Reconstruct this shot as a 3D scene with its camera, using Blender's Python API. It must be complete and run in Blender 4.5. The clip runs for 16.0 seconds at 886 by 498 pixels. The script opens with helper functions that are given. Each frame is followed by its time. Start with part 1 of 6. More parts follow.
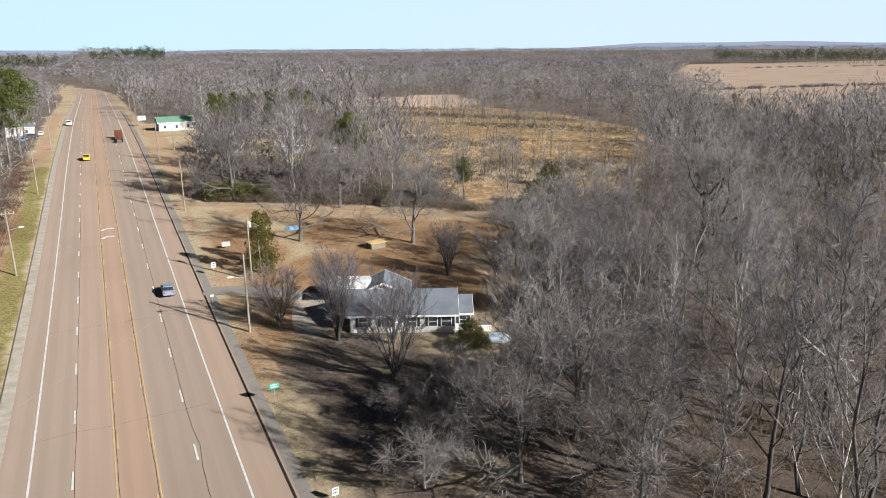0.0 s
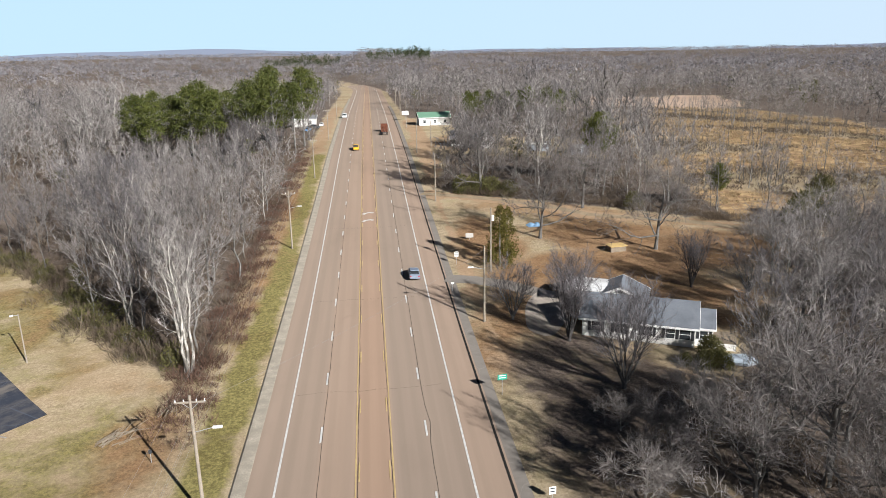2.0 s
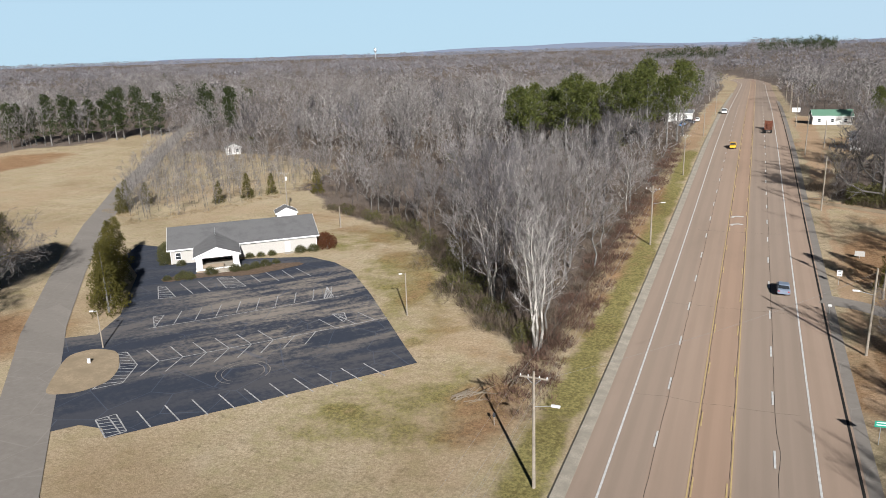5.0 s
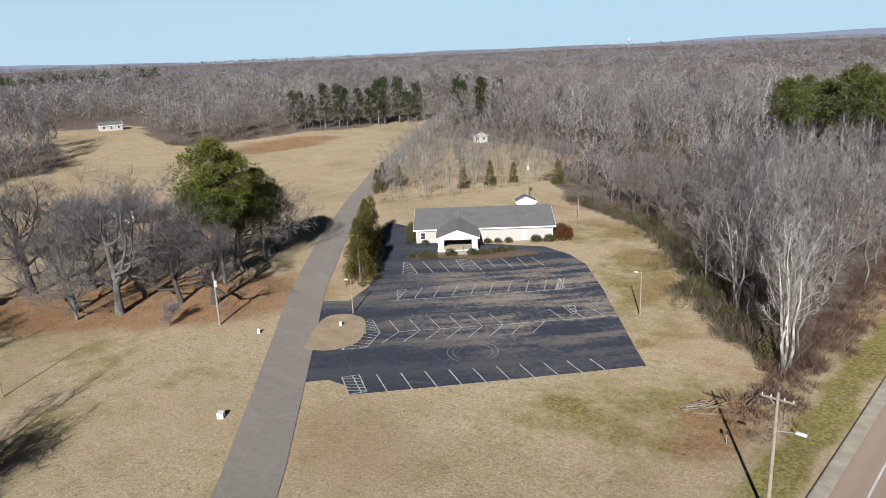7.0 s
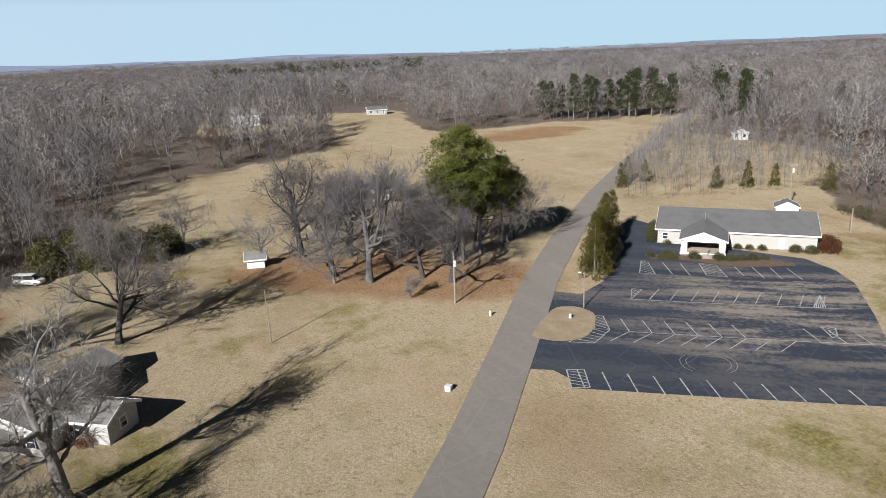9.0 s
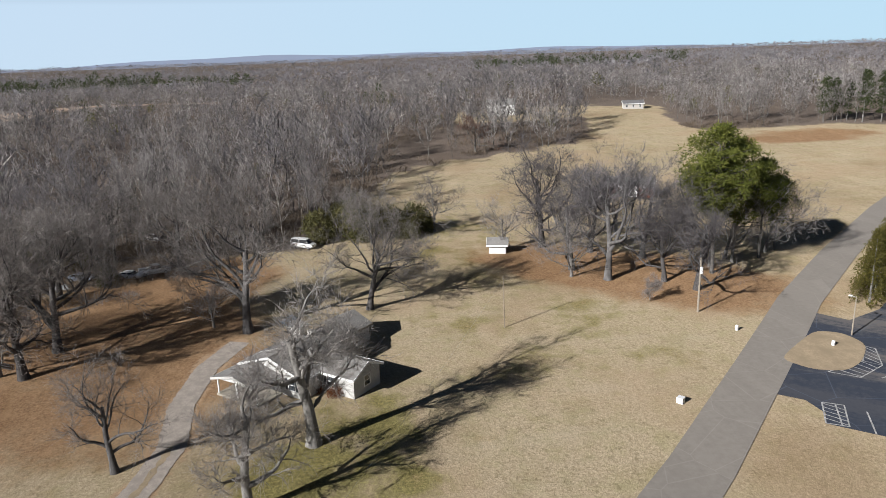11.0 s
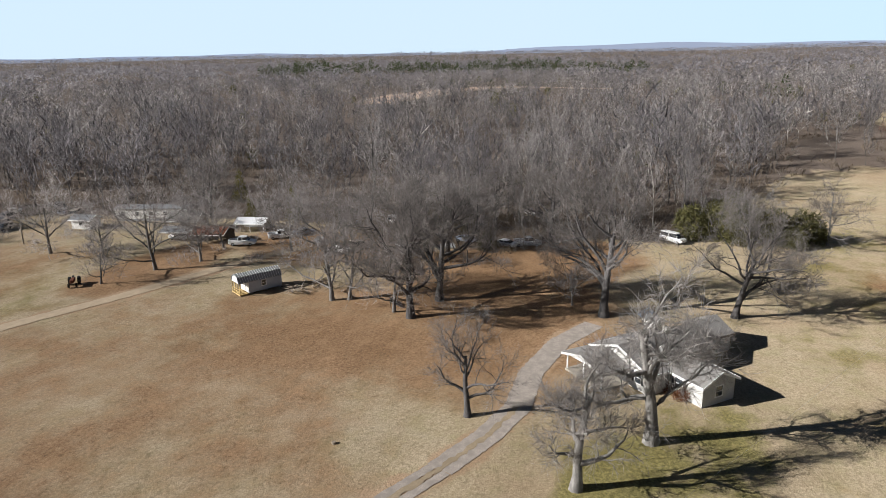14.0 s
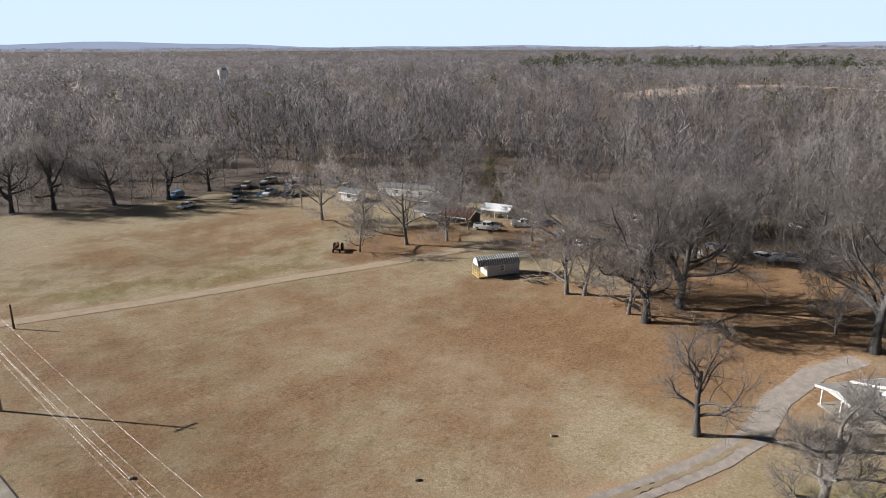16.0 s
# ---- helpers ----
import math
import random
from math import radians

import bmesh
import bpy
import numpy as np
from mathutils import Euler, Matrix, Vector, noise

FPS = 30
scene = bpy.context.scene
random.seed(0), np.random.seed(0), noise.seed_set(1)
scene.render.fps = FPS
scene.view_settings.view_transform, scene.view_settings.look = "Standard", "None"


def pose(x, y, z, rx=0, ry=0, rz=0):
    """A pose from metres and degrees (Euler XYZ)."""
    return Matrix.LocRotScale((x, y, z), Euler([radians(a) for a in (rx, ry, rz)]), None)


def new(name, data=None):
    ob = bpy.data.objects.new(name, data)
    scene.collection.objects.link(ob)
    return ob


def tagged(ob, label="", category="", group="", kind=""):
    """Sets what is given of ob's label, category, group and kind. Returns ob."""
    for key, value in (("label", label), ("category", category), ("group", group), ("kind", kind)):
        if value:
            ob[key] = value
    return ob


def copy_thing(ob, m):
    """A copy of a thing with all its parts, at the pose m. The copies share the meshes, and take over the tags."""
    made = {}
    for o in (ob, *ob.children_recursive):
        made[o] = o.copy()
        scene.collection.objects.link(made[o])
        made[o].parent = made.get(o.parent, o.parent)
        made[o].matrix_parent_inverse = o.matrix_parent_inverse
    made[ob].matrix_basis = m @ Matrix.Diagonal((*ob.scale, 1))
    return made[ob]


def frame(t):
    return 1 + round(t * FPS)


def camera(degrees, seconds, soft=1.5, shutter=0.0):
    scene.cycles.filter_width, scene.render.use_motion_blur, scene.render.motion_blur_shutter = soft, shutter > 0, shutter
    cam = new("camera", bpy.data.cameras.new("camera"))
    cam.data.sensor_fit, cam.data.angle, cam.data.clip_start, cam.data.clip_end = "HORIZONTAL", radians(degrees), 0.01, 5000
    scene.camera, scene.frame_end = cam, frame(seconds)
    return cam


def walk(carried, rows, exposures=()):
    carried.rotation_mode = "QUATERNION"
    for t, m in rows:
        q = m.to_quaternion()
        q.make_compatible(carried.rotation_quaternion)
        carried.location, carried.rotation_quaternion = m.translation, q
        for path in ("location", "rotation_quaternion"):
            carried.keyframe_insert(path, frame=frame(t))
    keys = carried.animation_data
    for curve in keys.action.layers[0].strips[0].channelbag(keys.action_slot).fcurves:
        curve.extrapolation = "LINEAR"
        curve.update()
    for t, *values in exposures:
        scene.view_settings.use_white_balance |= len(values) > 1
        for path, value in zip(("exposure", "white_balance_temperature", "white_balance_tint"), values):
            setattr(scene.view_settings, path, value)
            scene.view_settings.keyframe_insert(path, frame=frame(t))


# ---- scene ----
cam = camera(64.11, 16.0, 0.65)
EYE = (0.0, 0.0, 37.5)
walk(cam, [(t, pose(*EYE, rx, ry, rz)) for t, rx, ry, rz in (
    (0.0, 74.19, 0.52, -25.75),
    (0.5, 74.25, 0.68, -20.82),
    (1.0, 74.28, 0.77, -15.89),
    (1.5, 74.29, 0.86, -10.94),
    (2.0, 74.35, 0.93, -5.99),
    (2.5, 74.42, 1.03, -1.07),
    (3.0, 74.43, 1.15, 3.75),
    (3.5, 74.46, 1.16, 8.61),
    (4.0, 74.50, 1.32, 13.47),
    (6.5, 74.44, 2.23, 37.72),
    (7.0, 74.46, 2.28, 42.61),
    (7.5, 74.47, 2.32, 47.51),
    (8.0, 74.49, 2.35, 52.41),
    (8.5, 74.50, 2.28, 57.35),
    (9.0, 74.50, 2.24, 62.29),
    (11.5, 74.61, 1.70, 87.42),
    (12.0, 74.60, 1.53, 92.45),
    (12.5, 74.56, 1.45, 97.51),
    (13.0, 74.50, 1.34, 102.61),
    (13.5, 74.45, 1.24, 107.66),
    (14.0, 74.38, 1.03, 112.73),
    (14.5, 74.30, 0.84, 117.80),
    (15.0, 74.22, 0.71, 122.87),
    (15.5, 74.15, 0.43, 127.88),
    (16.0, 74.02, 0.21, 132.91),
)], [(0.0, 1.10, 6250, 10), (3.0, 0.90, 6250, 10), (6.0, 0.75, 6150, 10), (9.5, 0.75, 6150, 10), (13.0, 1.0, 6200, 10), (16.0, 1.08, 6300, 11)])

# world, sun and exposure
SUN_TO = Vector((0.55, -0.835, 0.50)).normalized()
world = bpy.data.worlds.new("sky")
scene.world = world
world.use_nodes = True
wn = world.node_tree
sky = wn.nodes.new("ShaderNodeTexSky")
sky.sky_type, sky.sun_disc = "NISHITA", False
sky.sun_elevation = math.asin(SUN_TO.z)
sky.sun_rotation = math.atan2(SUN_TO.x, SUN_TO.y)
sky.air_density, sky.dust_density, sky.ozone_density, sky.altitude = 0.8, 0.2, 3.0, 300
veil = wn.nodes.new("ShaderNodeMix")  # thin haze low in the sky
veil.data_type = "RGBA"
up = wn.nodes.new("ShaderNodeSeparateXYZ")
way = wn.nodes.new("ShaderNodeTexCoord").outputs["Generated"]
wn.links.new(way, up.inputs[0])
near = wn.nodes.new("ShaderNodeVectorMath")  # the haze is brighter towards the sun
near.operation = "DOT_PRODUCT"
near.inputs[1].default_value = SUN_TO
wn.links.new(way, near.inputs[0])
glow = wn.nodes.new("ShaderNodeMapRange")
glow.inputs[1].default_value, glow.inputs[2].default_value = -0.95, -0.25
wn.links.new(near.outputs["Value"], glow.inputs[0])
bright = wn.nodes.new("ShaderNodeMix")
bright.data_type = "RGBA"
bright.inputs[6].default_value, bright.inputs[7].default_value = (23.4, 32.8, 38.4, 1), (26.8, 32.8, 38.2, 1)
wn.links.new(glow.outputs[0], bright.inputs[0])
wn.links.new(bright.outputs[2], veil.inputs[7])
fall = wn.nodes.new("ShaderNodeMapRange")  # the haze thins from the horizon upwards
fall.inputs[1].default_value, fall.inputs[2].default_value = 0.07, 0.16
fall.inputs[3].default_value, fall.inputs[4].default_value = 0.85, 0.0
wn.links.new(up.outputs[2], fall.inputs[0])
wn.links.new(fall.outputs[0], veil.inputs[0])
wn.links.new(sky.outputs[0], veil.inputs[6])
wn.links.new(veil.outputs[2], wn.nodes["Background"].inputs[0])
wn.nodes["Background"].inputs[1].default_value = 0.0145
sun = new("sun", bpy.data.lights.new("sun", "SUN"))
sun.data.energy, sun.data.angle, sun.data.color = 5.0, radians(0.55), (1.0, 0.965, 0.91)
sun.rotation_euler = SUN_TO.to_track_quat("Z", "Y").to_euler()
tagged(sun, kind="structure")


# materials
class Nodes:
    """A small node builder: one Principled surface with helpers for procedural colour."""

    def __init__(self, name, rough=0.8, metal=0.0):
        self.m = bpy.data.materials.new(name)
        self.m.use_nodes = True
        self.t = self.m.node_tree
        self.b = self.t.nodes["Principled BSDF"]
        self.b.inputs["Roughness"].default_value = rough
        self.b.inputs["Metallic"].default_value = metal
        self.b.inputs["Diffuse Roughness"].default_value = 0.3 if rough >= 0.8 else 0.0
        if rough >= 0.8:
            self.b.inputs["Specular IOR Level"].default_value = 0.12
        self.co = self.n("ShaderNodeTexCoord")

    def n(self, kind):
        return self.t.nodes.new(kind)

    def link(self, a, b):
        self.t.links.new(a, b)

    def put(self, sock, v):
        if isinstance(v, bpy.types.NodeSocket):
            self.link(v, sock)
        elif isinstance(v, tuple) and len(v) == 3 and sock.type == "RGBA":
            sock.default_value = (*v, 1)
        else:
            sock.default_value = v

    def noise(self, scale, detail=4, rough=0.6, stretch=(1, 1, 1), space="Object"):
        mp = self.n("ShaderNodeMapping")
        mp.inputs["Scale"].default_value = stretch
        self.link(self.co.outputs[space], mp.inputs[0])
        tx = self.n("ShaderNodeTexNoise")
        tx.inputs["Scale"].default_value = scale
        tx.inputs["Detail"].default_value = detail
        tx.inputs["Roughness"].default_value = rough
        self.link(mp.outputs[0], tx.inputs["Vector"])
        return tx.outputs[0]

    def math(self, op, a, b=0.0):
        q = self.n("ShaderNodeMath")
        q.operation = op
        self.put(q.inputs[0], a)
        self.put(q.inputs[1], b)
        return q.outputs[0]

    def step(self, v, a, b):
        q = self.n("ShaderNodeMapRange")
        q.interpolation_type = "SMOOTHSTEP"
        self.put(q.inputs[0], v)
        q.inputs[1].default_value, q.inputs[2].default_value = a, b
        return q.outputs[0]

    def mix(self, f, a, b, mode="MIX"):
        q = self.n("ShaderNodeMix")
        q.data_type, q.blend_type = "RGBA", mode
        self.put(q.inputs[0], f)
        self.put(q.inputs[6], a)
        self.put(q.inputs[7], b)
        return q.outputs[2]

    def attr(self, name):
        q = self.n("ShaderNodeAttribute")
        q.attribute_name = name
        return q

    def split(self, v):
        q = self.n("ShaderNodeSeparateXYZ")
        self.link(v, q.inputs[0])
        return q.outputs

    def random(self):
        return self.n("ShaderNodeObjectInfo").outputs["Random"]

    def island(self):
        return self.n("ShaderNodeNewGeometry").outputs["Random Per Island"]

    def bump(self, h, dist, strength=0.6):
        q = self.n("ShaderNodeBump")
        q.inputs["Distance"].default_value = dist
        q.inputs["Strength"].default_value = strength
        self.link(h, q.inputs["Height"])
        self.link(q.outputs[0], self.b.inputs["Normal"])

    def done(self, colour):
        self.put(self.b.inputs["Base Color"], colour)
        return self.m

    def thin(self, colour, share):
        """For twigs and leaves: part of the light passes through or round to the far side."""
        back, both = self.n("ShaderNodeBsdfTranslucent"), self.n("ShaderNodeMixShader")
        self.put(back.inputs["Color"], colour)
        both.inputs[0].default_value = share
        self.link(self.b.outputs[0], both.inputs[1])
        self.link(back.outputs[0], both.inputs[2])
        self.link(both.outputs[0], self.t.nodes["Material Output"].inputs["Surface"])
        return self.done(colour)


def plain(name, colour, rough=0.7, metal=0.0, vary=0.25, scale=1.5):
    q = Nodes(name, rough, metal)
    dark = tuple(c * (1 - vary) for c in colour)
    a = q.noise(scale, 5)
    b = q.noise(scale * 9, 3)
    q.bump(b, 0.01, 0.25)
    return q.done(q.mix(q.math("MULTIPLY", q.step(a, 0.3, 0.75), q.step(b, 0.1, 0.8)), dark, colour))


def bark_mat(name, dark, light, pale=None, thin=0.0):
    q = Nodes(name, 0.9)
    h = q.split(q.co.outputs["Object"])[2]
    u = q.math("FRACT", q.math("ADD", q.attr("tint").outputs["Fac"], q.random()))
    c = q.mix(u, dark, light)
    g = q.noise(2.2, 4, 0.65, (1, 1, 0.35))
    c = q.mix(q.step(g, 0.35, 0.7), q.mix(0.55, c, (0.02, 0.017, 0.014)), c)
    if pale:
        c = q.mix(q.step(q.math("ADD", g, q.math("MULTIPLY", h, 0.02)), 0.5, 0.72), c, pale)
    if thin:
        return q.thin(c, thin)
    q.bump(q.noise(7, 3, 0.6, (1, 1, 0.3)), 0.05)
    return q.done(c)


BARK = bark_mat("bark", (0.130, 0.119, 0.109), (0.270, 0.256, 0.240))
BARK_PALE = bark_mat("pale_bark", (0.210, 0.192, 0.170), (0.330, 0.306, 0.274), (0.440, 0.412, 0.374))
BARK_OLD = bark_mat("old_grey_bark", (0.190, 0.176, 0.160), (0.340, 0.320, 0.296))
BARK_DARK = bark_mat("dark_bark", (0.068, 0.062, 0.061), (0.171, 0.162, 0.158))
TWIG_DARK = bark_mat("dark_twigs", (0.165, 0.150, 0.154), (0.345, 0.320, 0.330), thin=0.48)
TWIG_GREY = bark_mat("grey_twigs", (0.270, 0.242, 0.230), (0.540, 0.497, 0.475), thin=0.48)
TWIG_MID = bark_mat("brown_grey_twigs", (0.262, 0.234, 0.217), (0.450, 0.412, 0.386), thin=0.48)
# lilac-grey with distance haze put into the colour, for the farthest woods
TWIG_HAZE = bark_mat("haze_tinted_twigs", (0.250, 0.234, 0.244), (0.460, 0.436, 0.452), thin=0.48)
TWIG_RED = bark_mat("reddish_twigs", (0.190, 0.110, 0.080), (0.280, 0.176, 0.134), thin=0.48)


def leaf_mat(name, a, b, rough=0.65):
    q = Nodes(name, rough)
    u = q.math("FRACT", q.math("ADD", q.attr("tint").outputs["Fac"], q.random()))
    c = q.mix(q.island(), a, b)
    c = q.mix(q.math("MULTIPLY", u, 0.45), c, tuple(v * 0.55 for v in a))
    q.b.inputs["Specular IOR Level"].default_value = 0.25
    return q.thin(c, 0.4)


NEEDLE = leaf_mat("pine_needles", (0.074, 0.094, 0.016), (0.190, 0.190, 0.040))
PINE_MID = leaf_mat("grove_pine_needles", (0.062, 0.080, 0.020), (0.164, 0.172, 0.044))
PINE_DARK = leaf_mat("dark_pine_needles", (0.030, 0.046, 0.014), (0.075, 0.090, 0.030))
CEDAR = leaf_mat("cedar_foliage", (0.081, 0.076, 0.016), (0.169, 0.142, 0.031))
SHRUB = leaf_mat("shrub_leaves", (0.070, 0.074, 0.030), (0.160, 0.150, 0.062))
HEDGE = leaf_mat("olive_leaves", (0.078, 0.076, 0.030), (0.195, 0.178, 0.066))
RUSSET = leaf_mat("russet_leaves", (0.120, 0.044, 0.020), (0.216, 0.092, 0.040))
SCRUB = leaf_mat("dry_scrub", (0.120, 0.088, 0.062), (0.232, 0.184, 0.134))
STRAW = leaf_mat("straw_grass", (0.304, 0.216, 0.116), (0.465, 0.364, 0.221))


def ground_mat():
    q = Nodes("ground_cover", 0.95)
    a = q.split(q.attr("cover_a").outputs["Vector"])
    b = q.split(q.attr("cover_b").outputs["Vector"])
    fine = q.noise(2.4, 6, 0.72)
    mid = q.noise(0.33, 6, 0.65)
    big = q.noise(0.045, 5, 0.6)
    grain = q.noise(9.0, 3, 0.7)
    wide = q.noise(0.11, 5, 0.6)

    def mask(v, soft=0.25):
        s = q.math("ADD", v, q.math("MULTIPLY", q.math("SUBTRACT", mid, 0.5), 0.8))
        s = q.math("ADD", s, q.math("MULTIPLY", q.math("SUBTRACT", wide, 0.5), 1.5))
        s = q.math("ADD", s, q.math("MULTIPLY", q.math("SUBTRACT", fine, 0.5), 0.4))
        return q.step(s, 0.5 - soft, 0.5 + soft)

    lawn = q.mix(q.step(fine, 0.25, 0.78), (0.232, 0.180, 0.114), (0.420, 0.343, 0.234))
    lawn = q.mix(q.step(mid, 0.42, 0.7), lawn, q.mix(fine, (0.208, 0.174, 0.096), (0.362, 0.308, 0.190)))
    tuft = q.noise(0.9, 8, 0.75)
    lawn = q.mix(q.math("MULTIPLY", q.step(tuft, 0.5, 0.68), 0.55), lawn, (0.116, 0.093, 0.050))
    lawn = q.mix(q.math("MULTIPLY", q.step(q.noise(0.05, 5, 0.6, (3.0, 0.6, 1)), 0.5, 0.7), 0.3), lawn, (0.376, 0.318, 0.239))
    lawn = q.mix(q.math("MULTIPLY", q.step(big, 0.45, 0.68), 0.6), lawn, q.mix(fine, (0.228, 0.160, 0.102), (0.395, 0.297, 0.196)))
    green = q.mix(q.step(fine, 0.35, 0.7), (0.109, 0.095, 0.035), (0.256, 0.220, 0.088))
    litter = q.mix(q.step(fine, 0.26, 0.78), (0.128, 0.074, 0.040), (0.325, 0.205, 0.114))
    litter = q.mix(q.step(mid, 0.45, 0.75), litter, q.mix(fine, (0.178, 0.106, 0.058), (0.360, 0.235, 0.134)))
    litter = q.mix(q.math("MULTIPLY", q.step(tuft, 0.5, 0.7), 0.5), litter, (0.088, 0.053, 0.028))
    floor_and_shade = q.mix(q.step(fine, 0.3, 0.75), (0.074, 0.059, 0.049), (0.178, 0.140, 0.115))
    sedge = q.mix(q.step(mid, 0.35, 0.68), (0.186, 0.114, 0.067), q.mix(fine, (0.354, 0.230, 0.107), (0.531, 0.402, 0.228)))
    crop = q.mix(mid, (0.330, 0.238, 0.178), (0.420, 0.318, 0.245))
    dirt = q.mix(fine, (0.233, 0.154, 0.091), (0.357, 0.256, 0.169))
    c = q.mix(mask(a[1]), lawn, green)
    c = q.mix(mask(a[0], 0.38), c, litter)
    # woodland floor; over the yard this dark colour also paints tree shade
    c = q.mix(mask(a[2]), c, floor_and_shade)
    c = q.mix(mask(b[0]), c, sedge)
    c = q.mix(mask(b[1], 0.08), c, crop)
    c = q.mix(mask(b[2], 0.12), c, dirt)
    # broad drifts of drier and damper ground
    drift = q.noise(0.022, 7, 0.62, (1.0, 1.6, 1))
    c = q.mix(q.math("MULTIPLY", q.math("SUBTRACT", 1.0, q.step(drift, 0.36, 0.52)), 0.55), c, (0.70, 0.66, 0.60), "MULTIPLY")
    c = q.mix(q.math("MULTIPLY", q.step(q.noise(0.16, 7, 0.7), 0.52, 0.66), 0.4), c, (0.74, 0.72, 0.62), "MULTIPLY")
    c = q.mix(q.math("MULTIPLY", q.step(q.noise(0.07, 6, 0.65, (0.7, 1.8, 1)), 0.54, 0.70), 0.5), c, (1.22, 1.22, 1.25), "MULTIPLY")
    clump = q.noise(4.5, 5, 0.75)
    c = q.mix(q.math("MULTIPLY", q.step(clump, 0.46, 0.62), 0.42), c, (0.62, 0.61, 0.58), "MULTIPLY")
    c = q.mix(q.math("MULTIPLY", q.math("SUBTRACT", 1.0, q.step(clump, 0.36, 0.48)), 0.5), c, (1.25, 1.25, 1.25), "MULTIPLY")
    q.bump(q.math("ADD", fine, q.math("MULTIPLY", grain, 0.5)), 0.12, 0.7)
    return q.done(c)


GROUND = ground_mat()


def road_mat():
    q = Nodes("worn_asphalt", 0.85)
    x = q.split(q.co.outputs["Object"])[0]
    streak = q.noise(0.6, 5, 0.6, (1, 0.03, 1))
    patch = q.noise(0.12, 4, 0.6, (1, 0.4, 1))
    grain = q.noise(14, 2, 0.7)
    lane = q.mix(streak, (0.217, 0.158, 0.121), (0.292, 0.217, 0.169))
    red = q.mix(streak, (0.232, 0.156, 0.112), (0.304, 0.208, 0.152))
    grey = q.mix(streak, (0.186, 0.144, 0.116), (0.256, 0.201, 0.163))
    inner = q.math("MULTIPLY", q.step(x, -2.7, -2.4), q.math("SUBTRACT", 1.0, q.step(x, 0.6, 0.9)))
    side = q.math("MULTIPLY", q.step(x, 0.9, 1.3), q.math("SUBTRACT", 1.0, q.step(x, 7.8, 8.3)))
    c = q.mix(side, lane, grey)
    c = q.mix(inner, c, red)
    left = q.math("SUBTRACT", 1.0, q.step(x, -6.4, -6.0))
    c = q.mix(q.math("MULTIPLY", left, 0.7), c, grey)
    # tyre tracks, a little darker and smoother, along each lane
    w = q.math("ABSOLUTE", q.math("SINE", q.math("MULTIPLY", q.math("ADD", x, 2.55), math.pi / 1.785)))
    c = q.mix(q.math("MULTIPLY", q.step(w, 0.6, 1.0), 0.10), c, (0.060, 0.048, 0.037))
    c = q.mix(q.math("MULTIPLY", q.step(patch, 0.5, 0.8), 0.25), c, (0.104, 0.080, 0.061))
    c = q.mix(q.math("MULTIPLY", grain, 0.25), c, (0.380, 0.296, 0.216))
    q.bump(grain, 0.01, 0.4)
    return q.done(c)


ROAD = road_mat()


def asphalt_mat(name, a, b, worn, amount, turn=0.0):
    q = Nodes(name, 0.9)
    q.b.inputs["Specular IOR Level"].default_value = 0.3
    spun = q.n("ShaderNodeMapping")
    spun.inputs["Rotation"].default_value = (0, 0, -turn)
    q.link(q.co.outputs["Object"], spun.inputs[0])
    mp = q.n("ShaderNodeMapping")
    mp.inputs["Scale"].default_value = (0.3, 1.5, 1)
    q.link(spun.outputs[0], mp.inputs[0])
    wt = q.n("ShaderNodeTexNoise")
    wt.inputs["Scale"].default_value, wt.inputs["Detail"].default_value, wt.inputs["Roughness"].default_value = 0.13, 6, 0.68
    q.link(mp.outputs[0], wt.inputs["Vector"])
    wear = wt.outputs[0]
    fine = q.noise(1.3, 5, 0.7)
    grain = q.noise(18, 2, 0.7)
    c = q.mix(fine, a, b)
    s = q.step(q.math("ADD", wear, q.math("MULTIPLY", fine, 0.35)), 0.60, 0.80)
    if turn:
        # most traffic, and most wear, in the middle aisles
        u, v, _ = q.split(spun.outputs[0])
        s = q.math("MULTIPLY", s, q.math("ADD", 0.22, q.math("MULTIPLY", q.math("MULTIPLY", q.step(v, 80, 94), q.math("SUBTRACT", 1.0, q.step(v, 116, 128))), 0.78)))
        s = q.math("MULTIPLY", s, q.math("ADD", 0.4, q.math("MULTIPLY", q.step(u, -8, 18), 0.6)))
    c = q.mix(q.math("MULTIPLY", s, amount), c, worn)
    vo = q.n("ShaderNodeTexVoronoi")
    vo.feature = "DISTANCE_TO_EDGE"
    vo.inputs["Scale"].default_value = 0.16
    wob = q.n("ShaderNodeVectorMath")
    wob.operation = "ADD"
    q.link(q.co.outputs["Object"], wob.inputs[0])
    wc = q.n("ShaderNodeTexNoise")
    wc.inputs["Scale"].default_value = 0.5
    wm = q.n("ShaderNodeVectorMath")
    wm.operation = "SCALE"
    q.link(wc.outputs["Color"], wm.inputs[0])
    wm.inputs["Scale"].default_value = 3.0
    q.link(wm.outputs[0], wob.inputs[1])
    q.link(wob.outputs[0], vo.inputs["Vector"])
    crack = q.math("SUBTRACT", 1.0, q.step(vo.outputs["Distance"], 0.004, 0.012))
    c = q.mix(q.math("MULTIPLY", crack, 0.45 * amount), c, tuple(min(1, v * 2.2) for v in b))
    q.bump(grain, 0.01, 0.4)
    return q.done(c)


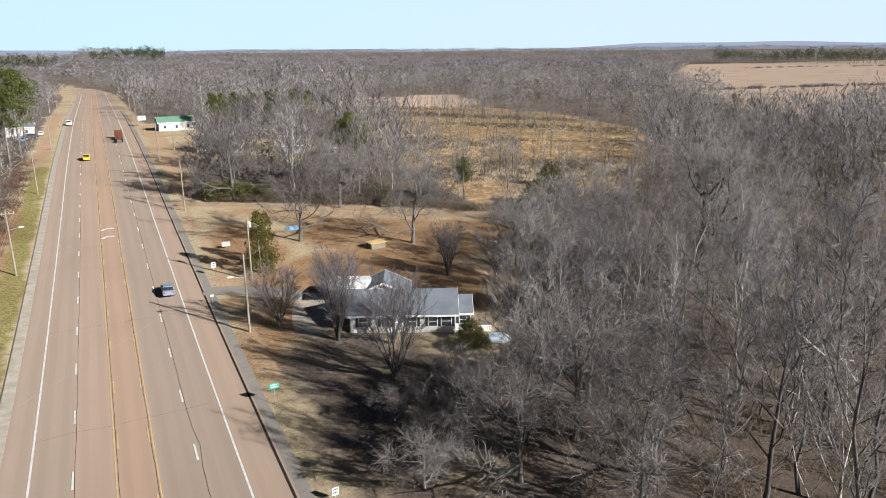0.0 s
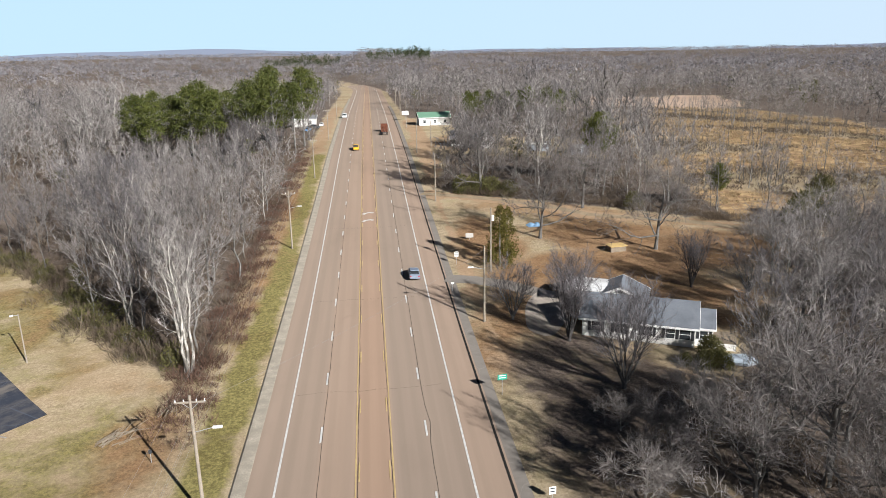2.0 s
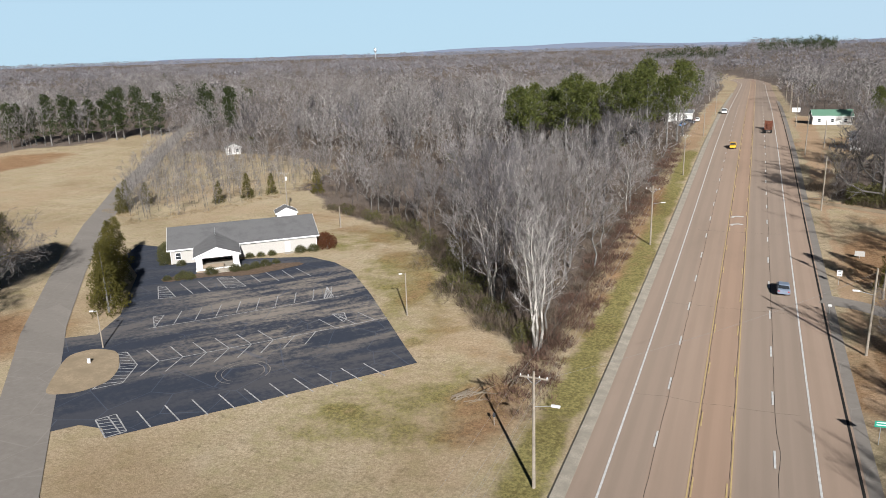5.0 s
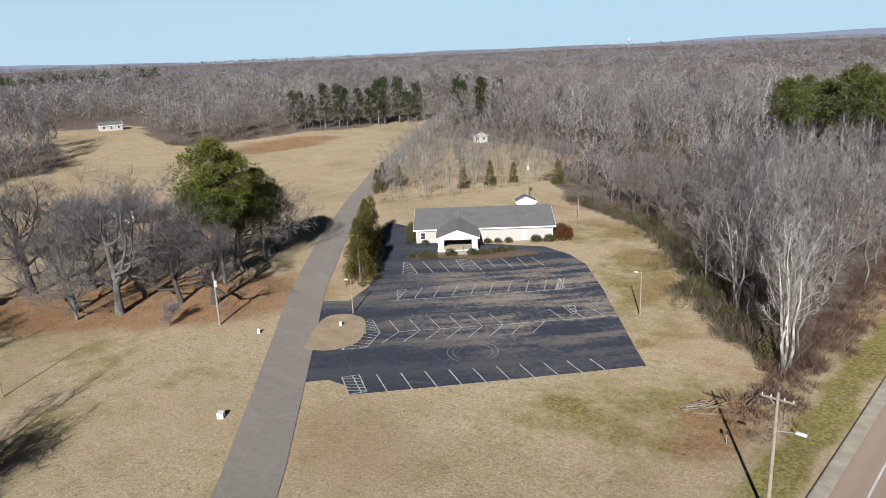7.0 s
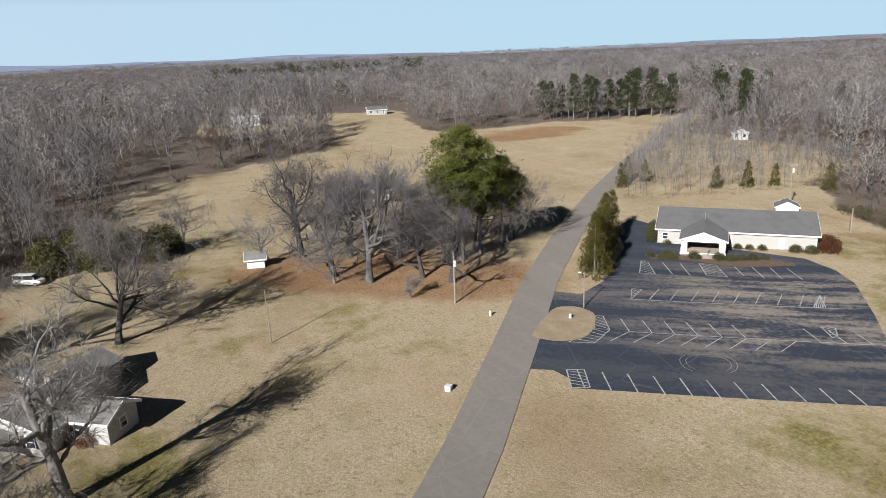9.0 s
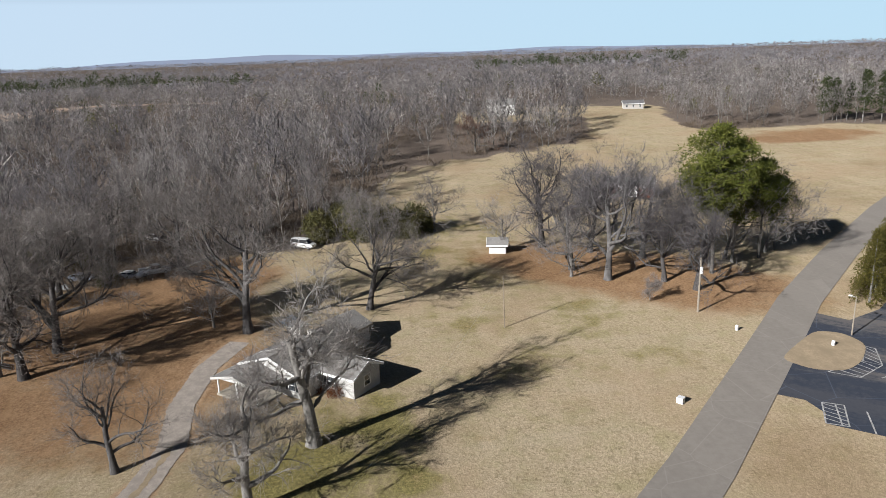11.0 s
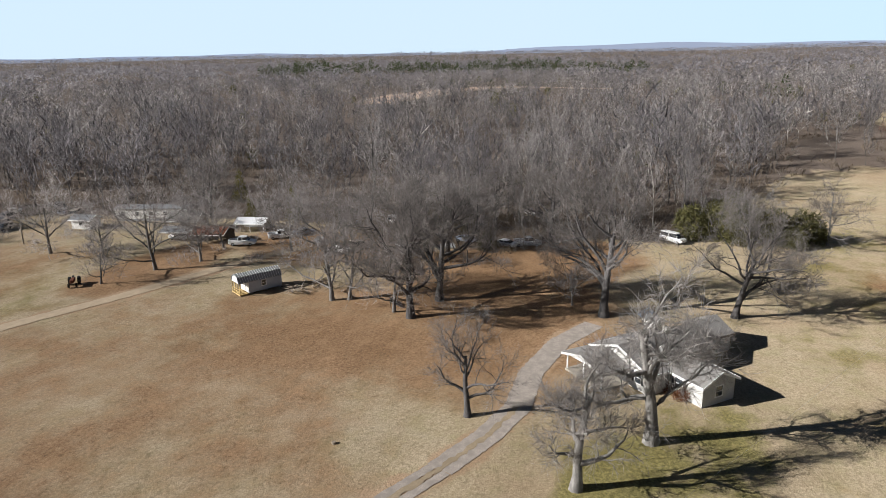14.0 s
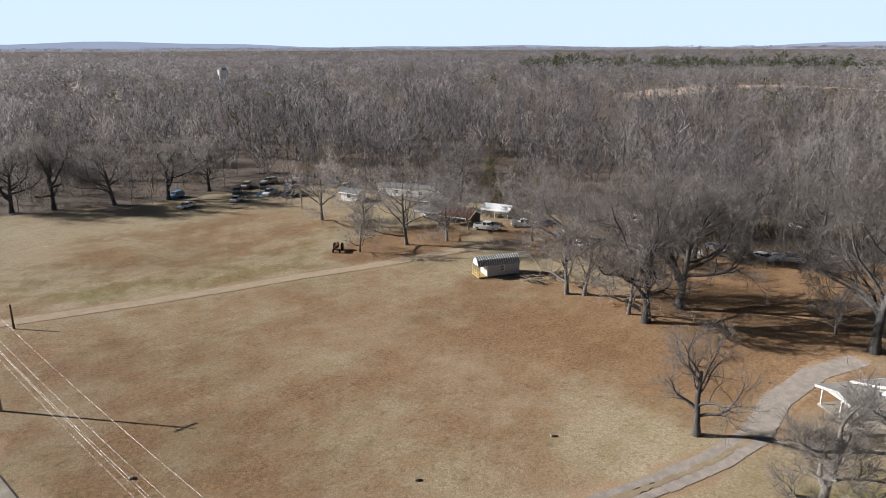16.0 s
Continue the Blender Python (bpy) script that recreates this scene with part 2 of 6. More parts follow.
LOT = asphalt_mat("sealed_asphalt", (0.018, 0.023, 0.035), (0.034, 0.039, 0.053), (0.205, 0.175, 0.145), 0.9, 0.816)
LANE = asphalt_mat("old_grey_asphalt", (0.138, 0.121, 0.106), (0.190, 0.172, 0.152), (0.230, 0.207, 0.182), 0.2)
CONCRETE = plain("weathered_concrete", (0.368, 0.328, 0.268), 0.9, 0, 0.4, 0.7)
GRAVEL = plain("pale_gravel", (0.360, 0.312, 0.270), 0.95, 0, 0.4, 0.9)
TRACK = plain("pale_sandy_track", (0.430, 0.338, 0.235), 0.95, 0, 0.3, 0.6)
DIRT = plain("packed_dirt", (0.311, 0.243, 0.163), 0.95, 0, 0.35, 0.5)
PAINT_W = plain("white_road_paint", (0.748, 0.739, 0.713), 0.7, 0, 0.4, 2.0)
LOT_PAINT = plain("worn_stall_paint", (0.50, 0.49, 0.48), 0.8, 0, 0.65, 1.6)
PAINT_Y = plain("yellow_road_paint", (0.66, 0.48, 0.22), 0.7, 0, 0.4, 2.0)
TAR = plain("black_seam", (0.022, 0.021, 0.02), 0.8)
WHITE = plain("white_siding", (0.680, 0.667, 0.637), 0.6, 0, 0.12, 0.8)
WALL_OLD = plain("weathered_white_siding", (0.520, 0.505, 0.475), 0.7, 0, 0.3, 0.9)
TRIM = plain("white_trim", (0.747, 0.738, 0.720), 0.5, 0, 0.08)
BRICK = plain("pale_brick", (0.500, 0.472, 0.436), 0.85, 0, 0.25, 5)
TAN_BRICK = plain("tan_brick", (0.300, 0.236, 0.172), 0.85, 0, 0.3, 5)
DARK = plain("portico_shade", (0.02, 0.02, 0.022), 0.6)
WOOD = plain("weathered_wood", (0.30, 0.245, 0.185), 0.85, 0, 0.4, 2.5)
PINEWOOD = plain("new_lumber", (0.52, 0.37, 0.16), 0.8, 0, 0.2, 3)
POLE = plain("pole_wood", (0.357, 0.306, 0.246), 0.85, 0, 0.4, 1.5)
POLE_DARK = plain("dark_pole_wood", (0.16, 0.12, 0.09), 0.85, 0, 0.4, 1.5)
STEEL = plain("galvanised_steel", (0.55, 0.56, 0.57), 0.45, 0.6, 0.2)
WIRE = plain("cable", (0.26, 0.25, 0.24), 0.5, 0.3, 0.1)
WHITE_METAL = plain("white_metal", (0.722, 0.722, 0.722), 0.4, 0.0, 0.08)
RUST = plain("rusty_metal", (0.20, 0.075, 0.045), 0.8, 0.1, 0.5, 1.2)
SHUTTER = plain("black_shutter", (0.03, 0.032, 0.036), 0.6)
SIDING_GREY = plain("grey_siding", (0.34, 0.36, 0.40), 0.6, 0, 0.15, 1.0)
MULCH = plain("mulch_bed", (0.17, 0.12, 0.085), 0.95, 0, 0.5, 2.0)


def shingle_mat(name, a, b):
    q = Nodes(name, 0.9)
    big, fine = q.noise(0.5, 5), q.noise(6, 3)
    c = q.mix(fine, a, b)
    c = q.mix(q.math("MULTIPLY", q.step(big, 0.4, 0.75), 0.5), c, tuple(v * 0.72 for v in a))
    q.bump(fine, 0.02, 0.5)
    return q.done(c)


SHINGLE = shingle_mat("grey_shingles", (0.100, 0.098, 0.098), (0.145, 0.141, 0.142))
SHINGLE_OLD = shingle_mat("old_shingles", (0.150, 0.143, 0.135), (0.250, 0.238, 0.224))
SHINGLE_BLUE = shingle_mat("slate_grey_shingles", (0.111, 0.123, 0.145), (0.187, 0.200, 0.221))
GREEN_METAL = plain("green_metal_roof", (0.16, 0.30, 0.21), 0.5, 0.1, 0.2)
GREY_METAL = plain("grey_metal_roof", (0.272, 0.279, 0.286), 0.4, 0.3, 0.25)


def glass_mat():
    q = Nodes("window_glass", 0.08)
    q.b.inputs["Specular IOR Level"].default_value = 0.8
    return q.done(q.mix(q.noise(0.7), (0.015, 0.018, 0.022), (0.05, 0.055, 0.06)))


GLASS = glass_mat()


def paint_mat(name, c):
    q = Nodes(name, 0.35)
    q.b.inputs["Coat Weight"].default_value = 0.5
    q.b.inputs["Coat Roughness"].default_value = 0.1
    return q.done(q.mix(q.math("MULTIPLY", q.step(q.noise(3), 0.45, 0.8), 0.3), c, tuple(v * 0.7 for v in c)))


CAR_WHITE = paint_mat("white_car_paint", (0.72, 0.72, 0.71))
CAR_SILVER = paint_mat("silver_car_paint", (0.20, 0.24, 0.31))
CAR_BLUE = paint_mat("blue_car_paint", (0.10, 0.22, 0.42))
CAR_YELLOW = paint_mat("yellow_car_paint", (0.75, 0.42, 0.03))
CAR_DARK = paint_mat("dark_car_paint", (0.045, 0.045, 0.05))
CAR_TAN = paint_mat("tan_car_paint", (0.42, 0.36, 0.29))
TYRE = plain("tyre_rubber", (0.02, 0.02, 0.02), 0.85)
RED_LENS = paint_mat("red_lens", (0.35, 0.02, 0.02))
CLEAR_LENS = paint_mat("clear_lens", (0.7, 0.7, 0.68))
SIGN_GREEN = plain("green_sign", (0.02, 0.30, 0.20), 0.5)
SIGN_WHITE = plain("white_sign", (0.80, 0.80, 0.78), 0.5)


# the lie of the land
PROFILE_Y = (-4000, 50, 80, 110, 170, 225, 300, 360, 570, 825, 1100, 1600, 4000)
PROFILE_Z = (0, 0, 0.3, 1.3, 3.6, 6.3, 7.8, 8.2, 4.6, 2.5, 4.0, 14.0, 22.0)


def smooth(a, b, v):
    u = np.clip((np.asarray(v, float) - a) / (b - a), 0, 1)
    return u * u * (3 - 2 * u)


def land(x, y):
    """Height of the ground."""
    x, y = np.asarray(x, float), np.asarray(y, float)
    along = sum(np.interp(y + d, PROFILE_Y, PROFILE_Z) for d in (-24, -16, -8, 0, 8, 16, 24)) / 7 * smooth(-75, -22, x) * (1 - 0.75 * smooth(60, 260, x))
    r = np.hypot(x, y)
    swell = 1.2 * np.sin(x / 97 + 0.6) * np.sin(y / 83 + 1.1) + 2.2 * np.sin(x / 310 + 2) * np.cos(y / 270)
    west = 7 * smooth(150, 420, -x) * smooth(-120, 160, y)
    return along + swell * smooth(170, 420, r) * smooth(20, 90, np.abs(x)) + west + 9 * np.exp(-((x + 560) ** 2 + (y + 190) ** 2) / 110 ** 2) + 16 * smooth(900, 3200, r)


def gz(x, y):
    return float(land(x, y))


# mesh helpers
def mesh_object(name, verts, faces, materials, index=None, parent=None, smooth_shade=False):
    me = bpy.data.meshes.new(name)
    me.from_pydata([tuple(v) for v in verts], [], [tuple(f) for f in faces])
    for m in materials:
        me.materials.append(m)
    if index is not None:
        me.polygons.foreach_set("material_index", np.asarray(index, np.int32))
    if smooth_shade:
        me.polygons.foreach_set("use_smooth", np.ones(len(me.polygons), bool))
    me.update()
    ob = new(name, me)
    ob.parent = parent
    return ob


def part(name, bm, material, parent, label=""):
    """Links a bmesh as one mesh object under a thing or a part."""
    me = bpy.data.meshes.new(name)
    bmesh.ops.recalc_face_normals(bm, faces=bm.faces)
    bm.to_mesh(me)
    bm.free()
    me.materials.append(material)
    ob = new(name, me)
    ob.parent = parent
    if label:
        ob["label"] = label
    return ob


def thing(name, label, category, m=None, group="", kind=""):
    """An empty at the base of a thing, which parents its parts."""
    ob = new(name)
    if m is not None:
        ob.matrix_basis = m
    return tagged(ob, label, category, group, kind)


def box(x0, x1, y0, y1, z0, z1, bevel=0.0, bm=None):
    bm = bm or bmesh.new()
    r = bmesh.ops.create_cube(bm, size=1)["verts"]
    bmesh.ops.transform(bm, verts=r, matrix=Matrix.Translation(((x0 + x1) / 2, (y0 + y1) / 2, (z0 + z1) / 2)) @ Matrix.Diagonal((x1 - x0, y1 - y0, z1 - z0, 1)))
    if bevel:
        es = list({e for v in r for e in v.link_edges})
        bmesh.ops.bevel(bm, geom=es, offset=bevel, segments=1, affect="EDGES")
    return bm


def tube(p, q, r0, r1=None, sides=8, bm=None, caps=True):
    bm = bm or bmesh.new()
    p, q = Vector(p), Vector(q)
    d = q - p
    r = bmesh.ops.create_cone(bm, cap_ends=caps, segments=sides, radius1=r0, radius2=r0 if r1 is None else r1, depth=d.length)["verts"]
    bmesh.ops.transform(bm, verts=r, matrix=Matrix.Translation((p + q) / 2) @ d.to_track_quat("Z", "Y").to_matrix().to_4x4())
    return bm


def prism(profile, a, b, axis="x", bm=None):
    """Extrudes a closed profile of (u, z) from a to b along x (u is y) or along y (u is x)."""
    bm = bm or bmesh.new()
    ring = []
    for w in (a, b):
        ring.append([bm.verts.new((w, u, z) if axis == "x" else (u, w, z)) for u, z in profile])
    n = len(profile)
    for i in range(n):
        j = (i + 1) % n
        bm.faces.new((ring[0][i], ring[0][j], ring[1][j], ring[1][i]))
    bm.faces.new(ring[0])
    bm.faces.new(list(reversed(ring[1])))
    return bm


def inside(poly, x, y):
    """Signed distance to a closed polygon, positive inside."""
    x, y = np.asarray(x, float), np.asarray(y, float)
    best, odd = np.full(x.shape, 1e9), np.zeros(x.shape, bool)
    for (ax, ay), (bx, by) in zip(poly, poly[1:] + poly[:1]):
        dx, dy = bx - ax, by - ay
        u = np.clip(((x - ax) * dx + (y - ay) * dy) / (dx * dx + dy * dy + 1e-9), 0, 1)
        best = np.minimum(best, np.hypot(x - ax - u * dx, y - ay - u * dy))
        if dy:
            odd ^= ((ay > y) != (by > y)) & (x < (y - ay) / dy * dx + ax)
    return np.where(odd, best, -best)


def blob(x, y, cx, cy, rx, ry, turn=0.0):
    c, s = math.cos(radians(turn)), math.sin(radians(turn))
    u, v = (x - cx) * c + (y - cy) * s, (y - cy) * c - (x - cx) * s
    return 1 - smooth(0.55, 1.25, np.hypot(u / rx, v / ry))


def near_line(pts, x, y, width, soft):
    """1 within half the width of a polyline, fading over soft."""
    best = np.full(np.shape(x), 1e9)
    for (ax, ay), (bx, by) in zip(pts, pts[1:]):
        dx, dy = bx - ax, by - ay
        u = np.clip(((x - ax) * dx + (y - ay) * dy) / (dx * dx + dy * dy), 0, 1)
        best = np.minimum(best, np.hypot(x - ax - u * dx, y - ay - u * dy))
    return 1 - smooth(width / 2 - soft, width / 2 + soft, best)


# the plan: open ground, fields and ways
SIDE_ROAD = [(-34, 8), (-40, 14.5), (-48, 24), (-54, 30), (-60, 35.5), (-72, 46.5), (-83, 56.5), (-93, 65.5), (-114, 87), (-144, 120), (-176, 159), (-209, 205), (-251, 264), (-300, 335), (-360, 430)]
DRIVE = [(-30, -24), (-38, -27), (-46, -26), (-53, -23.3), (-60, -21.2), (-67, -20), (-76, -21), (-86, -20), (-94, -17)]
DIRT_ROAD = [(-14, -113), (-25, -109.5), (-43, -103), (-55, -99), (-66, -96), (-80, -91), (-98, -86), (-115, -80)]
FARM_TRACK = [(12, 171), (19, 168), (28, 163), (38, 156), (47, 146), (65, 138), (79, 128), (92, 118)]
LOT_EDGE = [(-59, 46), (-36, 73), (-40, 77.5), (-54, 94), (-64, 105), (-70, 109), (-77, 111), (-86, 107), (-92, 104), (-99, 99), (-104, 101), (-112, 108), (-118, 108), (-114, 100), (-101, 91), (-87, 74), (-84, 67), (-88, 64), (-83, 58.5), (-75, 52), (-66.5, 44), (-64, 47), (-61, 47.3)]
SAPLINGS = [(-152, 133), (-136, 123), (-126, 140), (-119, 167), (-129, 209), (-160, 227), (-207, 228), (-217, 216)]
OPEN = [
    [(40, 20), (33, 42), (29, 54), (39, 68), (48, 82), (64, 100), (83, 119), (92, 130), (77, 135), (63, 145), (51, 152), (39, 160), (25, 166), (16, 180), (20, 200), (24, 225), (48, 215), (72, 208), (74, 245), (47, 258), (36, 312), (16, 335), (16, 640), (-29, 900), (-125, 1100), (-165, 1100), (-67, 900), (-22, 640), (-20, 274), (-21, 80), (-23, 79), (-31, 85), (-41, 97), (-53, 117), (-68, 134), (-80, 140), (-98, 150), (-111, 165), (-117, 170), (-126, 141), (-136, 124), (-152, 131), (-205, 206), (-247, 268), (-262, 262), (-262, 231), (-274, 184), (-268, 150), (-285, 140), (-335, 150), (-345, 118), (-274, 96), (-263, 82), (-251, 53), (-242, 32), (-229, 14), (-190, 3), (-171, 4), (-150, -9), (-142, -12), (-139, -29), (-131, -38), (-122, -54), (-130, -60), (-137, -84), (-132, -105), (-124, -143), (-120, -158), (-97, -170), (-75, -170), (-57, -178), (-46, -184), (-20, -190), (12, -190), (40, -60)],
    [(78, 140), (104, 136), (130, 152), (159, 176), (185, 211), (212, 245), (225, 330), (210, 400), (140, 400), (111, 314), (89, 236), (80, 190)],
    [(100, 368), (140, 500), (265, 535), (238, 430), (183, 376)],
    [(335, 300), (420, 400), (504, 531), (986, 1037), (1600, 1000), (1500, 500), (600, 190), (330, 195)],
    [(-440, -235), (-504, -215), (-555, -185), (-600, -130), (-660, -110), (-660, -165), (-570, -240), (-500, -280)],
    [(-335, 50), (-330, 152), (-372, 165), (-390, 60)],
]


def openness(x, y):
    d = inside(OPEN[0], x, y)
    for p in OPEN[1:]:
        d = np.maximum(d, inside(p, x, y))
    return d


def axis(lo, hi, step, far, growth):
    mid = np.arange(lo, hi + 0.01, step)
    out, s, v = [], step, 0.0
    while v < far:
        s *= growth
        v += s
        out.append(v)
    out = np.array(out)
    return np.concatenate([lo - out[::-1], mid, hi + out])


def build_ground():
    xs, ys = axis(-165, 110, 1.9, 4700, 1.08), axis(-125, 170, 1.9, 4700, 1.08)
    gx, gy = np.meshgrid(xs, ys)
    x, y = gx.ravel(), gy.ravel()
    nx, ny = len(xs), len(ys)
    me = bpy.data.meshes.new("ground")
    me.vertices.add(nx * ny)
    z = land(x, y)
    # sink the sheet a little under the carriageway
    z = z - 0.25 * (smooth(-13.6, -12.6, x) * (1 - smooth(12.4, 13.2, x))) * (y < 650)
    me.vertices.foreach_set("co", np.stack([x, y, z], 1).ravel())
    i = np.arange(nx * ny).reshape(ny, nx)
    quads = np.stack([i[:-1, :-1], i[:-1, 1:], i[1:, 1:], i[1:, :-1]], -1).reshape(-1, 4)
    me.loops.add(quads.size)
    me.loops.foreach_set("vertex_index", quads.ravel().astype(np.int32))
    me.polygons.add(len(quads))
    me.polygons.foreach_set("loop_start", np.arange(0, quads.size, 4, dtype=np.int32))
    me.polygons.foreach_set("use_smooth", np.ones(len(quads), bool))
    me.update(calc_edges=True)
    o = openness(x, y)
    # yard blobs: dark litter, plus tree shade painted in the woods-floor colour
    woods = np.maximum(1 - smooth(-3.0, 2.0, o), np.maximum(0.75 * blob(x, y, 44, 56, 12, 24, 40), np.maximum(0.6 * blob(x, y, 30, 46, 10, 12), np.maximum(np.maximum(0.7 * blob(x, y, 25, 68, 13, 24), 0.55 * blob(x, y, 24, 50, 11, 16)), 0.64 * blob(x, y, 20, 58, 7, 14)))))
    woods = woods * (1 - 0.75 * smooth(-4, 4, inside(SAPLINGS, x, y)))
    litter = np.maximum.reduce([
        blob(x, y, -112, 46, 34, 15, 45), blob(x, y, -104, 56, 16, 12), 0.9 * blob(x, y, -92, -32, 30, 22, 20),
        0.9 * blob(x, y, 30, 58, 12, 16, 30), 0.85 * blob(x, y, -80, -48, 24, 17, -20), 0.95 * blob(x, y, 26, 64, 11, 18), 0.62 * blob(x, y, -24, 66, 5, 10), 0.4 * blob(x, y, -20, -60, 14, 30), 0.56 * blob(x, y, -52, -66, 46, 42), 0.62 * blob(x, y, -76, -58, 26, 22, 30), 0.6 * blob(x, y, -25, -80, 16, 50), 0.55 * blob(x, y, -70, -130, 40, 24),
        blob(x, y, -118, -35, 20, 30, 60), blob(x, y, -95, -98, 22, 10), 0.8 * blob(x, y, -118, -75, 14, 26),
        blob(x, y, 29, 73, 13, 8, -30), blob(x, y, 22, 80, 12, 24), 0.95 * blob(x, y, 36, 108, 20, 16), 0.85 * blob(x, y, 52, 126, 30, 14, -30), 0.8 * blob(x, y, 22, 130, 8, 22), 0.9 * blob(x, y, 42, 112, 16, 12), 0.8 * blob(x, y, 66, 122, 22, 12, -30),
        0.75 * blob(x, y, 34, 62, 14, 9, -40), 0.7 * blob(x, y, 55, 90, 14, 22, 35), 0.7 * blob(x, y, 40, 150, 25, 9, -25),
        0.42 * near_line([(-24, 77), (-33, 82), (-44, 94), (-56, 113), (-72, 129), (-100, 144)], x, y, 8, 3.5),
        1.3 * blob(x, y, -250, 172, 12, 30, 8), 0.6 * blob(x, y, 28, 245, 20, 22), 0.7 * blob(x, y, -19.5, 140, 3, 60)])
    green = np.maximum.reduce([
        0.95 * near_line([(-16.5, 40), (-16.5, 230)], x, y, 4.2, 1.2), 0.75 * near_line([(-16.8, -60), (-16.8, 40)], x, y, 3.5, 1.5),
        0.52 * blob(x, y, -33, 62, 18, 11, 55), 0.45 * blob(x, y, -40, 90, 14, 14), 0.62 * blob(x, y, -48, 106, 14, 22, 40), 0.6 * blob(x, y, -62, -2, 18, 10),
        0.85 * blob(x, y, -58, -8, 9, 6), 0.4 * blob(x, y, -140, 20, 30, 16), 0.33 * blob(x, y, -95, 25, 30, 22),
        0.42 * blob(x, y, -60, -120, 40, 30), 0.5 * blob(x, y, 16, 66, 4, 22), 0.55 * blob(x, y, 55, 78, 14, 12), 0.55 * blob(x, y, -75, 124, 24, 10, 40)])
    sedge = 1 - smooth(-2, 6, -inside(OPEN[1], x, y))
    # bands of brush between the strips of sedge
    band = np.sin(0.115 * (0.35 * x + y) + 1.3 * np.sin(x / 31)) + 0.6 * np.sin(x / 17 + y / 41)
    sedge = sedge * (0.25 + 0.75 * smooth(-0.75, -0.1, band))
    crop = np.maximum.reduce([1 - smooth(-3, 3, -inside(p, x, y)) for p in OPEN[2:5]])
    dirt = np.maximum.reduce([
        near_line(DIRT_ROAD, x, y, 4.5, 1.0), 0.95 * near_line(FARM_TRACK, x, y, 6.0, 1.5), 0.8 * near_line(DRIVE, x, y, 4.4, 1.6),
        near_line([(15.0, 55), (15.0, 175)], x, y, 3.0, 1.2) * 0.75, near_line([(-14.2, -200), (-14.2, -40)], x, y, 1.6, 0.7),
        near_line([(18, 180), (18, 330)], x, y, 7.0, 3.0) * 0.9, near_line([(-18, 230), (-18, 420)], x, y, 7.0, 3.0) * 0.8])
    keep = 1 - np.clip(woods, 0, 1)
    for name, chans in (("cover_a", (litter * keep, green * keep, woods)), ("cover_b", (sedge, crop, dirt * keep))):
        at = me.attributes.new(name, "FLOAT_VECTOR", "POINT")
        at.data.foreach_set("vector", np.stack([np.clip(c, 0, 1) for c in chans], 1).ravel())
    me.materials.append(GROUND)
    return tagged(new("ground", me), "dormant winter grass, leaf litter and bare fields", "ground", kind="structure")


build_ground()


def strip(name, pts, width, lift, material, parent=None, step=4.0, offset=0.0, ragged=0.0):
    """A ribbon along a polyline that follows the ground, with straight or ragged edges."""
    jag = random.Random(len(pts) * 7 + int(10 * offset))
    p = [Vector((a, b)) for a, b in pts]
    fine = []
    for a, b in zip(p, p[1:]):
        n = max(1, int((b - a).length / step))
        fine += [a.lerp(b, k / n) for k in range(n)]
    fine.append(p[-1])
    verts, faces = [], []
    for k, c in enumerate(fine):
        d = (fine[min(k + 1, len(fine) - 1)] - fine[max(k - 1, 0)]).normalized()
        s = Vector((d.y, -d.x))
        row = []
        for u in (-0.5, -0.17, 0.17, 0.5):
            q = c + s * (width * u + offset + (jag.uniform(-ragged, ragged) if abs(u) == 0.5 else 0))
            row.append((q.x, q.y, gz(q.x, q.y) + lift))
        verts += row
        if k:
            b = 4 * k
            faces += [(b - 4 + j, b - 3 + j, b + 1 + j, b + j) for j in range(3)]
    return mesh_object(name, verts, faces, [material], parent=parent, smooth_shade=True)


def draped(name, poly, lift, material, parent=None, cell=3.0):
    """A flat patch of any outline, cut into cells that follow the ground."""
    bm = bmesh.new()
    bm.faces.new([bm.verts.new((a, b, 0)) for a, b in poly]).normal_update()
    bmesh.ops.triangulate(bm, faces=bm.faces)
    for k, ax in enumerate(((1, 0, 0), (0, 1, 0))):
        lo, hi = min(p[k] for p in poly), max(p[k] for p in poly)
        for v in np.arange(lo + cell, hi, cell):
            co = (v, 0, 0) if k == 0 else (0, v, 0)
            bmesh.ops.bisect_plane(bm, geom=bm.verts[:] + bm.edges[:] + bm.faces[:], plane_co=co, plane_no=ax)
    for v in bm.verts:
        v.co.z = gz(v.co.x, v.co.y) + lift
    bmesh.ops.recalc_face_normals(bm, faces=bm.faces)
    bmesh.ops.reverse_faces(bm, faces=[f for f in bm.faces if f.normal.z < 0])
    me = bpy.data.meshes.new(name)
    bm.to_mesh(me)
    bm.free()
    me.materials.append(material)
    ob = new(name, me)
    ob.parent = parent
    return ob


def rounded(poly, times=2):
    for _ in range(times):
        out = []
        for (ax, ay), (bx, by) in zip(poly, poly[1:] + poly[:1]):
            out += [(0.8 * ax + 0.2 * bx, 0.8 * ay + 0.2 * by), (0.2 * ax + 0.8 * bx, 0.2 * ay + 0.8 * by)]
        poly = out
    return poly


# the highway
def bend(y):
    return -max(0.0, y - 640) ** 2 / 1500


def road_path(x, y0, y1, step):
    ys = np.arange(y0, y1 + 0.01, step)
    return [(x + bend(v), v) for v in ys]


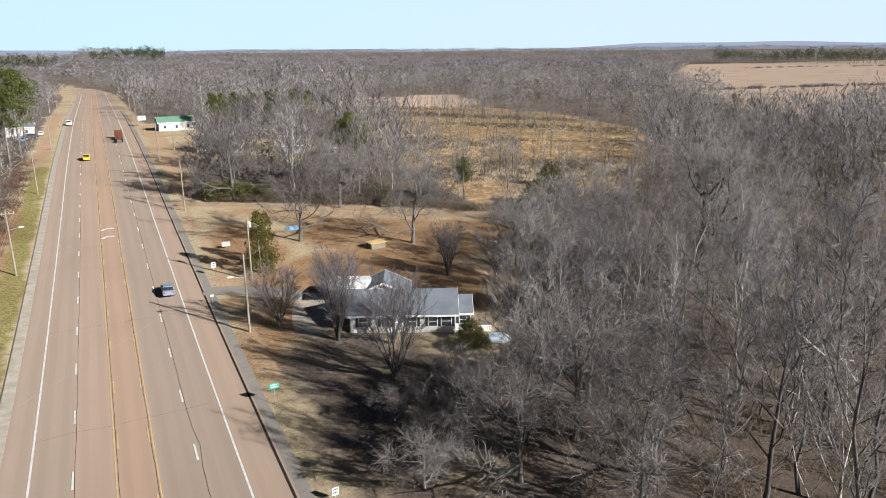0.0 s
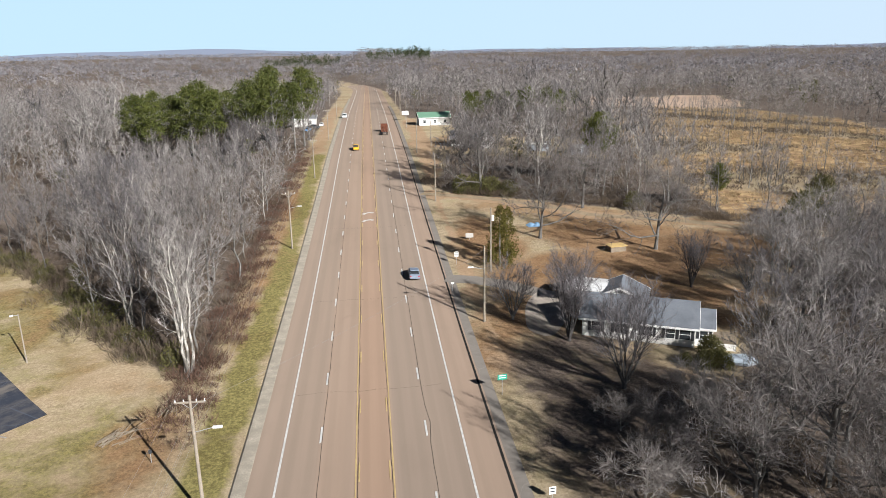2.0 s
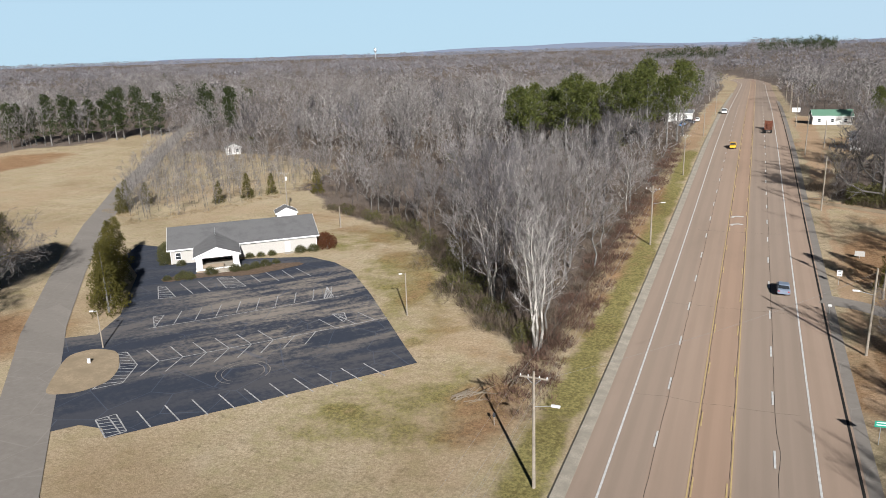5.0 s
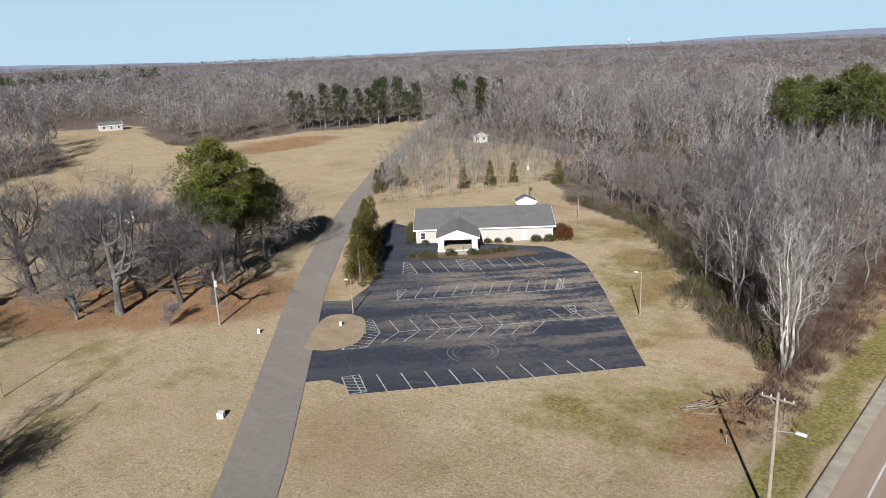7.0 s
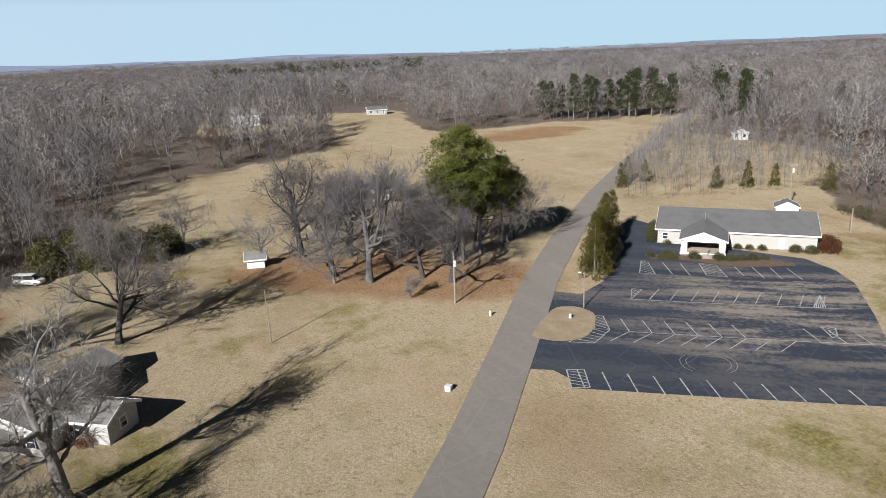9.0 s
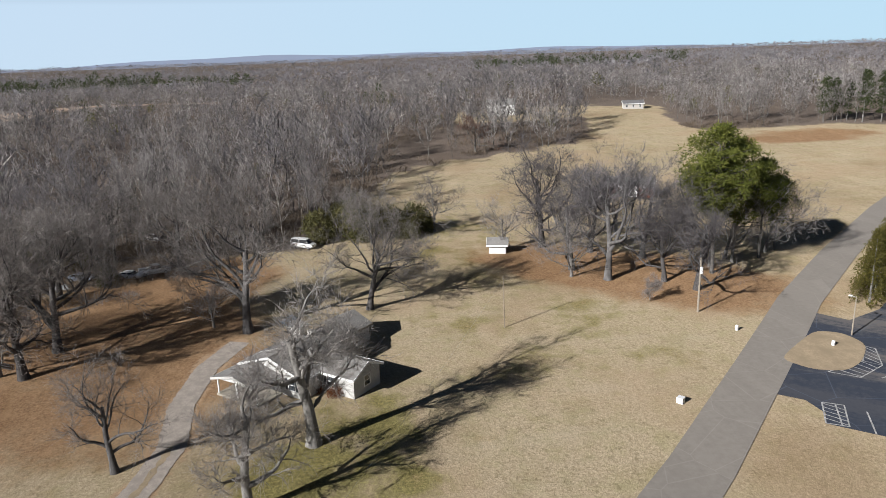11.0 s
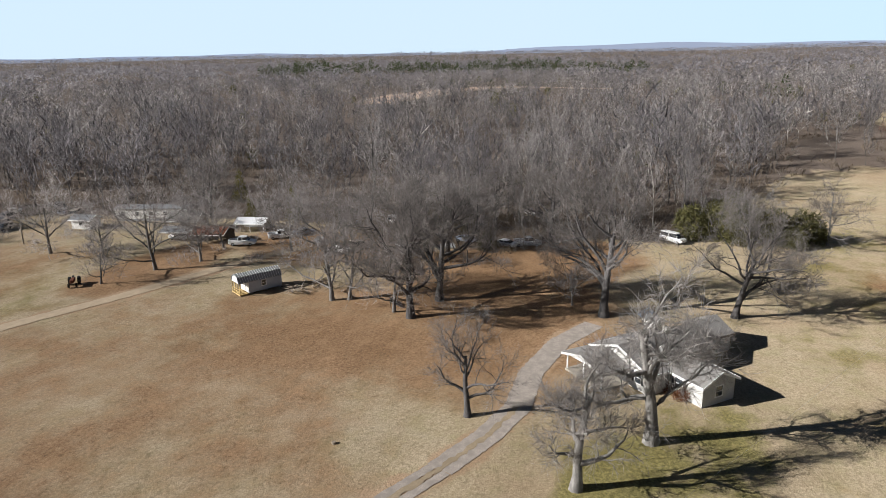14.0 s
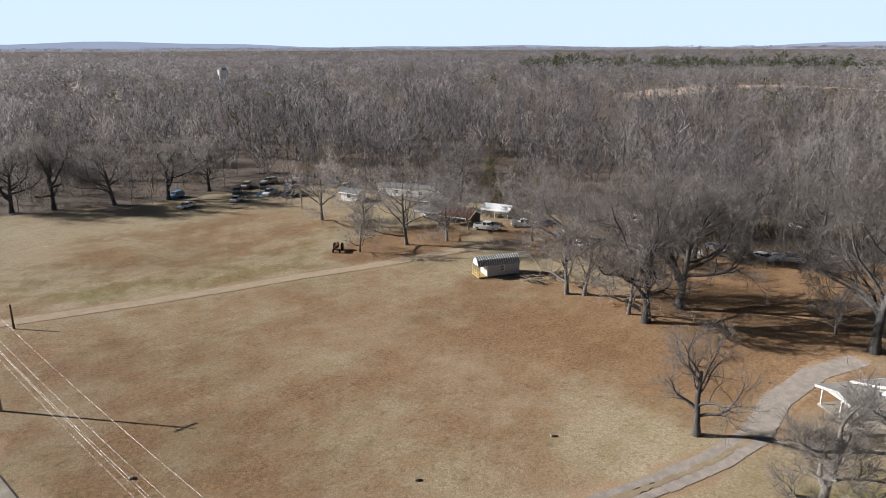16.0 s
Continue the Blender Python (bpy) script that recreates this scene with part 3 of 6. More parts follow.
road = strip("road", road_path(-0.3, -260, 1120, 2), 25.2, 0.02, ROAD)
tagged(road, "five-lane worn asphalt highway with reddish centre lane", "road", kind="structure")
for k, x in enumerate((-9.75, 8.0)):
    strip("edge_line", road_path(x, -260, 1100, 2), 0.2, 0.035, PAINT_W, road)
for x in (-2.62, 0.86):
    strip("yellow_line", road_path(x, -260, 1100, 2), 0.13, 0.035, PAINT_Y, road)
for x in (-6.2, 4.45):
    for y in np.arange(-150 + 2.6, 420, 12.4):
        strip("lane_dash", [(x, y), (x, y + 3.1)], 0.2, 0.045, PAINT_W, road)
for x in (-2.3, 0.54):
    for y in np.arange(-150 + 8.0, 420, 12.4):
        strip("yellow_dash", [(x, y), (x, y + 3.1)], 0.14, 0.045, PAINT_Y, road)
rng = random.Random(5)
for x in (-6.02, -2.45, 0.7, 4.66):
    pts = [(x + rng.uniform(-0.04, 0.04) + (0.35 * math.exp(-((y - 66) / 2.2) ** 2) if x > 4 else 0), y) for y in np.arange(-120, 330, 2.0)]
    strip("joint_crack", pts, 0.04, 0.03, TAR, road, 2.5)
for y in (38, 74, 103, 143, 187):
    pts = [(v, y + rng.uniform(-0.25, 0.25) + 0.02 * v) for v in np.arange(-9.5, 8, 1.5)]
    strip("cross_crack", pts, 0.03, 0.03, TAR, road, 2.5)
strip("gutter_seam", road_path(11.3, -260, 420, 2), 0.26, 0.034, TAR, road)
strip("gutter_strip", road_path(12.25, -260, 420, 2), 1.2, 0.03, LANE, road)


def kerb(x, side):
    bm = bmesh.new()
    prof = [(-0.75, -0.1), (-0.75, 0.06), (-0.55, 0.07), (0.3, 0.10), (0.5, 0.09), (0.75, -0.1)]
    rows = []
    for a, b in road_path(x, -260, 520, 2):
        rows.append([bm.verts.new((a + side * u, b, gz(a, b) + z)) for u, z in prof])
    for r, s in zip(rows, rows[1:]):
        for i in range(len(prof) - 1):
            bm.faces.new((r[i], r[i + 1], s[i + 1], s[i]))
    return bm


k = tagged(part("kerb", kerb(-13.05, -1), CONCRETE, None), "weathered concrete kerb and gutter with weeds", "kerb", kind="structure")
# turn arrows in the centre lane
for y, sgn in ((147.5, 1), (153.5, -1)):
    pts = [(-2.2, y), (-1.7, y + 0.9), (-0.9, y + 1.3), (0.1, y + 1.0)]
    strip("turn_arrow", pts, 0.75, 0.04, PAINT_W, road, 0.5)

# the lane beside the church, its drive and the gravel tracks
lane = tagged(strip("side_lane", SIDE_ROAD, 6.0, 0.075, LANE, None, 3.0), "narrow grey country lane without markings", "road", kind="structure")
drive = tagged(strip("gravel_drive", DRIVE[3:], 3.0, 0.04, GRAVEL, None, 0.5, 0, 0.08), "pale gravel drive with two wheel tracks", "driveway", kind="structure")
tagged(strip("dirt_road", DIRT_ROAD, 2.8, 0.05, TRACK, None, 0.6, 0, 0.12), "narrow pale dirt road across the lawn", "dirt road", kind="structure")
tagged(strip("farm_track", FARM_TRACK, 2.6, 0.05, DIRT, None, 2.0), "pale sandy farm track past the yard", "farm track", kind="structure")
for off in (-0.85, 0.85):
    strip("wheel_track", DRIVE[:4], 0.95, 0.045, GRAVEL, drive, 0.5, off, 0.06)
strip("grass_ridge", DRIVE[2:6], 0.6, 0.055, DIRT, drive, 0.5, 0, 0.2)
tagged(draped("gravel_apron", rounded([(20, 88), (23, 85), (27, 92), (30, 99), (26, 104), (22, 98)]), 0.05, GRAVEL, None, 2.0), "pale gravel parking apron beside the house", "driveway", kind="structure")
tagged(strip("paved_drive", [(11.5, 110.5), (16, 109), (21, 106), (25, 102)], 3.6, 0.045, LANE, None, 2.0), "short brown paved drive off the highway", "driveway", kind="structure")

lot = tagged(draped("parking_lot", LOT_EDGE, 0.045, LOT), "dark sealed asphalt parking lot with worn brown patches", "parking lot", kind="structure")
tagged(draped("grass_island", rounded([(-74, 50.5), (-70.5, 52.5), (-69.5, 56), (-71.5, 59.5), (-76, 63.5), (-80, 63), (-81.5, 60), (-77, 54)]), 0.12, DIRT), "round dry-grass traffic island in the lot", "island", kind="structure")

# stall lines: rows given by a start, a step and a stroke
E_ROW = Vector((0.685, 0.728))
def stall_row(start, step, count, stroke, skip=()):
    for i in range(count):
        if i in skip:
            continue
        a = Vector(start) + E_ROW * step * i
        b = a + Vector(stroke)
        strip("stall_line", [(a.x, a.y), (b.x, b.y)], 0.16, 0.065, LOT_PAINT, lot, 3.0)


stall_row((-58.2, 47.2), 2.93, 11, (-4.2, 2.2))
stall_row((-68.2, 62.8), 2.95, 9, (1.1, -4.3), (8,))
stall_row((-68.2, 62.8), 2.95, 11, (-4.3, 2.2), (6, 7))
stall_row((-76.3, 74.1), 2.98, 9, (-2.8, 4.6))
for a, b in (((-89.5, 89.5), (-83.4, 85.9)), ((-87.1, 91.4), (-81.4, 87.8)), ((-81.1, 97.8), (-76.1, 94.5)), ((-79.1, 99.8), (-73.5, 96.2)), ((-76.7, 101.6), (-71.7, 98.2)), ((-75, 103.6), (-69.6, 100.3)),
             ((-68.2, 62.8), (-46.5, 86)), ((-78.4, 71.2), (-58, 93))):
    strip("stall_line", [a, b], 0.16, 0.065, LOT_PAINT, lot, 3.0)


def hatch(corners, count):
    """A hatched island: its outline and slanting strokes between the first and the last pair of corners."""
    p = [Vector(c) for c in corners]
    for a, b in zip(p, p[1:] + p[:1]):
        strip("hatch_line", [tuple(a), tuple(b)], 0.15, 0.065, LOT_PAINT, lot, 3.0)
    a, b, c, d = (p[0], p[1], p[2], p[3]) if len(p) == 4 else (p[0], p[1], p[2], p[2])
    for i in range(count):
        u = (i + 0.3) / (count + 0.6)
        v = min(1.0, u + 1.0 / (count + 0.6))
        strip("hatch_line", [tuple(a.lerp(d, u)), tuple(b.lerp(c, v))], 0.13, 0.065, LOT_PAINT, lot, 3.0)


hatch(((-92.2, 87.1), (-90.8, 87.4), (-85, 83.6), (-87, 81.9)), 6)
hatch(((-85.4, 94.1), (-83, 95.6), (-77.2, 91.9), (-79.8, 90)), 6)
hatch(((-75.7, 62.8), (-74.6, 63.6), (-70.1, 61), (-71.7, 59.7)), 4)
hatch(((-71.7, 59.7), (-70.1, 61), (-67.7, 56.4), (-69.8, 53.8)), 5)
hatch(((-63.2, 48.4), (-62.1, 50.2), (-58, 47.8), (-59.1, 46)), 5)
hatch(((-63.4, 95.7), (-59.4, 91.4), (-60.7, 90.5)), 5)
hatch(((-55.6, 84.7), (-54.1, 85.7), (-52.4, 83.6), (-52.2, 82.4)), 4)
hatch(((-81.5, 75.2), (-80.4, 76.3), (-77.8, 71.7)), 4)
# round skid marks
for rad in (2.6, 3.3):
    ring = [(-55.5 + rad * math.cos(0.35 * i), 63.8 + rad * math.sin(0.35 * i)) for i in range(15)]
    strip("skid_mark", ring, 0.10, 0.058, LANE, lot, 3.0, 0, 0.04)


# trees: a plant is vertices, triangles and a slot for each triangle (0 wood, 1 twigs or leaves)
class Plant:
    def __init__(self, seed):
        self.r = random.Random(seed)
        self.v, self.f, self.s = [], [], []

    def tube(self, pts, radii, sides, slot=0):
        base = len(self.v)
        for k, (p, rad) in enumerate(zip(pts, radii)):
            d = (pts[min(k + 1, len(pts) - 1)] - pts[max(k - 1, 0)]).normalized()
            a = d.orthogonal().normalized()
            b = d.cross(a)
            for i in range(sides):
                w = 2 * math.pi * i / sides
                self.v.append(p + (a * math.cos(w) + b * math.sin(w)) * rad)
        for k in range(len(pts) - 1):
            for i in range(sides):
                j = (i + 1) % sides
                q = base + k * sides
                self.f += [(q + i, q + j, q + sides + j), (q + i, q + sides + j, q + sides + i)]
                self.s += [slot, slot]

    def sliver(self, p, d, width, slot=1):
        o = len(self.v)
        n = Vector((self.r.gauss(0, 1), self.r.gauss(0, 1), self.r.gauss(0, 1))).cross(d)
        n = n.normalized() * width / 2 if n.length > 1e-6 else Vector((width / 2, 0, 0))
        self.v += [p - n, p + n, p + d]
        self.f.append((o, o + 1, o + 2))
        self.s.append(slot)

    def ribbon(self, pts, width, slot=1):
        """A thin bending branch that ends in a point."""
        o = len(self.v)
        d = pts[-1] - pts[0]
        n = self.way().cross(d)
        n = n.normalized() / 2 if n.length > 1e-6 else Vector((0.5, 0, 0))
        m = len(pts) - 1
        for k, p in enumerate(pts[:-1]):
            w = n * width * (1 - 0.75 * k / m)
            self.v += [p - w, p + w]
        self.v.append(pts[-1])
        for k in range(m - 1):
            q = o + 2 * k
            self.f += [(q, q + 1, q + 3), (q, q + 3, q + 2)]
            self.s += [slot, slot]
        q = o + 2 * (m - 1)
        self.f.append((q, q + 1, q + 2))
        self.s.append(slot)

    def way(self):
        r = self.r
        return Vector((r.gauss(0, 1), r.gauss(0, 1), r.gauss(0, 1))).normalized()

    def limb(self, p, d, length, rad, level, o):
        """One branch with its side branches; the last level carries twigs."""
        r = self.r
        n = max(2, o["segs"][level])
        pts, q, dd = [p.copy()], p.copy(), d.normalized()
        for k in range(n):
            dd = (dd + self.way() * o["wobble"][level] + Vector((0, 0, o["rise"][level]))).normalized()
            q = q + dd * length / n
            pts.append(q.copy())
        tip = o["taper"][level]
        radii = [max(0.008, rad * (1 - (1 - tip) * k / n)) for k in range(n + 1)]
        if level == 0:
            radii[0] *= 1.45
        if o["sides"][level]:
            self.tube(pts, radii, o["sides"][level])
        else:
            self.sliver(p, pts[-1] - p, rad * 1.1, 0)
        last = level == len(o["count"]) - 1
        for i in range(o["count"][level]):
            u = o["start"][level] + (1 - o["start"][level]) * (i + r.random()) / max(1, o["count"][level])
            u = min(0.999, u)
            k = int(u * n)
            w = u * n - k
            base = pts[k].lerp(pts[k + 1], w)
            along = (pts[k + 1] - pts[k]).normalized()
            side = self.way()
            side = (side - along * side.dot(along)).normalized()
            ang = radians(r.uniform(*o["angle"][level]))
            nd = (along * math.cos(ang) + side * math.sin(ang)).normalized()
            if last:
                ln = o["twig"] * r.uniform(0.5, 1.3)
                nd = (nd + Vector((0, 0, o.get("twig_rise", 0.15)))).normalized()
                self.sliver(base, nd * ln, o["twig_w"] * r.uniform(0.7, 1.3))
                for _ in range(o.get("fork", 0)):
                    self.sliver(base + nd * ln * r.uniform(0.3, 0.8), (nd + self.way() * 0.6).normalized() * ln * 0.6, o["twig_w"] * 0.7)
            else:
                rr = rad * (1 - (1 - tip) * u) * o["thin"][level] * r.uniform(0.8, 1.15)
                ll = length * o["short"][level] * r.uniform(0.7, 1.2) * (1.0 - 0.45 * u * o.get("dome", 1.0))
                self.limb(base, nd, ll, rr, level + 1, o)

    def leafball(self, c, rad, n, ln, w, slot=1, flat=1.0):
        for _ in range(n):
            d = self.way()
            d.z *= flat
            p = c + d * rad * self.r.uniform(0.45, 1.0)
            self.sliver(p, (d * 0.7 + self.way() * 0.8).normalized() * ln * self.r.uniform(0.6, 1.3), w, slot)

    def arrays(self):
        return np.array([tuple(v) for v in self.v], np.float32), np.array(self.f, np.int32), np.array(self.s, np.int32)


def broad(seed, h=16, spread=1.0, twigs=9, w=0.04, limbs=9, low=0.3, rad=0.34, rise=0.06, gnarl=0.3):
    q = Plant(seed)
    o = dict(segs=(5, 6, 4, 1), wobble=(0.12, gnarl, gnarl * 1.1, 0.25), rise=(0.1, rise, 0.07, 0.06), taper=(0.5, 0.16, 0.2, 0.3), sides=(8, 5, 3, 0),
             count=(limbs, 8, 6, twigs), start=(low, 0.22, 0.15, 0.0), angle=((34, 84), (30, 66), (28, 62), (20, 65)), thin=(0.66, 0.52, 0.5), short=(1.05 * spread, 0.5, 0.5),
             twig=1.1, twig_w=w * 1.25, fork=1, dome=0.55)
    q.limb(Vector((0, 0, -0.3)), Vector((q.r.uniform(-0.06, 0.06), q.r.uniform(-0.06, 0.06), 1)), h * 0.52, rad, 0, o)
    return q


def vase(seed, h=9, stems=7, twigs=24):
    q = Plant(seed)
    o = dict(segs=(4, 3, 2), wobble=(0.09, 0.18, 0.2), rise=(0.10, 0.12, 0.1), taper=(0.2, 0.2, 0.3), sides=(5, 3, 0), count=(9, 5, twigs), start=(0.25, 0.15, 0.0),
             angle=((18, 42), (18, 45), (15, 50)), thin=(0.5, 0.5), short=(0.5, 0.5), twig=0.9, twig_w=0.028, fork=1, dome=0.7, twig_rise=0.35)
    q.tube([Vector((0, 0, -0.3)), Vector((0, 0, 0.8))], [0.28, 0.24], 8)
    for i in range(stems):
        a = 2 * math.pi * i / stems + q.r.uniform(-0.3, 0.3)
        lean = q.r.uniform(0.15, 0.55)
        q.limb(Vector((0.12 * math.cos(a), 0.12 * math.sin(a), 0.6)), Vector((math.cos(a) * lean, math.sin(a) * lean, 1)), h * q.r.uniform(0.75, 0.95), 0.13, 0, o)
    return q


def clump(seed, h, stems, spread=1.6):
    """A tree of several stems that lean apart from one root."""
    q = Plant(seed)
    for i in range(stems):
        a = 6.28 * i / stems + q.r.uniform(-0.4, 0.4)
        p = crown_tree(seed * 10 + i, h * q.r.uniform(0.78, 1.0), 3.4, 11, 6, 12, 0.03, 0.28, 0.15, 6, 0.9)
        o = len(q.v)
        for v in p.v:
            k = 0.25 + spread * (max(0.0, v.z) / h) ** 1.2
            q.v.append(v + Vector((math.cos(a) * k, math.sin(a) * k, 0)))
        q.f += [tuple(j + o for j in f) for f in p.f]
        q.s += p.s
    return q


def slender(seed, h=17, twigs=10, w=0.06, limbs=10, low=0.4, rad=0.17, sides=(5, 3, 3), sub=4, side_len=0.34, stems=1):
    q = Plant(seed)
    o = dict(segs=(5, 2, 1), wobble=(0.09, 0.24, 0.2), rise=(0.05, 0.22, 0.12), taper=(0.25, 0.25, 0.3), sides=sides, count=(limbs, sub, twigs), start=(low, 0.2, 0.0),
             angle=((25, 55), (25, 55), (20, 60)), thin=(0.42, 0.45), short=(side_len, 0.5), twig=1.6, twig_w=w, dome=0.8, twig_rise=0.25)
    for i in range(stems):
        a = 6.28 * i / stems
        lean = 0.05 if stems == 1 else 0.13
        q.limb(Vector((0.35 * math.cos(a) * (stems > 1), 0.35 * math.sin(a) * (stems > 1), -0.3)), Vector((math.cos(a) * lean, math.sin(a) * lean, 1)), h * 0.88 * q.r.uniform(0.85, 1.05), rad, 0, o)
    return q


def faint(seed, h=16, n=26, w=0.16, r0=2.6, trunk=True, low=0.3, ln=0.15, limbs=0):
    """A far bare tree: a trunk, a few rising limbs and a domed crown of short upswept slivers."""
    q = Plant(seed)
    if trunk:
        q.tube([Vector((0, 0, -0.3)), Vector((q.r.uniform(-0.6, 0.6), q.r.uniform(-0.6, 0.6), h * 0.74))], [0.11, 0.05], 3)
    for i in range(limbs):
        a, z = 2.4 * i + q.r.uniform(-0.5, 0.5), h * q.r.uniform(0.28, 0.55)
        q.sliver(Vector((0, 0, z)), Vector((math.cos(a) * r0 * 0.65, math.sin(a) * r0 * 0.65, h * q.r.uniform(0.2, 0.34))), 0.2, 0)
    for _ in range(n):
        a, u = q.r.uniform(0, 6.28), q.r.random()
        v = q.r.random() ** 0.7
        rad = r0 * math.sqrt(u) * math.sin(math.pi * (0.24 + 0.66 * v)) ** 0.8
        z = h * (low + (0.90 - low) * v) - 0.10 * h * math.sqrt(u)
        d = Vector((math.cos(a) * 0.5 * math.sqrt(u), math.sin(a) * 0.5 * math.sqrt(u), 0.55)) + q.way() * 0.8
        q.sliver(Vector((rad * math.cos(a), rad * math.sin(a), z)), d.normalized() * h * ln * q.r.uniform(0.6, 1.3), w * q.r.uniform(0.6, 1.4))
    return q


def crown_tree(seed, h=16, r0=4.6, limbs=12, subs=6, twigs=9, w=0.024, low=0.25, rad=0.16, sides=5, ln=0.85, lean=0.06, stem=0.8, up=0.2):
    """A bare hardwood: a wavering trunk, limbs that sweep outward and up, side branches and fine twigs in an uneven domed crown."""
    q = Plant(seed)
    r = q.r
    tilt = Vector((r.gauss(0, lean), r.gauss(0, lean), 0))
    pts = [Vector((0, 0, -0.3))]
    for k in range(1, 6):
        z = h * stem * k / 5
        pts.append(Vector((tilt.x * z + r.gauss(0, 0.012) * h, tilt.y * z + r.gauss(0, 0.012) * h, z)))
    q.tube(pts, [rad * (1.35, 1.0, 0.85, 0.66, 0.42, 0.16)[k] for k in range(6)], sides)
    lop = r.uniform(0, 6.28)
    for i in range(limbs):
        u = low + (0.97 - low) * (i + r.random() * 0.9) / limbs
        k = min(4, int(u * 5))
        p = pts[k].lerp(pts[k + 1], u * 5 - k)
        a = 2.4 * i + r.uniform(-0.5, 0.5)
        size = r0 * (0.45 + 0.75 * math.sin(math.pi * (0.22 + 0.62 * u))) * r.uniform(0.65, 1.2) * (1 + 0.2 * math.cos(a - lop))
        d = Vector((math.cos(a), math.sin(a), r.uniform(0.25, 0.75) + 0.9 * u)).normalized()
        n = 4
        line = [p]
        for _ in range(n):
            d = (d + q.way() * 0.22 + Vector((0, 0, up))).normalized()
            line.append(line[-1] + d * size / n)
        thick = rad * (1.05 - 0.75 * u) * r.uniform(0.7, 1.0)
        if sides > 3:
            q.tube(line, [thick * (0.62, 0.5, 0.38, 0.26, 0.12)[j] for j in range(5)], 3)
        else:
            q.ribbon(line, thick * 1.25, 0)
        for j in range(subs):
            v = 0.22 + 0.76 * (j + r.random()) / subs
            c = min(n - 1, int(v * n))
            b = line[c].lerp(line[c + 1], v * n - c)
            e = (line[c + 1] - line[c]).normalized()
            e = (e * 0.75 + q.way() * 0.75 + Vector((0, 0, 0.28))).normalized()
            l2 = size * r.uniform(0.28, 0.52) * (1.1 - 0.45 * v)
            f = (e + q.way() * 0.3 + Vector((0, 0, 0.22))).normalized()
            mid, end = b + e * l2 * 0.5, b + e * l2 * 0.5 + f * l2 * 0.5
            q.ribbon([b, mid, end], max(w * 1.5, thick * 0.45), 0 if j % 2 else 1)
            for t in range(twigs):
                y = (t + r.random()) / twigs
                s0 = b.lerp(mid, 2 * y) if y < 0.5 else mid.lerp(end, 2 * y - 1)
                g = (f * 0.6 + q.way() * 0.75 + Vector((0, 0, 0.22))).normalized()
                q.sliver(s0, g * ln * r.uniform(0.5, 1.25), w * r.uniform(0.7, 1.4))
    return q


def pine(seed, h=22, crown=0.5, r0=3.6, balls=90, n=46, ln=0.7, w=0.17, lean=0.0):
    q = Plant(seed)
    pts = [Vector((lean * (k / 6) ** 2 * h, 0, -0.3 + h * k / 6.2)) for k in range(7)]
    q.tube(pts, [0.32 * (1 - 0.8 * k / 6) for k in range(7)], 7)
    for _ in range(balls):
        u = q.r.random() ** 0.85
        z = h * (1 - crown + crown * u)
        prof = math.sin(math.pi * min(1.0, 0.18 + 0.80 * u)) ** 0.7
        a, rr = q.r.uniform(0, 6.28), r0 * prof * q.r.uniform(0.25, 1.05)
        axis_p = Vector((lean * (z / h) ** 2 * h, 0, z * 0.97))
        c = axis_p + Vector((rr * math.cos(a), rr * math.sin(a), 0.25 * rr))
        if rr > 0.9 and q.r.random() < 0.6:
            q.tube([axis_p - Vector((0, 0, 0.5)), c], [0.06, 0.03], 3)
        q.leafball(c, q.r.uniform(0.8, 1.4), n, ln, w, 1, 0.75)
    return q


def far_pine(seed, h=20, n=34, w=1.05, r0=3.4):
    q = Plant(seed)
    q.tube([Vector((0, 0, -0.3)), Vector((0, 0, h * 0.8))], [0.2, 0.08], 3)
    for _ in range(n):
        a, u = q.r.uniform(0, 6.28), q.r.random()
        rad = r0 * math.sin(math.pi * (0.2 + 0.78 * u)) * q.r.uniform(0.3, 1)
        p = Vector((rad * math.cos(a), rad * math.sin(a), h * (0.42 + 0.5 * u)))
        q.sliver(p, (Vector((math.cos(a), math.sin(a), 0.5)) + q.way() * 0.8).normalized() * q.r.uniform(1.2, 2.6), w * q.r.uniform(0.6, 1.3))
    return q


def cone_tree(seed, h=11, r0=2.4, balls=150, n=40, w=0.09):
    q = Plant(seed)
    q.tube([Vector((0, 0, -0.3)), Vector((0, 0, h * 0.85))], [0.2, 0.04], 6)
    for _ in range(balls):
        u = q.r.random() ** 1.3
        z = h * (0.04 + 0.92 * u)
        rad = r0 * (1 - u) ** 0.75 * q.r.uniform(0.55, 1.08) + 0.1
        a = q.r.uniform(0, 6.28)
        q.leafball(Vector((rad * math.cos(a), rad * math.sin(a), z)), q.r.uniform(0.4, 0.7), n, 0.38, w)
    return q


def bush(seed, r0=1.0, h=1.2, balls=26, n=46, ln=0.16, w=0.07, squat=0.9):
    q = Plant(seed)
    for i in range(5):
        a = 1.26 * i
        q.tube([Vector((0, 0, -0.1)), Vector((0.4 * r0 * math.cos(a), 0.4 * r0 * math.sin(a), h * 0.6))], [0.05, 0.02], 3)
    for _ in range(balls):
        d = q.way()
        d.z = abs(d.z)
        c = Vector((d.x * r0 * 0.68, d.y * r0 * 0.68, max(0.1, d.z * h * 0.74)))
        q.leafball(c, 0.42 * r0 ** 0.5, n, ln, w, 1, squat)
    return q


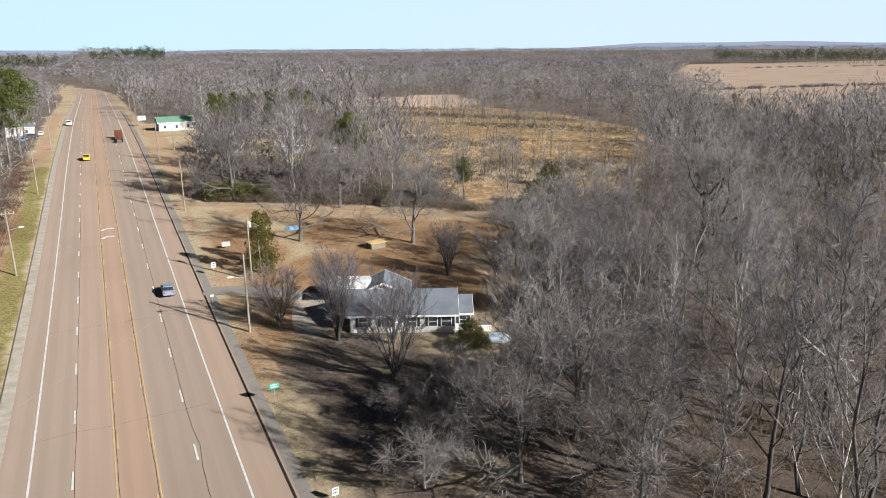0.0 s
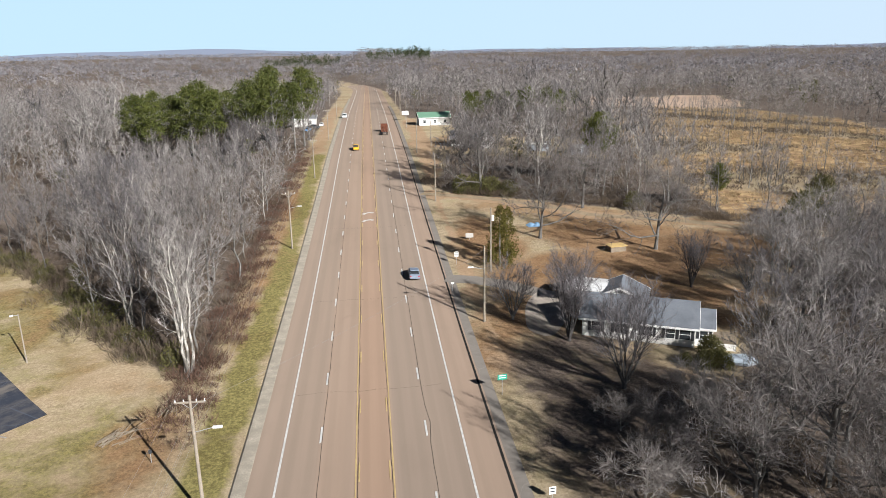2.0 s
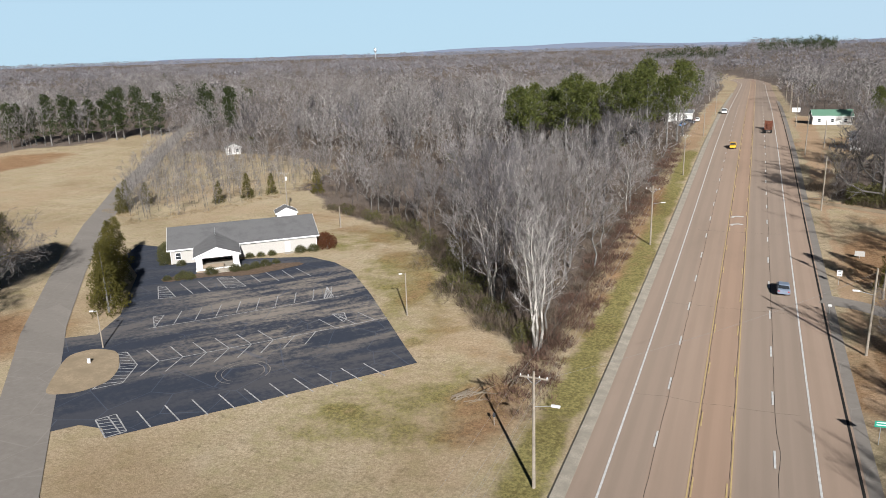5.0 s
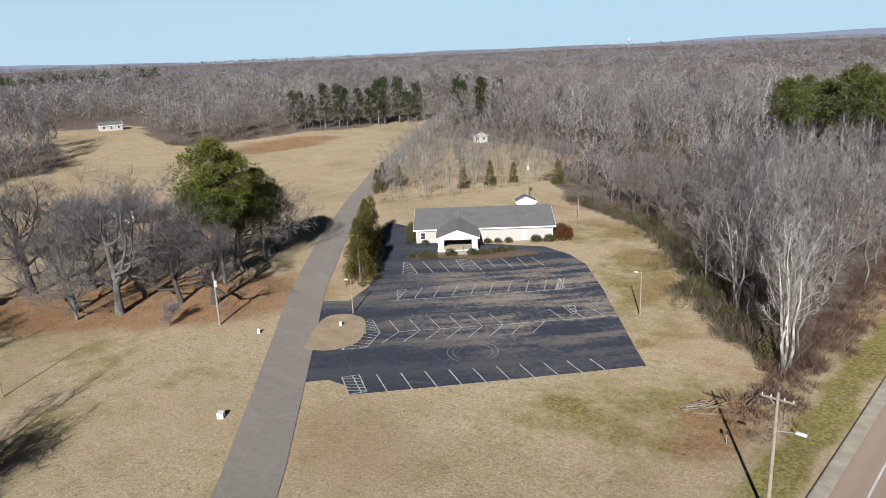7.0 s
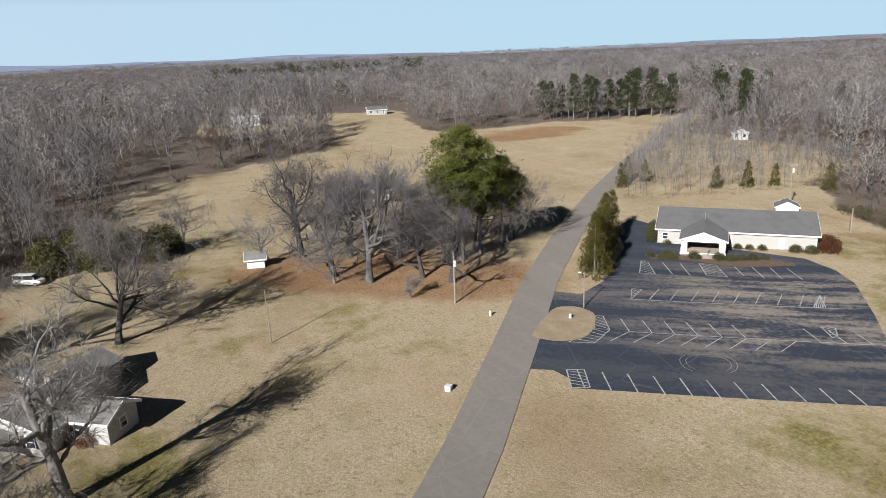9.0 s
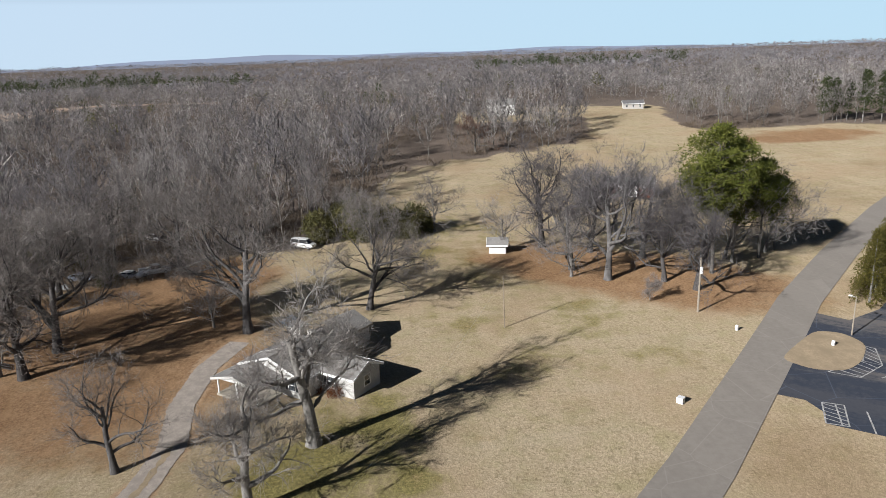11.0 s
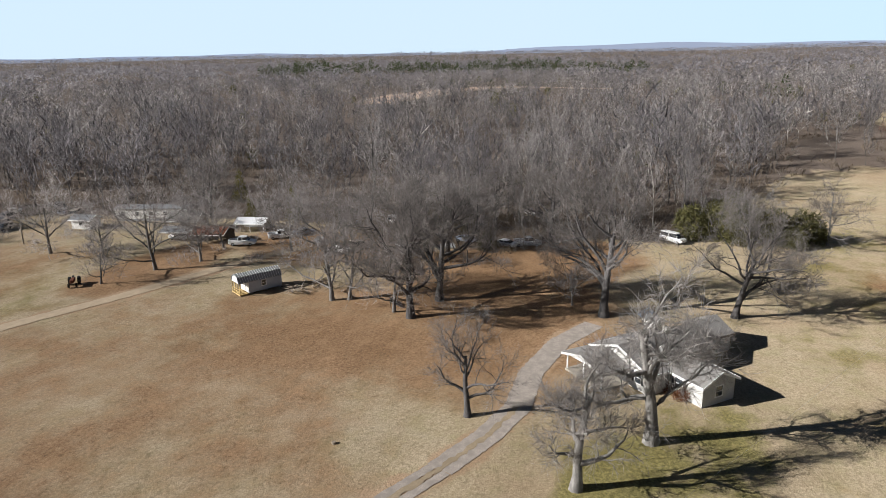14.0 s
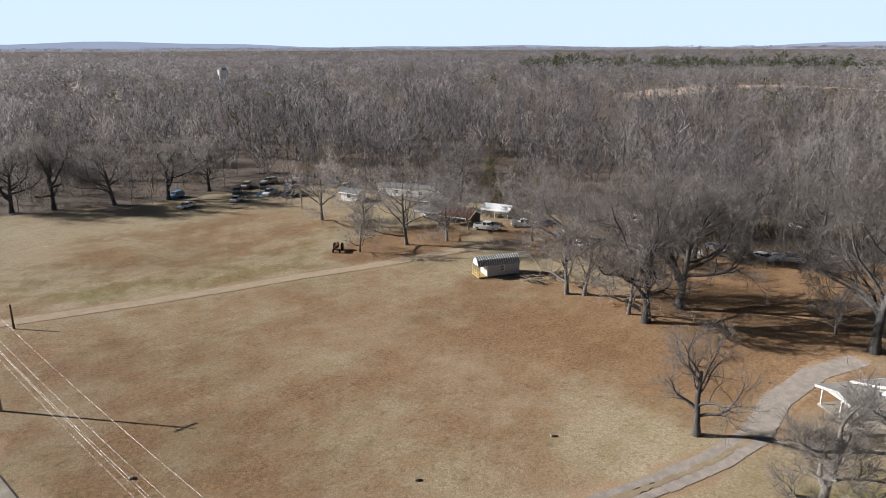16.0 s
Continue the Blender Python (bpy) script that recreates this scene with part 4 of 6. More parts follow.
def thicket(seed, r0=1.6, h=2.2, n=84, w=0.065):
    """A tangle of bare or half-bare stems."""
    q = Plant(seed)
    for _ in range(n):
        a, rad = q.r.uniform(0, 6.28), r0 * math.sqrt(q.r.random())
        p = Vector((rad * math.cos(a), rad * math.sin(a), h * 0.5 * q.r.random() * (1 - 0.5 * rad / r0)))
        q.sliver(p, (Vector((math.cos(a) * 0.4, math.sin(a) * 0.4, 0.9)) + q.way() * 0.6).normalized() * h * q.r.uniform(0.25, 0.6), w * q.r.uniform(0.6, 1.5))
    return q


def tri_mesh(name, v, f, s, materials, tint=None):
    me = bpy.data.meshes.new(name)
    me.vertices.add(len(v))
    me.vertices.foreach_set("co", np.asarray(v, np.float32).ravel())
    me.loops.add(f.size)
    me.loops.foreach_set("vertex_index", f.astype(np.int32).ravel())
    me.polygons.add(len(f))
    me.polygons.foreach_set("loop_start", np.arange(0, f.size, 3, dtype=np.int32))
    for m in materials:
        me.materials.append(m)
    me.polygons.foreach_set("material_index", s.astype(np.int32))
    if tint is not None:
        me.attributes.new("tint", "FLOAT", "POINT").data.foreach_set("value", tint.astype(np.float32))
    me.update(calc_edges=True)
    return me


def tree_thing(name, plant, wood, leaf, label, category="tree", crown="crown"):
    """A tree as a thing: a trunk with its limbs, and a crown of twigs or leaves."""
    v, f, s = plant.arrays()
    tall = float(np.percentile(v[:, 2], 99.5))
    top = thing(name, label, category)
    for slot, nm, m in ((0, "trunk", wood), (1, crown, leaf)):
        ff = f[s == slot]
        if not len(ff):
            continue
        used, inv = np.unique(ff, return_inverse=True)
        ob = new(nm, tri_mesh(nm, v[used], inv.reshape(-1, 3), np.zeros(len(ff)), [m]))
        ob.parent = top
    TALL[top.name] = tall
    return top


TALL = {}
PARKED = []


def stand(proto, x, y, turn=0.0, size=1.0, sink=0.0):
    """Sets a copy, size metres high, of a prototype on the ground; the first one is the prototype itself."""
    m = pose(x, y, gz(x, y) - sink, 0, 0, turn)
    k = size / TALL[proto.name]
    if proto.name not in PARKED:
        PARKED.append(proto.name)
        proto.matrix_basis = m @ Matrix.Diagonal((k, k, k, 1))
        return proto
    k /= proto.scale.x
    return copy_thing(proto, m @ Matrix.Diagonal((k, k, k, 1)))


def mass(name, plants, at, materials, label, category, seed=1, kind="stuff", tilt=0.0):
    """Many plants joined into one object. at: rows of x, y, size, height factor, which plant."""
    g = np.random.default_rng(seed)
    data = [p.arrays() for p in plants]
    vs, fs, ss, ts, base = [], [], [], [], 0
    for x, y, size, high, which in at:
        v, f, s = data[int(which)]
        a = g.uniform(0, 6.283)
        c, d = math.cos(a), math.sin(a)
        w = v * np.array((size, size, size * high), np.float32)
        w = np.stack([w[:, 0] * c - w[:, 1] * d + x, w[:, 0] * d + w[:, 1] * c + y, w[:, 2]], 1)
        w[:, 2] += gz(x, y)
        vs.append(w)
        fs.append(f + base)
        ss.append(s)
        ts.append(np.full(len(v), g.random()))
        base += len(v)
    if not vs:
        return None
    ob = new(name, tri_mesh(name, np.concatenate(vs), np.concatenate(fs), np.concatenate(ss), materials, np.concatenate(ts)))
    return tagged(ob, label, category, kind=kind)


def scatter(seed, r0, r1, gap, depth=1.0, cover=1.0, a0=-63.0, a1=170.0, sparse=True):
    """Jittered places in the woods between two distances from the middle, inside a sector of bearings to the left of north."""
    g = np.random.default_rng(seed)
    n = int(2 * r1 / gap)
    i, j = np.meshgrid(np.arange(n), np.arange(n))
    x = (i.ravel() + g.uniform(-0.1, 1.1, i.size)) * gap - r1
    y = (j.ravel() + g.uniform(-0.1, 1.1, i.size)) * gap - r1
    r = np.hypot(x, y)
    b = np.degrees(np.arctan2(-x, y))
    b = np.where(b < -110, b + 360, b)
    ok = (r >= r0) & (r < r1) & (b > a0) & (b < a1) & (g.random(i.size) < cover)
    x, y = x[ok], y[ok]
    ok = openness(x, y) < -depth
    # thinner, patchy growth on the low ground to the south-west
    thin = (np.sin(x / 23 + 1.3 * np.sin(y / 31)) + np.sin(y / 19 + 1.1 * np.sin(x / 37)) + g.uniform(-0.7, 0.7, len(x))) > 1.0
    ok &= ~(thin & (x < -120) & (y < 40) & (np.hypot(x, y) < 700))
    # a gap in the woods south-east of the white house
    ok &= near_line([(39, 79), (56, 53)], x, y, 13, 1) < 0.5
    if sparse:
        ok &= inside(SAPLINGS, x, y) < 0
    return x[ok], y[ok]


# buildings
def local(x, y, turn, z=None):
    return pose(x, y, gz(x, y) if z is None else z, 0, 0, turn)


def roof_pair(parent, a, b, lo, hi, eave, ridge, material, along="x", over=0.45, thick=0.16, label="", trim=None):
    """Two roof slopes with fascia boards over a block; the ridge runs along x or y, from a to b."""
    mid = (lo + hi) / 2
    slope = (ridge - eave) / (mid - lo)
    for sgn, edge in ((-1, lo), (1, hi)):
        out = edge + sgn * over
        z = eave - slope * over
        prof = [(out, z), (mid, ridge), (mid, ridge + thick), (out, z + thick)]
        part("roof_slope", prism(prof, a - over, b + over, along), material, parent, label)
        part("fascia", prism([(out + sgn * 0.003, z - 0.10), (out + sgn * 0.06, z - 0.10), (out + sgn * 0.06, z + thick + 0.02), (out + sgn * 0.003, z + thick + 0.02)], a - over, b + over, along), trim or TRIM, parent)
        for w, s2 in ((a - over, -1), (b + over, 1)):
            rake = [(out, z - 0.10), (mid, ridge - 0.10), (mid, ridge + thick + 0.03), (out, z + thick + 0.03)]
            part("rake_board", prism(rake, w + s2 * 0.003, w + s2 * 0.05, along), trim or TRIM, parent)


def block(parent, x0, x1, y0, y1, eave, ridge, wall, roof, along="x", over=0.45, base=-0.4, roof_label="", trim=None):
    if along == "x":
        prof = [(y0, base), (y1, base), (y1, eave), ((y0 + y1) / 2, ridge), (y0, eave)]
        part("wall", prism(prof, x0, x1, "x"), wall, parent)
        roof_pair(parent, x0, x1, y0, y1, eave, ridge, roof, "x", over, label=roof_label, trim=trim)
    else:
        prof = [(x0, base), (x1, base), (x1, eave), ((x0 + x1) / 2, ridge), (x0, eave)]
        part("wall", prism(prof, y0, y1, "y"), wall, parent)
        roof_pair(parent, y0, y1, x0, x1, eave, ridge, roof, "y", over, label=roof_label, trim=trim)


def window(parent, x, y, z, w, h, face="-y", shutters=False):
    """A framed window on a wall that faces -y or +x; z is its sill."""
    m = Matrix.Translation((x, y, z)) @ (Matrix.Rotation(radians(90), 4, "Z") if face == "+x" else Matrix.Identity(4))
    top = part("window", box(-w / 2, w / 2, -0.02, 0.02, 0, h), GLASS, parent)
    top.matrix_basis = m
    fr = bmesh.new()
    for a in ((-w / 2 - 0.07, -w / 2, 0, h), (w / 2, w / 2 + 0.07, 0, h), (-w / 2 - 0.07, w / 2 + 0.07, h, h + 0.09), (-w / 2 - 0.1, w / 2 + 0.1, -0.09, 0), (-w / 2, w / 2, h / 2 - 0.03, h / 2 + 0.03)):
        box(a[0], a[1], -0.06, 0.03, a[2], a[3], bm=fr)
    part("frame", fr, TRIM, top)
    if shutters:
        for s in (-1, 1):
            a, b = sorted((s * (w / 2 + 0.09), s * (w / 2 + 0.48)))
            part("shutter", box(a, b, -0.05, 0.02, -0.05, h + 0.05), SHUTTER, top)
    return top


def door(parent, x, y, w=0.95, h=2.05, material=None, z=0.1):
    d = part("door", box(x - w / 2, x + w / 2, y - 0.05, y + 0.02, z, z + h), material or TRIM, parent)
    part("door_handle", box(x + w / 2 - 0.14, x + w / 2 - 0.08, y - 0.1, y - 0.05, z + 0.95, z + 1.05), STEEL, d)
    return d


# the church
church = thing("church", "single-storey pale church with grey shingle roof and portico", "church", local(-99.6, 98.1, 41.4))
block(church, 0, 27.8, 0, 16, 3.0, 5.5, BRICK, SHINGLE, "x", 0.5)
block(church, 4.6, 12.4, -7.9, -3.0, 0.5, 0.52, TAN_BRICK, CONCRETE, "x", 0.0)
roof_pair(church, -7.9, 4.4, 4.6, 12.4, 3.0, 4.45, SHINGLE, "y", 0.3)
part("gable_front", prism([(4.6, 3.0), (12.4, 3.0), (8.5, 4.4)], -7.85, -7.65, "y"), TRIM, church)
part("beam", box(4.6, 12.4, -7.8, -7.45, 2.65, 3.0), TRIM, church)
for a, b in ((4.7, 5.8), (11.2, 12.3)):
    part("pier", box(a, b, -7.7, -6.5, 0, 2.66, 0.03), TRIM, church)
    part("pier_back", box(a, b, -6.5, 0.0, 0, 2.95), BRICK, church)
part("portico_ceiling", box(4.2, 12.8, -7.4, -0.05, 2.7, 2.8), TRIM, church)
# near-black sheet paints the shade inside the portico
part("portico_wall", box(5.4, 11.6, -0.12, -0.05, 0.5, 2.7), DARK, church, "church entrance wall darkened for the portico's shade")
part("ramp_wall", box(5.4, 9.6, -7.2, -6.95, 0.5, 1.25), TAN_BRICK, church, "low tan ramp wall")
for i in range(4):
    part("step", box(8.4, 10.4, -8.35 - 0.38 * i, -7.9, 0.0, 0.52 - 0.13 * i), CONCRETE, church)
for s in (9.35, 9.45):
    part("handrail", tube((s, -7.9, 1.35), (s, -9.3, 0.85), 0.03), WOOD, church)
door(church, 22.0, 0.0, 1.0, 2.1)
part("doorstep", box(21.2, 22.9, -1.3, 0, -0.1, 0.12), CONCRETE, church)
for x in (1.4,):
    window(church, x, -0.03, 1.0, 0.9, 1.2)
part("downpipe", tube((27.7, -0.12, 0), (27.7, -0.12, 2.9), 0.05), TRIM, church)
part("downpipe", tube((0.1, -0.12, 0), (0.1, -0.12, 2.9), 0.05), TRIM, church)
part("steeple_rod", tube((8.5, 0.5, 4.9), (8.5, 0.5, 6.4), 0.04, 0.02), STEEL, church)
tagged(draped("planting_bed", rounded([(-92.5, 88.8), (-89.5, 92), (-86.5, 94.6), (-80.5, 97), (-76.8, 102.5), (-74.8, 106.3), (-77, 107), (-83.5, 102.2), (-88, 96.8), (-92.8, 93), (-95, 90.5)], 1), 0.12, MULCH), "mulched shrub bed before the church", "planting bed", kind="structure")
tagged(draped("side_bed", rounded([(-99.6, 97.3), (-103.5, 101.2), (-107, 106), (-105.5, 106.6), (-101, 101.6), (-98.6, 99)], 1), 0.12, MULCH), "mulched bed along the church wall", "planting bed", kind="structure")

shed = thing("garden_shed", "small white gabled shed behind the church", "shed", local(-101.5, 134.5, 41.4))
block(shed, 0, 4.6, 0, 4, 2.0, 3.1, WHITE, SHINGLE, "y", 0.3)

# the white house beside the highway
house = thing("white_house", "white clapboard bungalow with grey roof and black shutters", "house", local(29.8, 84.5, -24.5))
block(house, -3.0, 11.25, 0, 8.6, 2.65, 4.6, WHITE, SHINGLE_BLUE, "x")
block(house, 11.25, 13.4, 0.8, 7.2, 2.4, 3.8, WHITE, SHINGLE_BLUE, "x", 0.3)
block(house, -2.5, 4.5, 9.0, 14.5, 2.5, 4.1, WHITE, SHINGLE_BLUE, "y")
for x in (-1.2, 1.8, 5.4, 8.2):
    window(house, x, -0.03, 0.9, 1.1, 1.35, shutters=True)
window(house, 10.0, -0.03, 0.9, 1.3, 1.35, shutters=True)
window(house, 12.3, 0.77, 0.95, 0.95, 1.0, shutters=True)
door(house, 3.6, 0.0)
deck = thing("wooden_deck", "grey weathered wooden deck with railing at the house end", "deck", local(29.8, 84.5, -24.5))
part("deck_floor", box(13.55, 16.2, 0.3, 4.2, 0.75, 0.85), WOOD, deck)
part("skirt", box(13.55, 16.2, 0.3, 0.36, -0.2, 0.74), WHITE, deck)
part("skirt", box(16.14, 16.2, 0.3, 4.2, -0.2, 0.74), WHITE, deck)
for i in range(11):
    part("baluster", box(13.6 + 0.25 * i, 13.66 + 0.25 * i, 0.32, 0.38, 0.85, 1.75), WOOD, deck)
part("rail", box(13.55, 16.2, 0.3, 0.4, 1.75, 1.82), WOOD, deck)
part("rail", box(16.1, 16.2, 0.3, 4.2, 1.75, 1.82), WOOD, deck)
for y in (0.3, 4.1):
    part("post", box(16.1, 16.2, y, y + 0.1, -0.2, 1.9), WOOD, deck)

carport = thing("carport", "white metal carport on slim posts", "carport", local(31.3, 97.7, -24.5))
part("roof_sheet", prism([(-3.1, 2.65), (0, 3.05), (3.1, 2.65), (3.1, 2.72), (0, 3.12), (-3.1, 2.72)], -3.1, 3.1, "x"), WHITE_METAL, carport)
for x in (-2.9, 2.9):
    for y in (-2.9, 0, 2.9):
        part("post", tube((x, y, -0.1), (x, y, 2.66), 0.05), WHITE_METAL, carport)

# the house among the oaks
oak_house = thing("oak_shaded_house", "white cottage with weathered grey gabled roofs under oaks", "house", local(-73.8, -1.5, 50))
block(oak_house, -8.0, 0, 0, 4.8, 2.6, 3.7, WALL_OLD, SHINGLE_OLD, "x", 0.4)
block(oak_house, -14.6, -4.9, -3.0, -0.05, 2.6, 4.3, WALL_OLD, SHINGLE_OLD, "y", 0.4)
block(oak_house, -13.4, -7.0, 0.45, 8.6, 2.6, 4.15, WALL_OLD, SHINGLE_OLD, "y", 0.35, trim=WOOD)
block(oak_house, -15.0, -9.4, 9.4, 14.8, 2.4, 3.7, WALL_OLD, SHINGLE_OLD, "y", 0.35, trim=WOOD)
window(oak_house, -3.4, -0.03, 0.8, 1.1, 1.4, shutters=True)
window(oak_house, -6.6, -3.03, 0.9, 1.0, 1.3, shutters=True)
window(oak_house, -11.5, -3.03, 0.9, 1.4, 1.3, shutters=True)
door(oak_house, -9.0, -3.0)
window(oak_house, 0.03, 2.4, 0.9, 1.0, 1.2, "+x")
part("porch_roof", prism([(-15.9, 2.2), (-13.4, 2.75), (-13.4, 2.83), (-15.9, 2.28)], -1.5, 6.8, "y"), SHINGLE, oak_house, "grey ribbed porch roof")
for i in range(20):
    part("roof_rib", prism([(-15.9, 2.28), (-13.4, 2.83), (-13.4, 2.88), (-15.9, 2.33)], -1.45 + 0.42 * i, -1.40 + 0.42 * i, "y"), SHINGLE, oak_house)
for y in (-1.2, 2.6, 6.5):
    part("porch_post", box(-15.8, -15.68, y, y + 0.12, -0.1, 2.2), TRIM, oak_house)
part("chimney", box(-10.6, -9.9, 4.2, 4.9, 3.4, 4.9), BRICK, oak_house, "short pale brick chimney")
roof_pair(oak_house, -7.0, -3.3, -15.0, -8.2, 2.25, 3.1, SHINGLE_OLD, "y", 0.3, trim=WALL_OLD)
part("porch_gable", prism([(-15.0, 2.25), (-8.2, 2.25), (-11.6, 3.08)], -6.95, -6.8, "y"), WHITE, oak_house)
part("porch_floor", box(-15.0, -8.2, -6.9, -3.0, -0.2, 0.25), CONCRETE, oak_house)
for x in (-14.8, -11.7, -8.5):
    part("porch_post", box(x, x + 0.14, -6.8, -6.66, 0.25, 2.27), TRIM, oak_house)
lean = thing("wash_shed", "small white lean-to shed behind the cottage", "shed", local(-73.8, -1.5, 50))
block(lean, -20.0, -18.0, 10.2, 12.0, 1.6, 2.0, WHITE, GREY_METAL, "x", 0.2)


def tarp_heap(x, y, turn, size, material, label, lumps=5, seed=1):
    """A heap under a sheet: a rumpled grid that falls to the ground at its rim."""
    r = random.Random(seed)
    tops = [(r.uniform(-0.6, 0.6), r.uniform(-0.6, 0.6), r.uniform(0.35, 1.0)) for _ in range(lumps)]
    n = 13
    verts, faces = [], []
    for i in range(n):
        for j in range(n):
            u, v = 2 * i / (n - 1) - 1, 2 * j / (n - 1) - 1
            edge = max(0.0, 1 - max(abs(u), abs(v)) ** 4)
            z = max(h * math.exp(-((u - a) ** 2 + (v - b) ** 2) / 0.22) for a, b, h in tops)
            verts.append(((u + r.uniform(-0.05, 0.05)) * size, (v + r.uniform(-0.05, 0.05)) * size * 0.8, edge * z * size * 0.6 - 0.03 + r.uniform(0, 0.05)))
    for i in range(n - 1):
        for j in range(n - 1):
            faces.append((i * n + j, (i + 1) * n + j, (i + 1) * n + j + 1, i * n + j + 1))
    h = mesh_object("covered_heap", verts, faces, [material])
    h.matrix_basis = local(x, y, turn)
    return tagged(h, label, "heap")


TARP_BLUE = plain("faded_blue_tarp", (0.22, 0.36, 0.52), 0.5)
TARP_GREY = plain("grey_tarp", (0.33, 0.34, 0.35), 0.6)
tarp_heap(-100.5, -10.5, 30, 1.7, TARP_BLUE, "junk heap under a faded blue tarpaulin", seed=2)
tarp_heap(33, 139.5, 10, 1.6, TARP_BLUE, "junk heap under a faded blue tarpaulin", seed=3)
tarp_heap(-132, -128, 20, 2.0, TARP_GREY, "scrap heap under a grey sheet", seed=4)
tarp_heap(-121, -79, 60, 1.8, TARP_GREY, "scrap heap under a grey sheet", seed=5)
tarp_heap(-126.5, -52, 15, 1.6, TARP_GREY, "scrap heap under a grey sheet", seed=6)
tarp_heap(-101, -160, 40, 1.5, TARP_BLUE, "junk heap under a faded blue tarpaulin", seed=7)


def log_pile(x, y, turn, n, length, seed, label):
    r = random.Random(seed)
    top = thing("brush_pile", label, "brush pile", local(x, y, turn))
    for i in range(n):
        a, b = r.uniform(-1, 1), r.uniform(-0.9, 0.9)
        d = Vector((r.uniform(0.5, 1), r.uniform(-0.5, 0.5), r.uniform(-0.05, 0.3))).normalized() * length * r.uniform(0.4, 1)
        p = Vector((a * length * 0.5, b * length * 0.4, r.uniform(0.05, 0.6) * (1 - abs(b))))
        part("branch", tube(p - d / 2 + Vector((0, 0, max(0, d.z / 2))), p + d / 2 + Vector((0, 0, max(0, d.z / 2))), r.uniform(0.03, 0.09), 0.015, 5), WOOD, top)


log_pile(-92.2, -65.7, 60, 46, 4.5, 3, "heap of cut dry branches beside the shed")
log_pile(-96, -63, 20, 30, 4.0, 4, "heap of cut dry branches beside the shed")
log_pile(-22, 73, 70, 30, 3.6, 5, "heap of dry branches in the ditch")
log_pile(-26, 67, 40, 26, 3.2, 6, "heap of dry branches in the ditch")
log_pile(-109, 16.5, 20, 5, 2.6, 7, "fallen dead branch on the lawn")
for x, y in ((-53.4, -34.9), (-38.9, -39.6), (-21.6, -58.8)):
    part("tree_stump", tube((0, 0, -0.2), (0, 0, 0.22), 0.27, 0.22, 11), WOOD, None)
    st = bpy.data.objects[[o.name for o in scene.objects if o.name.startswith("tree_stump")][-1]]
    st.matrix_basis = local(x, y, 20)
    tagged(st, "short weathered tree stump in the grass", "stump")
planks = thing("plank_lean_to", "small collapsed lean-to of weathered planks", "lean-to", local(-90.7, -47.5, 30))
for i in range(7):
    part("plank", prism([(0, 1.1), (1.9, 0.0), (1.9, 0.05), (0, 1.15)], -1.2 + 0.34 * i, -0.92 + 0.34 * i, "x"), WOOD if i % 3 else TRIM, planks)
for x in (-1.1, 1.0):
    part("post", box(x, x + 0.1, 0.0, 0.1, -0.1, 1.12), WOOD, planks)


def simple_house(name, label, x, y, turn, w, d, eave, ridge, wall, roof, along="x", windows=3, category="house"):
    h = thing(name, label, category, local(x, y, turn))
    block(h, -w / 2, w / 2, -d / 2, d / 2, eave, ridge, wall, roof, along)
    for i in range(windows):
        window(h, -w / 2 + w * (i + 0.5) / windows, -d / 2 - 0.03, 0.9, 1.0, 1.2)
    return h


h = simple_house("gabled_house", "white house with slate-grey roof among bare trees", 34, 239, -8, 13, 9, 2.7, 5.0, WHITE, SHINGLE_BLUE)
block(h, 2.5, 7.5, -7.5, -4.0, 2.7, 4.6, WHITE, SHINGLE_BLUE, "y")
window(h, 5, -7.53, 0.8, 1.2, 1.4, shutters=True)
simple_house("green_roofed_building", "long white building with a green metal roof", 27, 301, 4, 13, 8, 3.2, 5.0, WHITE, GREEN_METAL)
simple_house("low_outbuilding", "low outbuilding with a flat grey metal roof", 54, 225, -10, 7, 5, 2.3, 2.7, SIDING_GREY, GREY_METAL, windows=1, category="outbuilding")
simple_house("low_outbuilding", "low outbuilding with a flat grey metal roof", 65, 216, -12, 5, 4, 2.3, 2.7, SIDING_GREY, GREY_METAL, windows=1, category="outbuilding")
simple_house("farmhouse", "distant white farmhouse with porch", -364, 78, 80, 14, 10, 5.2, 8.0, WHITE, SHINGLE_OLD, windows=4)
simple_house("distant_house", "distant pale single-storey house", -357, 146, 75, 10, 7, 2.6, 4.0, BRICK, SHINGLE, windows=3)
simple_house("roadside_cottage", "small white cottage at the edge of the woods", -188, 225, 45, 5.5, 5, 2.7, 4.0, WHITE, SHINGLE, "y", 2)
simple_house("red_barn", "weathered red outbuilding with white doors", -176, 72, 62, 12, 7, 3.0, 4.6, RUST, SHINGLE_OLD, windows=0, category="barn")
simple_house("white_toolshed", "small white wooden shed with dark roof", -130.5, 27, 75, 3.2, 2.8, 1.9, 2.8, WHITE, SHINGLE_OLD, windows=0, category="shed")
simple_house("roadside_shop", "small white shop beside the highway", -27, 312, 0, 9, 8, 3.0, 4.2, WHITE, GREY_METAL, windows=2, category="shop")
barn_door = [o for o in scene.objects if o.name == "red_barn"][0]
part("door", box(-2.4, 2.4, -3.6, -3.52, 0.0, 2.6), TRIM, barn_door, "wide white barn door")

